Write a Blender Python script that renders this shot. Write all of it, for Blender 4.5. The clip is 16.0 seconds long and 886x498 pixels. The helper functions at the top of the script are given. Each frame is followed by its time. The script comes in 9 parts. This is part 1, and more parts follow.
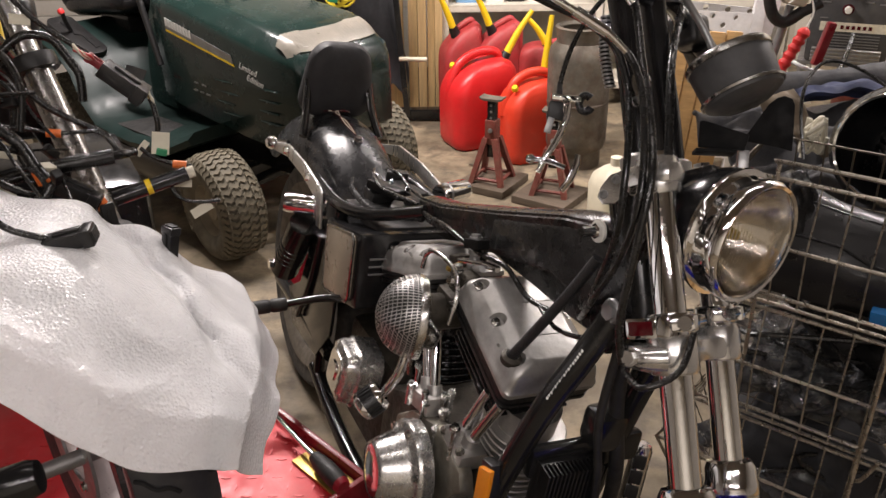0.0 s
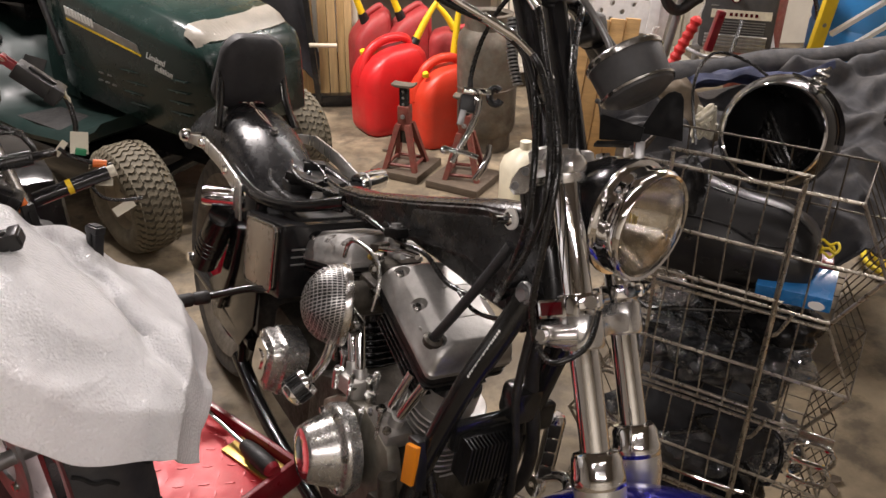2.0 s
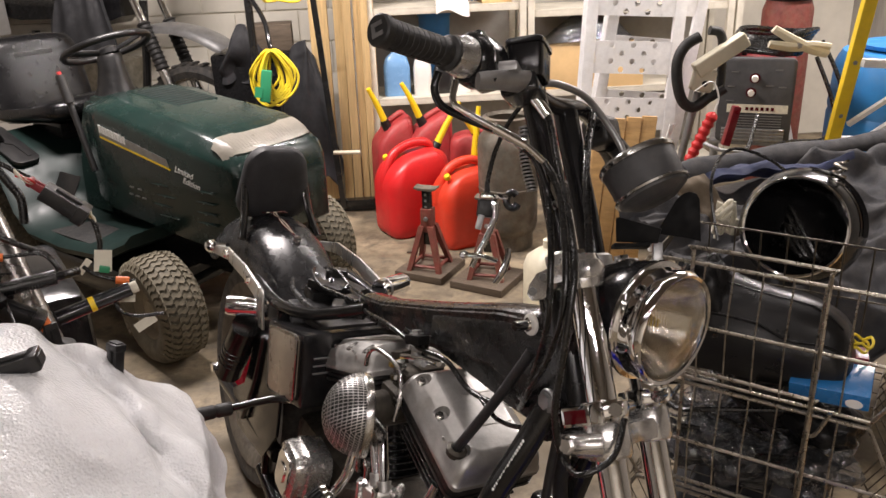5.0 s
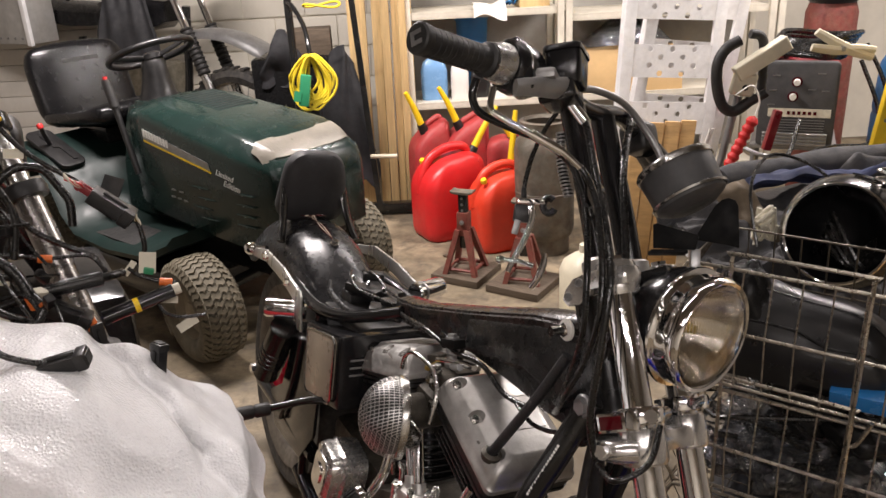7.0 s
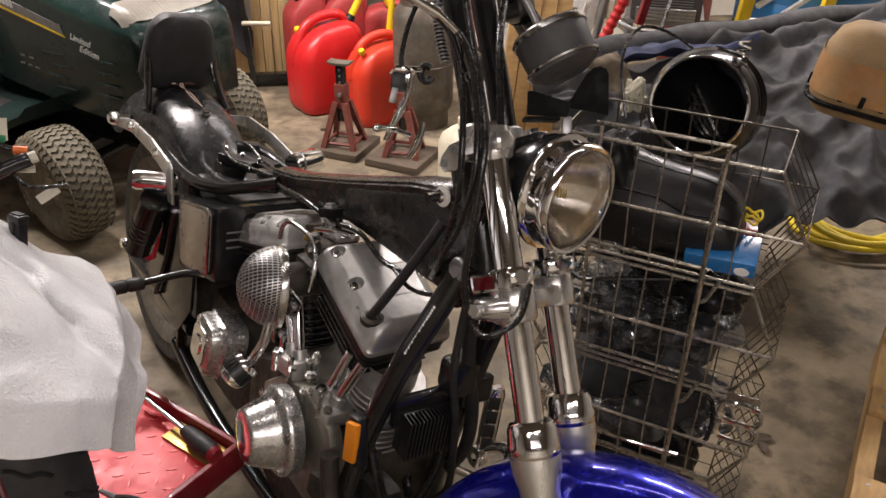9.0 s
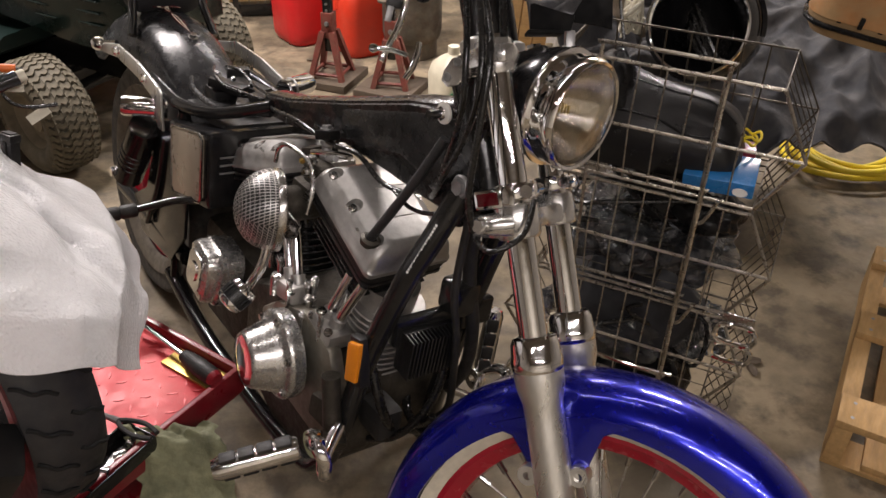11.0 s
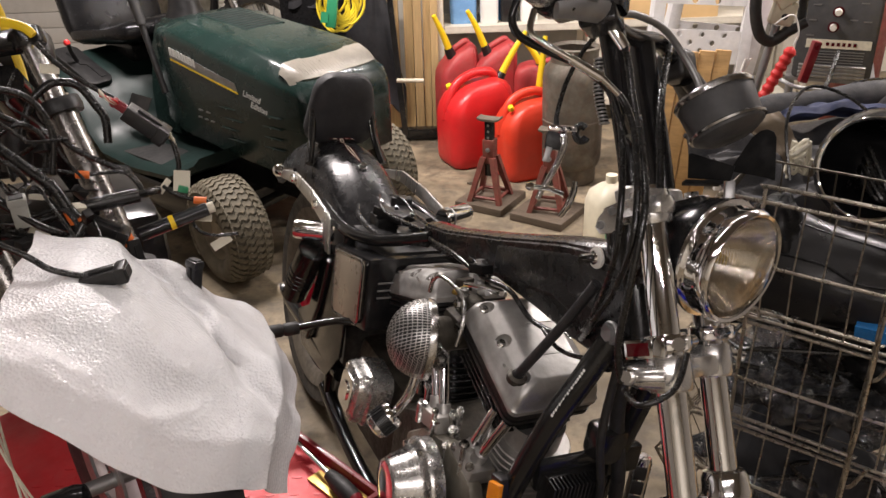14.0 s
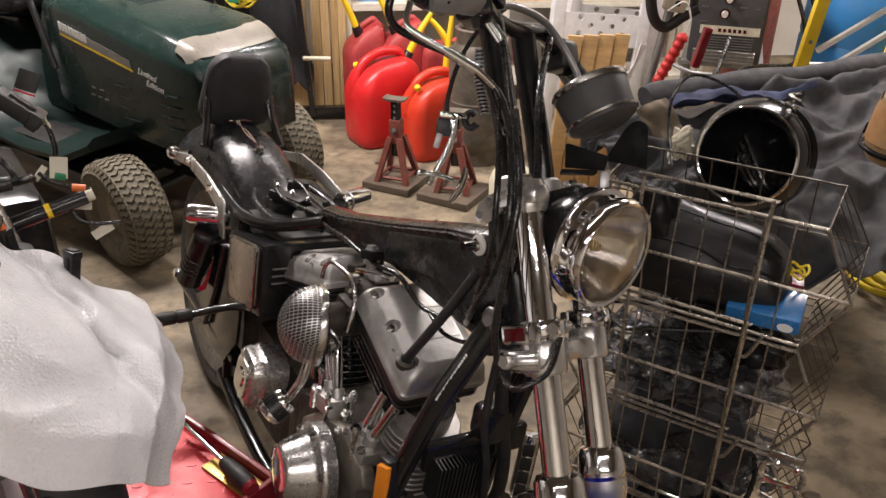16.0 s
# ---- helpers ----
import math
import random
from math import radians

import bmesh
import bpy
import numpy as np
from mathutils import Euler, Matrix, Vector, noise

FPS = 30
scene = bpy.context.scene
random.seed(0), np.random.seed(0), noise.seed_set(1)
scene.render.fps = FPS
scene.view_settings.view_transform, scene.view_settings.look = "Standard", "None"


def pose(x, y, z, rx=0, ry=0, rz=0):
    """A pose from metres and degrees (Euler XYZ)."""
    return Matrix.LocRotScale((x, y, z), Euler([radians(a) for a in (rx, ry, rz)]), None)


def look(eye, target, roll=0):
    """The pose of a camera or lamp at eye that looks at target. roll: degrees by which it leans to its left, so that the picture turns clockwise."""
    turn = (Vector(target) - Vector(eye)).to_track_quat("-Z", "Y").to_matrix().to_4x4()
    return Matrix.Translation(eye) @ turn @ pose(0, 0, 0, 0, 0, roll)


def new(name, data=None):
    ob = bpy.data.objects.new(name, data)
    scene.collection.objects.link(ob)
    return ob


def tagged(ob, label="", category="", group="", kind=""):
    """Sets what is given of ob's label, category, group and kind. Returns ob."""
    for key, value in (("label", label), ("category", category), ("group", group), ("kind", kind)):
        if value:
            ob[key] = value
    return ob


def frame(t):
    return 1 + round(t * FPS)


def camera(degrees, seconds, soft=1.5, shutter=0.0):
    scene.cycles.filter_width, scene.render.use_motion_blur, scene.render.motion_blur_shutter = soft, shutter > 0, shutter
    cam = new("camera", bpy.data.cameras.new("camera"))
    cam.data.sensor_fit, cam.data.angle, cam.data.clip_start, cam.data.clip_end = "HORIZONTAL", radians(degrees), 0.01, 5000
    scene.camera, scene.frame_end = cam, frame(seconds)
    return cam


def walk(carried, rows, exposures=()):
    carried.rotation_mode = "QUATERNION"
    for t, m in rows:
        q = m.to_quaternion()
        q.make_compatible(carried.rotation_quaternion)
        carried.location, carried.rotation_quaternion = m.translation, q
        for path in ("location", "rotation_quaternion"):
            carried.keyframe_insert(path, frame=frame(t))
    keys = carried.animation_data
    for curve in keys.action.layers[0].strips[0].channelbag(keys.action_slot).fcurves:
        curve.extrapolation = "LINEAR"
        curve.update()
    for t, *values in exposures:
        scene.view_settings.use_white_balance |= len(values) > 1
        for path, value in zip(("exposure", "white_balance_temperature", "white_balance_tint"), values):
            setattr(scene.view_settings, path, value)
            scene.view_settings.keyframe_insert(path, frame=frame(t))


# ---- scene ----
cam = camera(57.8, 16.0)

PATH = [
    (0, (0.048, 0.134, 1.428), (0.002, 1.904, 0.499), -1.2),
    (0.5, (0.039, 0.117, 1.44), (0.103, 1.874, 0.488), -0.7),
    (1, (0.042, 0.111, 1.457), (0.174, 1.855, 0.487), -0.3),
    (1.5, (0.04, 0.098, 1.465), (0.193, 1.837, 0.489), -0.0),
    (2, (0.037, 0.084, 1.468), (0.203, 1.825, 0.497), 0.3),
    (2.5, (0.043, 0.081, 1.469), (0.214, 1.834, 0.521), 0.5),
    (3, (0.042, 0.087, 1.471), (0.213, 1.862, 0.566), 0.3),
    (3.5, (0.046, 0.089, 1.472), (0.196, 1.888, 0.612), -0.5),
    (4, (0.046, 0.091, 1.474), (0.18, 1.915, 0.665), -1.3),
    (4.5, (0.051, 0.095, 1.476), (0.172, 1.937, 0.705), -1.9),
    (6.8, (0.054, 0.092, 1.484), (0.085, 1.953, 0.751), -2.9),
    (7, (0.051, 0.087, 1.484), (0.071, 1.945, 0.743), -2.9),
    (7.5, (0.05, 0.088, 1.481), (0.075, 1.931, 0.705), -2.7),
    (8, (0.054, 0.084, 1.482), (0.135, 1.899, 0.645), -2.0),
    (8.5, (0.054, 0.083, 1.475), (0.256, 1.838, 0.537), -0.4),
    (9, (0.054, 0.075, 1.473), (0.35, 1.77, 0.454), 0.8),
    (9.2, (0.052, 0.074, 1.472), (0.38, 1.742, 0.419), 1.2),
    (11.3, (0.028, 0.068, 1.442), (0.344, 1.676, 0.296), 1.0),
    (11.5, (0.03, 0.067, 1.444), (0.312, 1.698, 0.32), 0.6),
    (12, (0.029, 0.073, 1.463), (0.192, 1.772, 0.42), -0.8),
    (12.5, (0.025, 0.073, 1.476), (0.071, 1.82, 0.505), -1.9),
    (13, (0.022, 0.071, 1.489), (-0.028, 1.85, 0.576), -2.6),
    (13.5, (0.02, 0.068, 1.495), (-0.055, 1.854, 0.598), -2.6),
    (14, (0.034, 0.079, 1.483), (-0.004, 1.864, 0.581), -2.2),
    (14.5, (0.061, 0.083, 1.487), (0.092, 1.865, 0.58), -1.5),
    (15, (0.078, 0.072, 1.507), (0.178, 1.85, 0.597), -0.8),
    (15.5, (0.08, 0.069, 1.515), (0.222, 1.838, 0.594), -0.2),
    (16, (0.083, 0.072, 1.504), (0.246, 1.821, 0.547), 0.4),
]
walk(cam, [(t, look(eye, target, roll)) for t, eye, target, roll in PATH])

# ---- light and exposure ----
world = bpy.data.worlds.new("world")
world.use_nodes = True
scene.world = world
world.node_tree.nodes["Background"].inputs[0].default_value = (0.9, 0.85, 0.75, 1)
world.node_tree.nodes["Background"].inputs[1].default_value = 0.01
scene.view_settings.exposure = 0.0


def ceiling_lamp(x, y, z, length, turn, watts):
    data = bpy.data.lights.new("tube_light", "AREA")
    data.shape, data.size, data.size_y, data.energy = "RECTANGLE", length, 0.045 if watts > 50 else 0.022, watts
    data.color = (1.0, 0.905, 0.88)
    lamp = new("tube_light", data)
    lamp.matrix_world = pose(x, y, z, 0, 0, turn)
    return lamp


# Tube positions are assumed; (0.9, 3.9) and (0.1, -1.35) are added as fill.
LAMPS = [(-0.2, 1.0, 2.46, 1.2, 8, 4), (0.95, 1.6, 2.46, 1.2, 8, 4), (-0.9, 3.2, 2.46, 1.2, 8, 120), (2.35, 3.3, 2.46, 1.2, 8, 84), (0.9, 3.9, 2.46, 1.2, 8, 30), (-0.8, -0.8, 2.46, 1.2, 8, 7), (0.75, -0.7, 2.46, 1.2, 8, 7), (0.1, -1.35, 2.46, 2.0, 0, 40)]
for lamp_row in LAMPS:
    ceiling_lamp(*lamp_row)


# ---- materials ----
def mk(name, col, rough=0.5, metal=0.0, var=0.2, scale=9.0, bump=0.08, bscale=90.0, coat=0.0, dust=0.0, dustcol=(0.22, 0.19, 0.15), island=0.0, stretch=None, spec=0.5, detail=6.0, con=0.2):
    m = bpy.data.materials.new(name)
    m.use_nodes = True
    nt = m.node_tree
    b = nt.nodes["Principled BSDF"]
    link = nt.links.new
    tc = nt.nodes.new("ShaderNodeTexCoord")
    coords = tc.outputs["Object"]
    if stretch:
        mp = nt.nodes.new("ShaderNodeMapping")
        mp.inputs["Scale"].default_value = stretch
        link(coords, mp.inputs["Vector"])
        coords = mp.outputs["Vector"]

    def noisy(sc, det=detail):
        n = nt.nodes.new("ShaderNodeTexNoise")
        n.inputs["Scale"].default_value = sc
        n.inputs["Detail"].default_value = det
        n.inputs["Roughness"].default_value = 0.62
        link(coords, n.inputs["Vector"])
        return n.outputs["Fac"]

    def ramp(src, lo, hi, a, c):
        r = nt.nodes.new("ShaderNodeMapRange")
        r.inputs["From Min"].default_value, r.inputs["From Max"].default_value = lo, hi
        r.inputs["To Min"].default_value, r.inputs["To Max"].default_value = a, c
        link(src, r.inputs["Value"])
        return r.outputs["Result"]

    def mix(fac, a, c, mode="MIX"):
        x = nt.nodes.new("ShaderNodeMix")
        x.data_type, x.blend_type = "RGBA", mode
        for value, slot in ((fac, 0), (a, 6), (c, 7)):
            if isinstance(value, (int, float)):
                x.inputs[slot].default_value = value
            elif isinstance(value, tuple):
                x.inputs[slot].default_value = (*value[:3], 1)
            else:
                link(value, x.inputs[slot])
        return x.outputs[2]

    big = noisy(scale)
    fine = noisy(scale * 7)
    dark = tuple(c * (1 - var) for c in col)
    light = tuple(min(1.0, c * (1 + var)) for c in col)
    colour = mix(ramp(big, 0.5 - con, 0.5 + con, 0, 1), dark, light)
    colour = mix(ramp(fine, 0.35, 0.75, 0, var * 0.7), colour, tuple(c * 0.55 for c in col))
    if island:
        geo = nt.nodes.new("ShaderNodeNewGeometry")
        info = nt.nodes.new("ShaderNodeObjectInfo")
        add = nt.nodes.new("ShaderNodeMath")
        add.operation = "ADD"
        link(geo.outputs["Random Per Island"], add.inputs[0])
        link(info.outputs["Random"], add.inputs[1])
        colour = mix(ramp(add.outputs[0], 0.2, 1.8, 0, island), colour, tuple(c * 0.35 for c in col))
    if dust:
        colour = mix(ramp(noisy(scale * 2.3), 0.42 if con > 0.15 else 0.48, 0.72 if con > 0.15 else 0.62, 0, dust), colour, dustcol)
    link(colour, b.inputs["Base Color"])
    link(ramp(noisy(scale * 3), 0.3, 0.75, max(0.02, rough * 0.75), min(1.0, rough * 1.3 + dust * 0.25)), b.inputs["Roughness"])
    b.inputs["Metallic"].default_value = metal
    b.inputs["Specular IOR Level"].default_value = spec
    if coat:
        b.inputs["Coat Weight"].default_value = coat
        b.inputs["Coat Roughness"].default_value = 0.06
    if bump:
        bp = nt.nodes.new("ShaderNodeBump")
        bp.inputs["Strength"].default_value = min(1.0, bump * 3)
        bp.inputs["Distance"].default_value = 0.002
        link(noisy(bscale, 4), bp.inputs["Height"])
        link(bp.outputs["Normal"], b.inputs["Normal"])
    return m


def mk_glass(name, col=(1, 1, 1), rough=0.03, ior=1.45):
    m = bpy.data.materials.new(name)
    m.use_nodes = True
    b = m.node_tree.nodes["Principled BSDF"]
    b.inputs["Base Color"].default_value = (*col, 1)
    b.inputs["Transmission Weight"].default_value = 1.0
    b.inputs["Roughness"].default_value = rough
    b.inputs["IOR"].default_value = ior
    return m


def mk_film(name, tint, rough=0.1):
    """Clear crinkled film: see-through, with a glossy skin."""
    m = bpy.data.materials.new(name)
    m.use_nodes = True
    nt = m.node_tree
    link = nt.links.new
    nt.nodes.remove(nt.nodes["Principled BSDF"])
    tc = nt.nodes.new("ShaderNodeTexCoord")
    no = nt.nodes.new("ShaderNodeTexNoise")
    no.inputs["Scale"].default_value = 38
    no.inputs["Detail"].default_value = 3
    link(tc.outputs["Object"], no.inputs["Vector"])
    bp = nt.nodes.new("ShaderNodeBump")
    bp.inputs["Strength"].default_value = 0.9
    bp.inputs["Distance"].default_value = 0.012
    link(no.outputs["Fac"], bp.inputs["Height"])
    clear = nt.nodes.new("ShaderNodeBsdfTransparent")
    clear.inputs["Color"].default_value = (*tint, 1)
    haze = nt.nodes.new("ShaderNodeBsdfDiffuse")
    haze.inputs["Color"].default_value = (0.5, 0.52, 0.55, 1)
    body = nt.nodes.new("ShaderNodeMixShader")
    body.inputs[0].default_value = 0.05
    link(clear.outputs[0], body.inputs[1])
    link(haze.outputs[0], body.inputs[2])
    gloss = nt.nodes.new("ShaderNodeBsdfAnisotropic")
    gloss.inputs["Roughness"].default_value = rough
    link(bp.outputs["Normal"], gloss.inputs["Normal"])
    fr = nt.nodes.new("ShaderNodeFresnel")
    fr.inputs["IOR"].default_value = 1.9
    link(bp.outputs["Normal"], fr.inputs["Normal"])
    skin = nt.nodes.new("ShaderNodeMixShader")
    link(fr.outputs[0], skin.inputs[0])
    link(body.outputs[0], skin.inputs[1])
    link(gloss.outputs[0], skin.inputs[2])
    link(skin.outputs[0], nt.nodes["Material Output"].inputs["Surface"])
    return m


CHROME = mk("chrome", (0.86, 0.86, 0.86), 0.07, 1.0, var=0.08, scale=25, bump=0.03, bscale=50)
MIRROR = mk("mirror_chrome", (0.9, 0.9, 0.9), 0.035, 1.0, var=0.04, scale=25, bump=0.05, bscale=35)
CHROME_OLD = mk("dull_chrome", (0.55, 0.54, 0.52), 0.2, 1.0, var=0.2, scale=30, bump=0.06, dust=0.25)
ALU = mk("cast_aluminium", (0.5, 0.485, 0.46), 0.42, 0.75, var=0.2, scale=18, bump=0.1, bscale=180, dust=0.2, dustcol=(0.2, 0.17, 0.13))
ALU_BRIGHT = mk("brushed_aluminium", (0.78, 0.77, 0.74), 0.31, 0.9, var=0.12, scale=20, bump=0.06, bscale=260, stretch=(1, 1, 0.08))
ALU_POLISHED = mk("satin_aluminium", (0.5, 0.49, 0.47), 0.4, 0.75, var=0.25, scale=13, bump=0.08, bscale=70, dust=0.4, dustcol=(0.22, 0.2, 0.18))
CASE = mk("oily_crankcase", (0.3, 0.28, 0.23), 0.42, 0.8, var=0.35, scale=16, bump=0.15, bscale=120, dust=0.5, dustcol=(0.12, 0.1, 0.06))
CASE_LIGHT = mk("weathered_gear_case", (0.36, 0.34, 0.29), 0.4, 0.8, var=0.35, scale=14, bump=0.15, bscale=90, dust=0.4, dustcol=(0.14, 0.12, 0.08))
BLACK = mk("black_gloss_paint", (0.009, 0.009, 0.01), 0.18, 0, var=0.3, scale=12, bump=0.03, dust=0.02)
BLACK_DUSTY = mk("dusty_black_paint", (0.011, 0.011, 0.0112), 0.17, 0, var=0.4, scale=14, bump=0.03, bscale=35, dust=0.04, dustcol=(0.14, 0.125, 0.105))
BLACK_PLASTIC = mk("black_plastic", (0.009, 0.009, 0.0095), 0.36, 0, var=0.25, scale=20, bump=0.08, bscale=300, dust=0.03)
RUBBER = mk("black_rubber", (0.012, 0.012, 0.012), 0.55, 0, var=0.3, scale=20, bump=0.12, bscale=200, dust=0.07)
MATT_BLACK = mk("matt_black_steel", (0.003, 0.003, 0.0032), 0.6, 0, var=0.3, scale=20, bump=0.05, bscale=120, dust=0.02, spec=0.12)
CABLE = mk("cable_sleeve", (0.007, 0.007, 0.007), 0.26, 0, var=0.2, scale=30, bump=0.05, dust=0.04)
WORN_VINYL = mk("worn_grey_black_vinyl", (0.01, 0.01, 0.0105), 0.33, 0, var=0.4, scale=9, bump=0.25, bscale=30, dust=0.05, dustcol=(0.08, 0.075, 0.07), spec=0.45)
VINYL = mk("black_vinyl", (0.008, 0.008, 0.0085), 0.27, 0, var=0.25, scale=10, bump=0.1, bscale=240, dust=0.01, spec=0.2)
SEAT_VINYL = mk("moulded_seat_vinyl", (0.0055, 0.0055, 0.006), 0.24, 0, var=0.2, scale=10, bump=0.06, bscale=300, dust=0.005, spec=0.35)
BLUE = mk("metallic_blue_paint", (0.003, 0.006, 0.32), 0.24, 0.7, var=0.15, scale=30, bump=0.0, coat=1.0)
RED_RIM = mk("red_rim_paint", (0.33, 0.003, 0.018), 0.25, 0, var=0.15, scale=15, bump=0.03, coat=0.6)
# Rear whitewall: dust, plus the shade around the wheel put into its base colour.
WHITEWALL_SHADED = mk("shaded_dusty_whitewall", (0.1, 0.086, 0.066), 0.65, 0, var=0.25, scale=16, bump=0.05, dust=0.4)
WHITEWALL = mk("whitewall_rubber", (0.62, 0.57, 0.46), 0.6, 0, var=0.15, scale=20, bump=0.05, dust=0.25)
TYRE = mk("tyre_rubber", (0.022, 0.021, 0.02), 0.66, 0, var=0.3, scale=14, bump=0.15, dust=0.25)
TYRE_CLEAN = mk("clean_tyre_rubber", (0.022, 0.022, 0.025), 0.5, 0, var=0.25, scale=14, bump=0.1, dust=0.08)
GAUGE = mk("dusty_gauge_cup", (0.05, 0.05, 0.052), 0.5, 0, var=0.3, scale=16, bump=0.06, dust=0.2, dustcol=(0.12, 0.11, 0.1))
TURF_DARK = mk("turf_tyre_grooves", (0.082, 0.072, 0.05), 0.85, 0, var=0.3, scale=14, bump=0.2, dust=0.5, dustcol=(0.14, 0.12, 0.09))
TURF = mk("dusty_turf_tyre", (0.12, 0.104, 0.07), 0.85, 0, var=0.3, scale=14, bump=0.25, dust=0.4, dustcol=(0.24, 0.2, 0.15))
RED_LENS = mk("red_lens", (0.07, 0.003, 0.006), 0.15, 0, var=0.1, coat=0.6)
AMBER_LENS = mk("amber_lens", (0.85, 0.28, 0.015), 0.18, 0, var=0.1, coat=0.6, bscale=400, bump=0.2)
REFLECTOR = mk("aged_reflector", (0.7, 0.66, 0.6), 0.08, 1.0, var=0.12, scale=30, bump=0.03, bscale=40)
LENS_GLASS = mk_glass("ribbed_lens_glass", (1, 0.99, 0.97), 0.02, 1.3)
PAD = mk("matt_black_vinyl", (0.022, 0.022, 0.024), 0.62, 0, var=0.3, scale=9, bump=0.15, bscale=240, dust=0.12, dustcol=(0.06, 0.055, 0.05))
GREEN_DULL = mk("dull_green_paint", (0.008, 0.018, 0.016), 0.42, 0, var=0.25, scale=7, bump=0.04, coat=0.0, dust=0.03, dustcol=(0.06, 0.06, 0.05), spec=0.25)
GREEN = mk("dark_green_paint", (0.008, 0.02, 0.017), 0.25, 0, var=0.25, scale=6, bump=0.02, coat=0.25, dust=0.02, dustcol=(0.1, 0.11, 0.1), spec=0.4)
LENS_DULL = mk("clouded_lens", (0.2, 0.182, 0.15), 0.36, 0, var=0.25, scale=9, bump=0.2, bscale=60, coat=0.1)
YELLOW = mk("yellow_plastic", (0.85, 0.58, 0.015), 0.4, 0, var=0.1, bump=0.04)
RED_CAN = mk("red_can_plastic", (0.62, 0.018, 0.02), 0.36, 0, var=0.13, scale=6, bump=0.08, bscale=140, dust=0.1, dustcol=(0.35, 0.1, 0.07))
RED_CAN_OLD = mk("faded_red_plastic", (0.36, 0.03, 0.032), 0.55, 0, var=0.2, scale=7, bump=0.1, dust=0.25, dustcol=(0.28, 0.13, 0.1))
RED_ORANGE = mk("orange_red_plastic", (0.68, 0.045, 0.018), 0.38, 0, var=0.13, scale=6, bump=0.08, dust=0.12, dustcol=(0.4, 0.15, 0.1))
RUST_RED = mk("rusty_red_paint", (0.16, 0.035, 0.026), 0.55, 0.1, var=0.4, scale=18, bump=0.2, dust=0.5, dustcol=(0.17, 0.1, 0.06))
BOARD = mk("dirty_board", (0.1, 0.074, 0.05), 0.8, 0, var=0.35, scale=12, bump=0.25, bscale=70, stretch=(1, 8, 8), dust=0.3, dustcol=(0.08, 0.06, 0.045))
PINE = mk("pine_lumber", (0.62, 0.43, 0.2), 0.7, 0, var=0.25, scale=8, bump=0.2, bscale=40, stretch=(9, 9, 0.7), island=0.7)
PLY = mk("plywood_edge", (0.6, 0.42, 0.2), 0.7, 0, var=0.15, scale=6, bump=0.12, stretch=(6, 6, 1))
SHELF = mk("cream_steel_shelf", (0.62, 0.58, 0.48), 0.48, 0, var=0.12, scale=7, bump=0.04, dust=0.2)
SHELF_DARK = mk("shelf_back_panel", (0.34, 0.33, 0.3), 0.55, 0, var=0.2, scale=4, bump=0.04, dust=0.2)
WHITE_ALU = mk("ladder_aluminium", (0.86, 0.86, 0.86), 0.36, 0.12, var=0.1, scale=14, bump=0.05, dust=0.12)
YELLOW_FIBRE = mk("yellow_fibreglass", (0.85, 0.6, 0.02), 0.45, 0, var=0.12, scale=9, bump=0.06, dust=0.1)
CONCRETE = mk("stained_concrete", (0.215, 0.172, 0.112), 0.6, 0, var=0.42, scale=3.2, bump=0.2, bscale=60, dust=0.8, dustcol=(0.075, 0.06, 0.042), detail=11, con=0.1)
# Tone of the unseen side walls, dark so that gloss reflects less.
WALL_DARK = mk("unseen_dark_wall", (0.34, 0.315, 0.28), 0.7, 0, var=0.25, scale=3, bump=0.15, bscale=60, stretch=(6, 6, 0.6))
WALL_WHITE = mk("painted_block", (0.68, 0.64, 0.55), 0.75, 0, var=0.1, scale=3, bump=0.15, bscale=110, dust=0.1)
# Unseen ceiling, darkened to cut bounce and keep black paint crisp.
CEIL = mk("unseen_dark_ceiling", (0.19, 0.172, 0.15), 0.8, 0, var=0.08, scale=2, bump=0.05)
DOOR_PANEL = mk("garage_door_panel", (0.5, 0.47, 0.42), 0.6, 0, var=0.12, scale=4, bump=0.08, dust=0.2)
DIAMOND = mk("red_deck_paint", (0.5, 0.022, 0.03), 0.38, 0.15, var=0.2, scale=8, bump=0.05, dust=0.3, dustcol=(0.42, 0.12, 0.11))
# Rusty wire again, darkened: shade on the far wires is put into the colour.
WIRE_SHADED = mk("shaded_rusty_wire", (0.15, 0.135, 0.11), 0.36, 0.85, var=0.35, scale=30, bump=0.08, dust=0.5, dustcol=(0.08, 0.05, 0.03))
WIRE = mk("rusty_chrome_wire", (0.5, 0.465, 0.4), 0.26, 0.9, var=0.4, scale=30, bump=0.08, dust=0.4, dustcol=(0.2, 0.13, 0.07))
BLACK_CLOTH = mk("black_cloth", (0.012, 0.012, 0.014), 0.75, 0, var=0.5, scale=6, bump=0.33, bscale=18)
GREY_CLOTH = mk("grey_canvas", (0.031, 0.032, 0.037), 0.85, 0, var=0.25, scale=7, bump=0.3, bscale=320, dust=0.18)
NAVY_CLOTH = mk("navy_cloth", (0.02, 0.03, 0.085), 0.85, 0, var=0.25, scale=7, bump=0.3, bscale=320)
CARD = mk("cardboard", (0.62, 0.42, 0.2), 0.75, 0, var=0.1, scale=6, bump=0.05)
STEEL = mk("grey_steel", (0.33, 0.33, 0.33), 0.42, 0.8, var=0.2, scale=14, bump=0.06, dust=0.2)
BLUE_PLASTIC = mk("blue_plastic", (0.02, 0.17, 0.42), 0.42, 0, var=0.15, scale=5, bump=0.06, dust=0.12)
WHITE_PLASTIC = mk("white_plastic", (0.75, 0.73, 0.68), 0.42, 0, var=0.08, scale=7, bump=0.04)
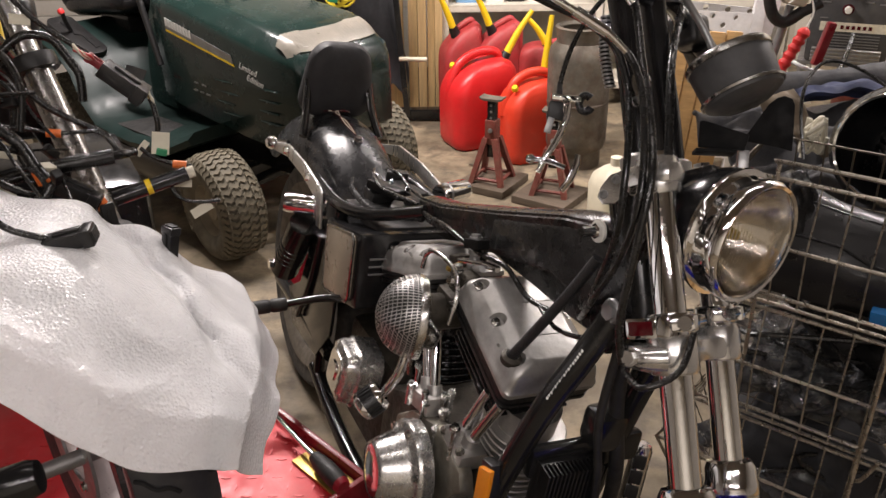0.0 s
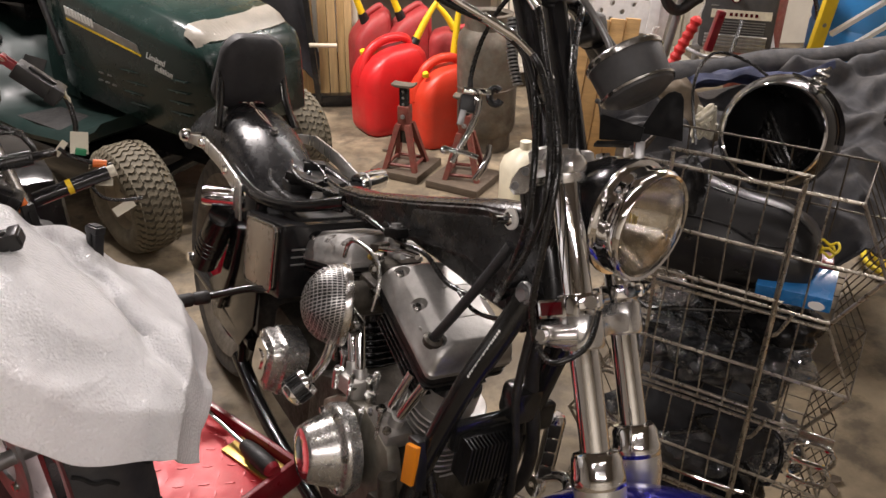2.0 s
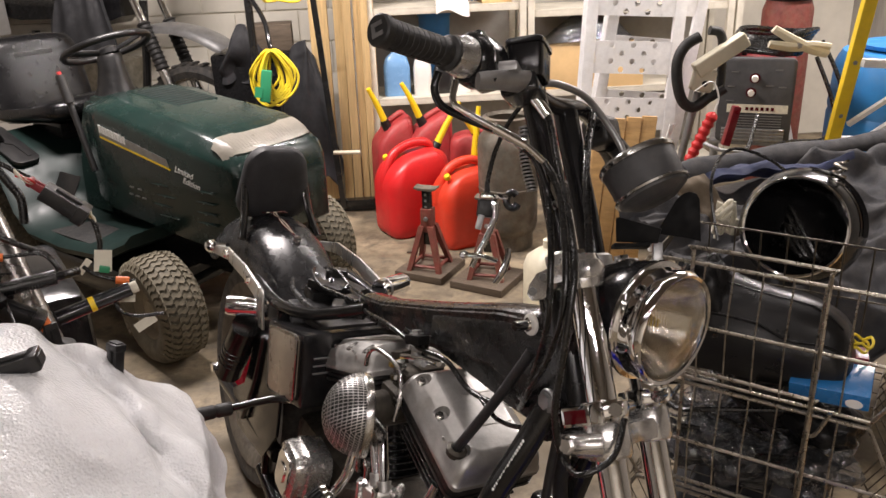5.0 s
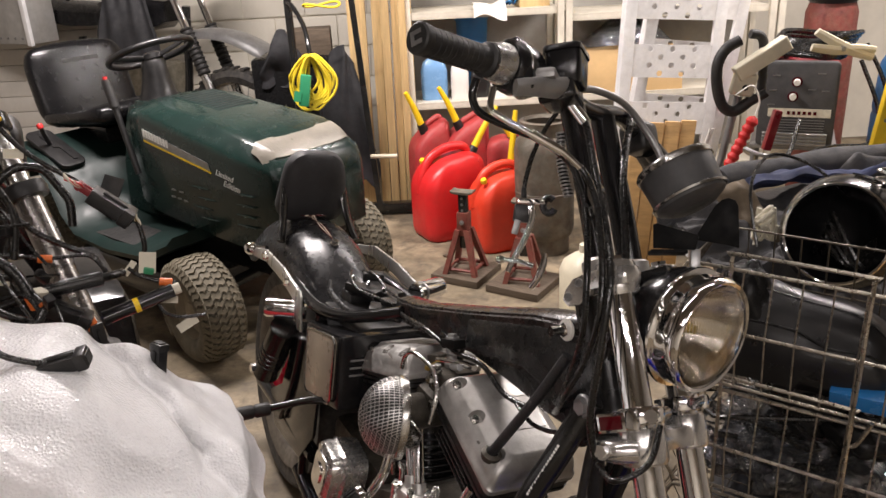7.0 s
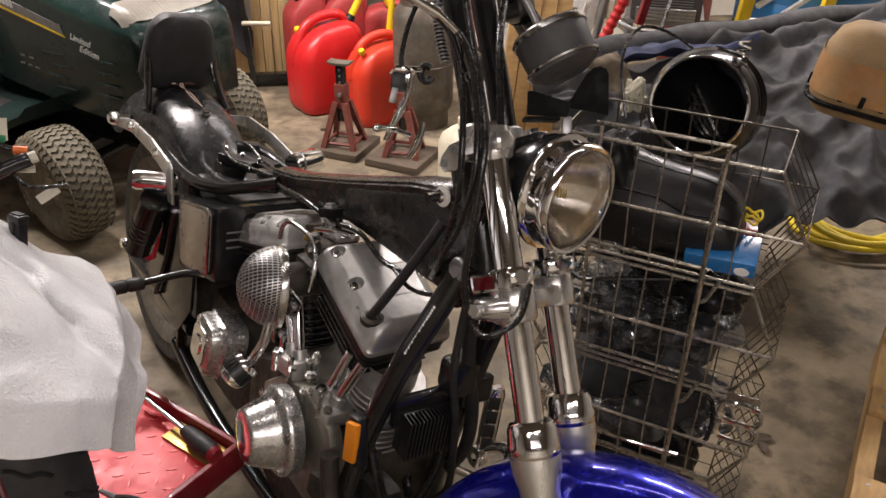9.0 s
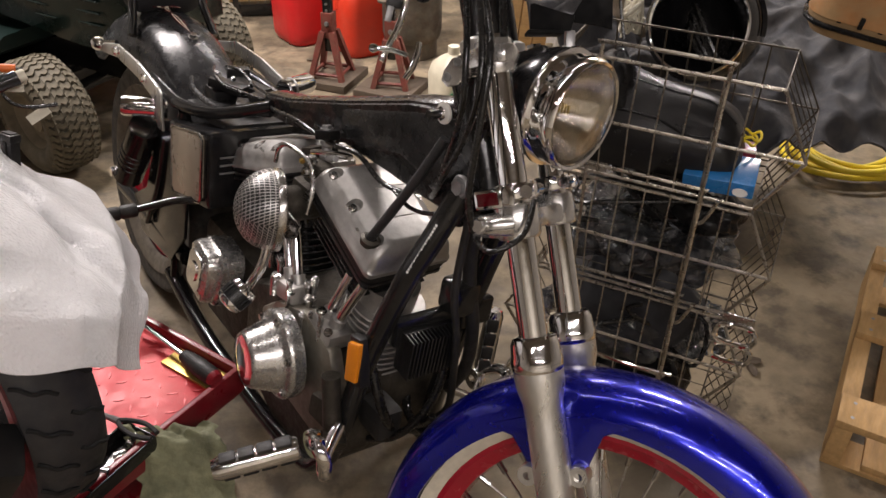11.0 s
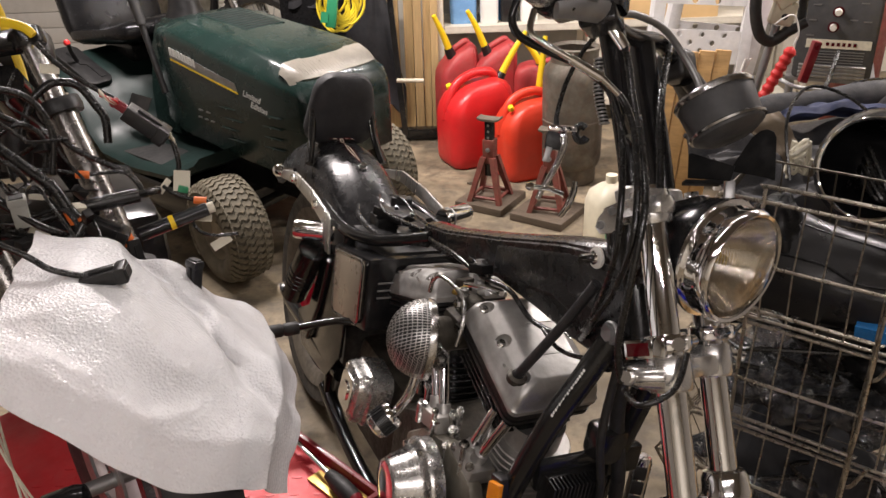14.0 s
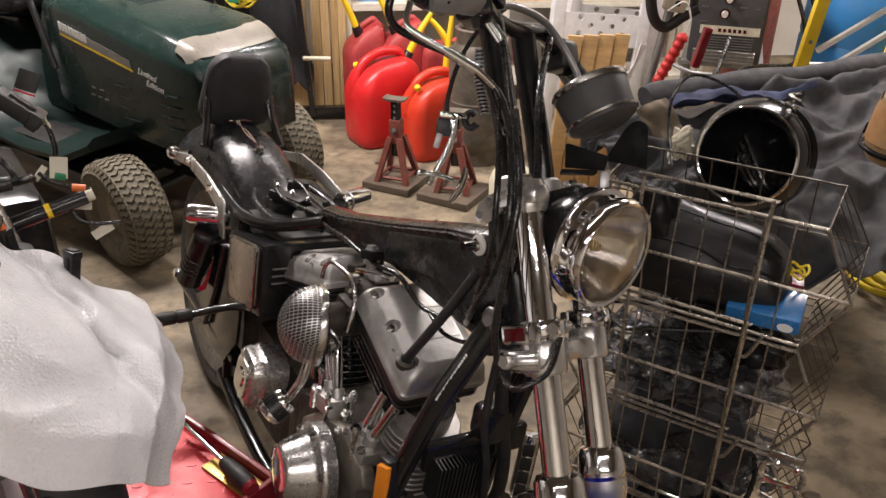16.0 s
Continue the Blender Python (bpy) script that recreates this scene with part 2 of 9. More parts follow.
WHITE_PAINT = mk("white_lettering", (0.82, 0.82, 0.8), 0.45, 0, var=0.05, bump=0.0)
RED_DARK = mk("dark_red_enamel", (0.2, 0.008, 0.016), 0.32, 0, var=0.2, scale=8, bump=0.04, coat=0.3, dust=0.15)
GRIME = mk("grimy_casting", (0.07, 0.062, 0.05), 0.45, 0.6, var=0.5, scale=26, bump=0.2, bscale=160, dust=0.3, dustcol=(0.03, 0.025, 0.018))
TAN = mk("tan_panel", (0.36, 0.31, 0.24), 0.3, 0.25, var=0.15, scale=6, bump=0.05)
RUST = mk("rusty_tank", (0.13, 0.115, 0.09), 0.55, 0.2, var=0.5, scale=9, bump=0.15, dust=0.5, dustcol=(0.1, 0.05, 0.028))
HUB = mk("dusty_tan_hub", (0.2, 0.17, 0.12), 0.6, 0, var=0.25, scale=10, bump=0.06, dust=0.4, dustcol=(0.1, 0.085, 0.06))
HOSE_Y = mk("yellow_hose", (0.78, 0.6, 0.03), 0.42, 0, var=0.15, scale=12, bump=0.05, dust=0.1)
ORANGE = mk("orange_tape", (0.8, 0.18, 0.03), 0.5, 0, var=0.1, bump=0.03)
TAG = mk("tag_paper", (0.66, 0.62, 0.5), 0.7, 0, var=0.15, scale=30, bump=0.05, dust=0.2)
CAMO = mk("camouflage_rag", (0.23, 0.235, 0.14), 0.9, 0, var=0.6, scale=13, bump=0.3, bscale=200, dust=0.3, dustcol=(0.04, 0.045, 0.025))
BRASS = mk("gold_tray", (0.5, 0.36, 0.1), 0.35, 0.7, var=0.3, scale=12, bump=0.05)
PALLET = mk("pallet_wood", (0.55, 0.34, 0.14), 0.72, 0, var=0.22, scale=7, bump=0.2, bscale=50, stretch=(2, 9, 9), island=0.4)
LEATHER = mk("worn_orange_leather", (0.42, 0.2, 0.07), 0.55, 0, var=0.3, scale=7, bump=0.15, dust=0.5, dustcol=(0.34, 0.29, 0.16))
CREAM = mk("cream_plastic", (0.66, 0.61, 0.47), 0.45, 0, var=0.1, scale=9, bump=0.04, dust=0.1)
RED_GRIP = mk("red_rubber", (0.55, 0.025, 0.025), 0.4, 0, var=0.15, bump=0.05)
GREEN_PLUG = mk("green_plug", (0.03, 0.24, 0.11), 0.45, 0, var=0.15, bump=0.05)
BAG = mk_film("clear_bag_film", (0.86, 0.88, 0.92), 0.1)
FENDER_BLACK = mk("hazed_black_paint", (0.011, 0.011, 0.012), 0.26, 0, var=0.3, scale=9, bump=0.03, dust=0.16, dustcol=(0.15, 0.15, 0.15))
SHEET_BLACK = mk("scuffed_black_sheet", (0.012, 0.012, 0.0125), 0.24, 0, var=0.6, scale=11, bump=0.3, bscale=26, dust=0.2, dustcol=(0.055, 0.055, 0.056))
BACKBONE = mk("worn_black_paint", (0.011, 0.011, 0.0112), 0.25, 0, var=0.5, scale=9, bump=0.28, bscale=28, dust=0.25, dustcol=(0.12, 0.04, 0.03))
POLISHED = mk("polished_casting", (0.6, 0.59, 0.57), 0.26, 0.88, var=0.08, scale=24, bump=0.04, bscale=60, dust=0.03, dustcol=(0.3, 0.27, 0.23))
CLAMP = mk("bare_cast_aluminium", (0.74, 0.73, 0.71), 0.2, 0.88, var=0.12, scale=24, bump=0.05, bscale=80, dust=0.06, dustcol=(0.2, 0.17, 0.14))
SCREEN = mk("bright_screen_wire", (0.58, 0.57, 0.55), 0.42, 0.8, var=0.1, bump=0.02)
CARTON_BLUE = mk("blue_carton", (0.015, 0.15, 0.4), 0.25, 0, var=0.15, scale=6, bump=0.02, coat=0.4)


# ---- mesh kit ----
def box(bm, c, s, bevel=0.0, rot=(0, 0, 0), seg=2):
    made = bmesh.ops.create_cube(bm, size=1)["verts"]
    bmesh.ops.transform(bm, verts=made, matrix=Matrix.Diagonal((*s, 1)))
    if bevel:
        edges = list({e for v in made for e in v.link_edges})
        made = bmesh.ops.bevel(bm, geom=edges, offset=bevel, segments=seg, profile=0.6, affect="EDGES")["verts"]
    bmesh.ops.transform(bm, verts=made, matrix=pose(*c, *rot))
    return bm


def frames_along(pts):
    out, ref = [], None
    for i, p in enumerate(pts):
        a = pts[max(i - 1, 0)]
        b = pts[min(i + 1, len(pts) - 1)]
        t = (b - a).normalized()
        if ref is None:
            ref = t.orthogonal().normalized()
        ref = (ref - t * ref.dot(t))
        ref = ref.normalized() if ref.length > 1e-6 else t.orthogonal().normalized()
        out.append((p, ref.copy(), t.cross(ref)))
    return out


def spline(pts, per=6, closed=False):
    pts = [Vector(p) for p in pts]
    if per <= 1 or len(pts) < 3:
        return pts
    out, n = [], len(pts)
    for i in range(n if closed else n - 1):
        p0 = pts[(i - 1) % n] if closed or i > 0 else pts[0]
        p1, p2 = pts[i], pts[(i + 1) % n]
        p3 = pts[(i + 2) % n] if closed or i + 2 < n else pts[-1]
        for k in range(per):
            t = k / per
            out.append(0.5 * ((2 * p1) + (p2 - p0) * t + (2 * p0 - 5 * p1 + 4 * p2 - p3) * t * t + (3 * p1 - p0 - 3 * p2 + p3) * t ** 3))
    if not closed:
        out.append(pts[-1])
    return out


def tube(bm, pts, r, n=10, per=6, closed=False, caps=True, squash=1.0):
    path = spline(pts, per, closed)
    if closed:
        path = path + [path[0]]
    rings = []
    last = len(path) - 1
    for i, (p, u, v) in enumerate(frames_along(path)):
        rr = r(i / max(last, 1)) if callable(r) else r
        rings.append([bm.verts.new(p + (u * math.cos(a) + v * math.sin(a) * squash) * rr) for a in (2 * math.pi * k / n for k in range(n))])
    for a, b in zip(rings, rings[1:]):
        for k in range(n):
            bm.faces.new((a[k], a[(k + 1) % n], b[(k + 1) % n], b[k]))
    if caps and not closed:
        bm.faces.new(rings[0][::-1])
        bm.faces.new(rings[-1])
    return bm


def cyl(bm, p0, p1, r0, r1=None, n=20):
    return tube(bm, [p0, p1], (lambda t: r0 + (r1 - r0) * t) if r1 is not None else r0, n=n, per=1)


def axis_matrix(origin, direction, up=(0, 0, 1)):
    z = Vector(direction).normalized()
    x = Vector(up).cross(z)
    x = x.normalized() if x.length > 1e-5 else Vector((1, 0, 0))
    y = z.cross(x)
    m = Matrix((x, y, z)).transposed().to_4x4()
    m.translation = Vector(origin)
    return m


def lathe(bm, profile, m=None, n=32, closed=False, sweep=1.0, sx=1.0, sy=1.0):
    m = m or Matrix()
    rings = []
    count = n if sweep >= 1 else n + 1
    for k in range(count):
        a = 2 * math.pi * sweep * k / n
        rings.append([bm.verts.new(m @ Vector((r * math.cos(a) * sx, r * math.sin(a) * sy, h))) for r, h in profile])
    size = len(profile)
    for k in range(n if sweep >= 1 else n):
        a, b = rings[k], rings[(k + 1) % count]
        for i in range(size if closed else size - 1):
            j = (i + 1) % size
            try:
                bm.faces.new((a[i], b[i], b[j], a[j]))
            except ValueError:
                pass
    bmesh.ops.remove_doubles(bm, verts=[v for ring in rings for v in ring], dist=1e-5)
    return bm


def prism(bm, outline, h0, h1, m=None, bevel=0.0):
    m = m or Matrix()
    lo = [bm.verts.new(m @ Vector((x, y, h0))) for x, y in outline]
    hi = [bm.verts.new(m @ Vector((x, y, h1))) for x, y in outline]
    faces = [bm.faces.new(lo[::-1]), bm.faces.new(hi)]
    n = len(lo)
    for k in range(n):
        faces.append(bm.faces.new((lo[k], lo[(k + 1) % n], hi[(k + 1) % n], hi[k])))
    bmesh.ops.recalc_face_normals(bm, faces=faces)
    if bevel:
        bmesh.ops.bevel(bm, geom=list({e for f in faces for e in f.edges}), offset=bevel, segments=2, profile=0.6, affect="EDGES")
    return bm


def sheet(bm, fn, nu, nv, thick=0.0):
    rows = [[bm.verts.new(fn(i / nu, j / nv)) for j in range(nv + 1)] for i in range(nu + 1)]
    faces = [bm.faces.new((rows[i][j], rows[i + 1][j], rows[i + 1][j + 1], rows[i][j + 1])) for i in range(nu) for j in range(nv)]
    if thick:
        bmesh.ops.recalc_face_normals(bm, faces=faces)
        bmesh.ops.solidify(bm, geom=faces, thickness=thick)
    return bm


def round_rect(w, h, r, n=5):
    out = []
    for cx, cy, a0 in ((w / 2 - r, h / 2 - r, 0), (-w / 2 + r, h / 2 - r, 90), (-w / 2 + r, -h / 2 + r, 180), (w / 2 - r, -h / 2 + r, 270)):
        for k in range(n + 1):
            a = radians(a0 + 90 * k / n)
            out.append((cx + r * math.cos(a), cy + r * math.sin(a)))
    return out


def loft(bm, sections, caps=True):
    rings = [[bm.verts.new(p) for p in sec] for sec in sections]
    n = len(rings[0])
    for a, b in zip(rings, rings[1:]):
        for k in range(n):
            bm.faces.new((a[k], a[(k + 1) % n], b[(k + 1) % n], b[k]))
    if caps:
        bm.faces.new(rings[0][::-1])
        bm.faces.new(rings[-1])
    bmesh.ops.recalc_face_normals(bm, faces=bm.faces[:])
    return bm


def mesh_of(name, bm, material, sharp=38):
    bmesh.ops.recalc_face_normals(bm, faces=bm.faces[:])
    me = bpy.data.meshes.new(name)
    bm.to_mesh(me)
    bm.free()
    me.materials.append(material)
    me.polygons.foreach_set("use_smooth", [True] * len(me.polygons))
    me.set_sharp_from_angle(angle=radians(sharp))
    return me


def part(name, bm, material, parent, label="", m=None, sharp=38):
    me = bm if isinstance(bm, bpy.types.Mesh) else mesh_of(name, bm, material, sharp)
    ob = new(name, me)
    ob.parent = parent
    if m is not None:
        ob.matrix_basis = m
    if label:
        tagged(ob, label)
    return ob


def thing(name, label, category, m=None, group="", kind=""):
    ob = new(name)
    ob.empty_display_size = 0.05
    ob.matrix_basis = m or Matrix()
    return tagged(ob, label, category, group, kind)


def solo(name, bm, material, label, category, m=None, group="", kind="", sharp=38):
    ob = new(name, mesh_of(name, bm, material, sharp))
    ob.matrix_basis = m or Matrix()
    return tagged(ob, label, category, group, kind)


def carve(me, cutter):
    """Cut the cutter's volume out of a mesh and give the new mesh."""
    made = []
    for data in (me, mesh_of("cutter", cutter, me.materials[0])):
        ob = bpy.data.objects.new("carving", data)
        scene.collection.objects.link(ob)
        made.append(ob)
    mod = made[0].modifiers.new("carve", "BOOLEAN")
    mod.object, mod.operation, mod.solver = made[1], "DIFFERENCE", "EXACT"
    out = bpy.data.meshes.new_from_object(made[0].evaluated_get(bpy.context.evaluated_depsgraph_get()))
    for ob in made:
        bpy.data.objects.remove(ob)
    out.materials.clear()
    out.materials.append(me.materials[0])
    out.polygons.foreach_set("use_smooth", [True] * len(out.polygons))
    out.set_sharp_from_angle(angle=radians(38))
    return out


def BM():
    return bmesh.new()


def text_part(words, size, material, parent, m, label="", name="lettering", shear=0.0, extrude=0.0006):
    cu = bpy.data.curves.new(name, "FONT")
    cu.body, cu.size, cu.shear, cu.extrude = words, size, shear, extrude
    cu.align_x, cu.align_y = "CENTER", "CENTER"
    tmp = bpy.data.objects.new(name, cu)
    scene.collection.objects.link(tmp)
    me = bpy.data.meshes.new_from_object(tmp.evaluated_get(bpy.context.evaluated_depsgraph_get()))
    bpy.data.objects.remove(tmp)
    me.materials.clear()
    me.materials.append(material)
    return part(name, me, material, parent, label, m)


# ---- room ----
def slab(name, lo, hi, material, label, category, kind="structure"):
    bm = BM()
    box(bm, [(a + b) / 2 for a, b in zip(lo, hi)], [b - a for a, b in zip(lo, hi)])
    return solo(name, bm, material, label, category, kind=kind)


slab("floor", (-3.4, -2.7, -0.12), (3.4, 5.7, 0.0), CONCRETE, "stained tan concrete garage floor with dark spots", "floor")
# Ceiling, east and west walls are unseen; their dark tones shape the light.
slab("ceiling", (-3.4, -2.7, 2.55), (3.4, 5.7, 2.67), CEIL, "unseen garage ceiling, dark brown to deepen reflections", "ceiling")
slab("wall_north", (-3.4, 5.5, 0), (3.4, 5.7, 2.55), WALL_WHITE, "off-white painted block wall behind the shelves", "wall")
# South wall is unseen and left white as a reflector for the fork chrome.
slab("wall_south", (-3.4, -2.7, 0), (3.4, -2.5, 2.55), WALL_WHITE, "unseen off-white garage wall, kept bright for chrome to reflect", "wall")
slab("wall_west", (-3.4, -2.5, 0), (-3.2, 5.5, 2.55), WALL_DARK, "unseen garage side wall, dark brown to deepen reflections", "wall")
slab("wall_east", (3.2, -2.5, 0), (3.4, 5.5, 2.55), WALL_DARK, "unseen garage side wall, dark brown to deepen reflections", "wall")
# Unseen housings, one over each tube, the added fill tubes included.
for lx, ly, lz, ll, lt, lw in LAMPS:
    fix = thing("shop_light", "unseen white steel ceiling shop light with one long tube", "ceiling light", pose(lx, ly, 2.55, 0, 0, lt), "shop lights")
    bm = BM()
    loft(bm, [[Vector((x, -0.09, -0.0)), Vector((x, 0.09, -0.0)), Vector((x, 0.06, -0.075)), Vector((x, -0.06, -0.075))] for x in (-ll / 2 - 0.03, ll / 2 + 0.03)])
    part("housing", bm, WHITE_PLASTIC, fix)


# ---- motorcycle under repair ----
BRAID = mk("braided_hose", (0.02, 0.02, 0.021), 0.35, 0, var=0.5, scale=60, bump=0.33, bscale=420)
BIKE = pose(0.1174, 1.0165, 0, 0, 0, -64.41) @ pose(0, 0, 0, -10.7, 0, 0)
FORK = pose(0.073, 0, 0.845) @ pose(0, 0, 0, 0, -29.36, 0) @ pose(0, 0, 0, 0, 0, 26.87)


def wheel(name, parent, m, r_tyre, width, r_white, r_rim, spokes, label, white=WHITEWALL):
    """A spoked wheel; the axle is the local y axis."""
    ax = pose(0, 0, 0, 90, 0, 0)
    w = part(name, lathe(BM(), [(0.0, -0.045), (0.028, -0.045), (0.03, -0.03), (0.02, -0.025), (0.02, 0.025), (0.03, 0.03), (0.028, 0.045), (0.0, 0.045)], ax, 20), ALU, parent, label, m)
    h = width / 2
    prof = [(r_rim, -h * 0.55), (r_white, -h * 0.92), ((r_white + r_tyre) / 2 + 0.006, -h), (r_tyre - 0.016, -h * 0.82), (r_tyre - 0.003, -h * 0.45), (r_tyre, 0),
            (r_tyre - 0.003, h * 0.45), (r_tyre - 0.016, h * 0.82), ((r_white + r_tyre) / 2 + 0.006, h), (r_white, h * 0.92), (r_rim, h * 0.55)]
    part("tyre", lathe(BM(), prof, ax, 56), TYRE, w)
    for side in (-1, 1):
        part("whitewall", lathe(BM(), [(r_rim + 0.002, side * (h * 0.6 + 0.004)), (r_rim + 0.01, side * (h * 0.78 + 0.003)), (r_white, side * (h * 0.96 + 0.002)), (r_white, side * h * 0.9)], ax, 56), white, w, "cream whitewall band")
    part("rim", lathe(BM(), [(r_rim + 0.004, -h * 0.6), (r_rim - 0.006, -h * 0.62), (r_rim - 0.012, -h * 0.5), (r_rim - 0.026, -h * 0.34), (r_rim - 0.03, 0), (r_rim - 0.026, h * 0.34), (r_rim - 0.012, h * 0.5), (r_rim - 0.006, h * 0.62), (r_rim + 0.004, h * 0.6)], ax, 56), RED_RIM, w, "red painted rim")
    me = mesh_of("spoke", cyl(BM(), (0, 0, 0), (0, 0, 1), 0.002, n=6), CHROME_OLD)
    nip = mesh_of("nipple", cyl(BM(), (0, 0, 0), (0, 0, 0.02), 0.0045, n=8), CHROME_OLD)
    for k in range(spokes):
        a = 2 * math.pi * k / spokes
        side = 1 if k % 2 else -1
        b = a + (0.5 if (k // 2) % 2 else -0.5)
        p0 = Vector((0.027 * math.cos(b), side * 0.035, 0.027 * math.sin(b)))
        p1 = Vector(((r_rim - 0.028) * math.cos(a), 0, (r_rim - 0.028) * math.sin(a)))
        mm = axis_matrix(p0, p1 - p0)
        part("spoke", me, None, w, "", mm @ Matrix.Diagonal((1, 1, (p1 - p0).length, 1)))
        part("nipple", nip, None, w, "", axis_matrix(p1, p0 - p1))
    return w


def bolt(bm, p, d, r=0.008, h=0.008):
    d = Vector(d).normalized()
    p = Vector(p)
    cyl(bm, p, p + d * h * 0.35, r * 1.35, n=16)
    cyl(bm, p + d * h * 0.3, p + d * h, r, n=6)
    return bm


def fender_mesh(cx, cz, r, a0, a1, half, skirt, crown, thick=0.003, n=40):
    prof = []
    for k in range(15):
        t = -1 + 2 * k / 14
        drop = crown * (1 - math.sqrt(max(0.0, 1 - abs(t) ** 2.2)))
        prof.append((t * half, -drop))
    prof = [(-half - 0.001, -crown - skirt)] + prof + [(half + 0.001, -crown - skirt)]

    def fn(u, v):
        a = radians(a0 + (a1 - a0) * u)
        f = v * (len(prof) - 1)
        i = min(int(f), len(prof) - 2)
        y = prof[i][0] + (prof[i + 1][0] - prof[i][0]) * (f - i)
        d = prof[i][1] + (prof[i + 1][1] - prof[i][1]) * (f - i)
        end = min(1.0, min(u, 1 - u) * 14) ** 0.5
        if abs(y) > half * 0.9:
            d = d * (0.55 + 0.45 * end)
        return Vector((cx + (r + d) * math.cos(a), y, cz + (r + d) * math.sin(a)))
    return sheet(BM(), fn, n, 32, thick)


def build_motorcycle():
    root = thing("motorcycle", "partly stripped black cruiser motorcycle leaning on its stand", "motorcycle", BIKE)

    def P(name, bm, material, label="", parent=root, sharp=38):
        return part(name, bm, material, parent, label, sharp=sharp)

    def PF(name, bm, material, label="", parent=root, sharp=38):
        bm.transform(FORK)
        return part(name, bm, material, parent, label, sharp=sharp)

    # front wheel and mudguard
    fw = wheel("front_wheel", root, FORK @ pose(0.072, 0, -0.59), 0.325, 0.095, 0.292, 0.27, 36, "spoked wheel with red rim and whitewall tyre")
    bm = fender_mesh(0.072, -0.59, 0.352, 14, 188, 0.066, 0.018, 0.042, n=48)
    fender = PF("front_fender", bm, BLUE, "glossy metallic blue front fender")
    for side in (-1, 1):
        bm = BM()
        m = Matrix(((1, 0, 0, 0.072), (0, 0, 1, side * 0.068), (0, 1, 0, -0.59), (0, 0, 0, 1)))
        prism(bm, [(-0.1, 0.293), (-0.062, 0.277), (-0.045, 0.24), (-0.03, 0.212), (0.03, 0.212), (0.045, 0.24), (0.068, 0.277), (0.115, 0.29), (0.05, 0.304), (-0.04, 0.304)], -0.003, 0.003, m, 0.002)
        PF("fender_bracket", bm, BLUE, "", fender)
    # fork legs
    for side in (-1, 1):
        y = side * 0.08
        PF("fork_tube", cyl(BM(), (0.066, y, -0.24), (0.066, y, 0.205), 0.0195, n=32), MIRROR, "polished chrome fork tube")
        prof = [(0.0, -0.62), (0.024, -0.62), (0.0265, -0.60), (0.0265, -0.29), (0.0275, -0.262), (0.0335, -0.238), (0.034, -0.224), (0.034, -0.216)]
        slider = PF("fork_slider", lathe(BM(), prof, pose(0.066, y, 0), 32), ALU_BRIGHT, "brushed aluminium fork slider")
        prof = [(0.034, -0.216), (0.0355, -0.214), (0.0355, -0.208), (0.0348, -0.2075), (0.0348, -0.2065), (0.0355, -0.206), (0.0355, -0.2), (0.034, -0.196), (0.033, -0.18), (0.029, -0.172), (0.0215, -0.17)]
        PF("dust_cap", lathe(BM(), prof, pose(0.066, y, 0), 32), CHROME, "polished aluminium dust cap", slider)
        for du in (-0.036, 0.036):
            bm = lathe(BM(), [(0.006, -0.011), (0.014, -0.011), (0.015, -0.008), (0.015, 0.008), (0.014, 0.011), (0.006, 0.011)], pose(0.066 + du, y * 0.92, -0.365) @ pose(0, 0, 0, 90, 0, 0), 20, closed=True)
            box(bm, (0.066 + du * 0.6, y * 0.92, -0.365), (0.03, 0.016, 0.022), 0.003)
            PF("fender_tab", bm, ALU_BRIGHT, "", slider)
    PF("axle", cyl(BM(), (0.072, -0.12, -0.59), (0.072, 0.12, -0.59), 0.009, n=12), CHROME_OLD)
    # lower clamp
    bm = BM()
    for side in (-1, 1):
        lathe(bm, [(0.0197, -0.026), (0.0275, -0.026), (0.0295, -0.022), (0.0295, 0.016), (0.027, 0.02), (0.0197, 0.02)], pose(0.066, side * 0.08, -0.012), 32, closed=True)
    prism(bm, [(0.03, -0.1), (0.05, -0.112), (0.085, -0.1), (0.085, -0.05), (0.07, -0.03), (0.07, 0.03), (0.085, 0.05), (0.085, 0.1), (0.05, 0.112), (0.03, 0.1), (-0.02, 0.045), (-0.03, 0.0), (-0.02, -0.045)], -0.036, -0.004, None, 0.012)
    tube(bm, [(0.024, -0.108, -0.012), (0.042, -0.11, -0.016), (0.066, -0.1, -0.018)], lambda t: 0.011 + 0.006 * t, n=16)
    tube(bm, [(0.024, 0.108, -0.012), (0.042, 0.11, -0.016), (0.066, 0.1, -0.018)], lambda t: 0.011 + 0.006 * t, n=16)
    lower = PF("lower_fork_clamp", bm, CLAMP, "cast aluminium lower fork clamp")
    PF("pinch_bolt", bolt(BM(), (0.03, -0.123, -0.013), (0, -1, 0), 0.0085, 0.009), CHROME, "", lower)
    for side, lens in ((-1, RED_LENS), (1, AMBER_LENS)):
        bm = BM()
        lathe(bm, [(0.0198, 0.0), (0.0255, 0.0), (0.0275, 0.003), (0.0275, 0.019), (0.0255, 0.022), (0.0198, 0.022)], pose(0.066, side * 0.08, 0.012), 28, closed=True)
        box(bm, (0.092, side * 0.088, 0.022), (0.02, 0.022, 0.02), 0.005)
        box(bm, (0.068, side * 0.106, 0.02), (0.018, 0.012, 0.026), 0.004)
        cyl(bm, (0.092, side * 0.08 - 0.024, 0.022), (0.092, side * 0.08 + 0.024, 0.022), 0.0085, n=14)
        box(bm, (0.04, side * 0.1, 0.018), (0.04, 0.018, 0.026), 0.005)
        sig = PF("marker_light", bm, CHROME, "small chrome marker light on a fork clamp")
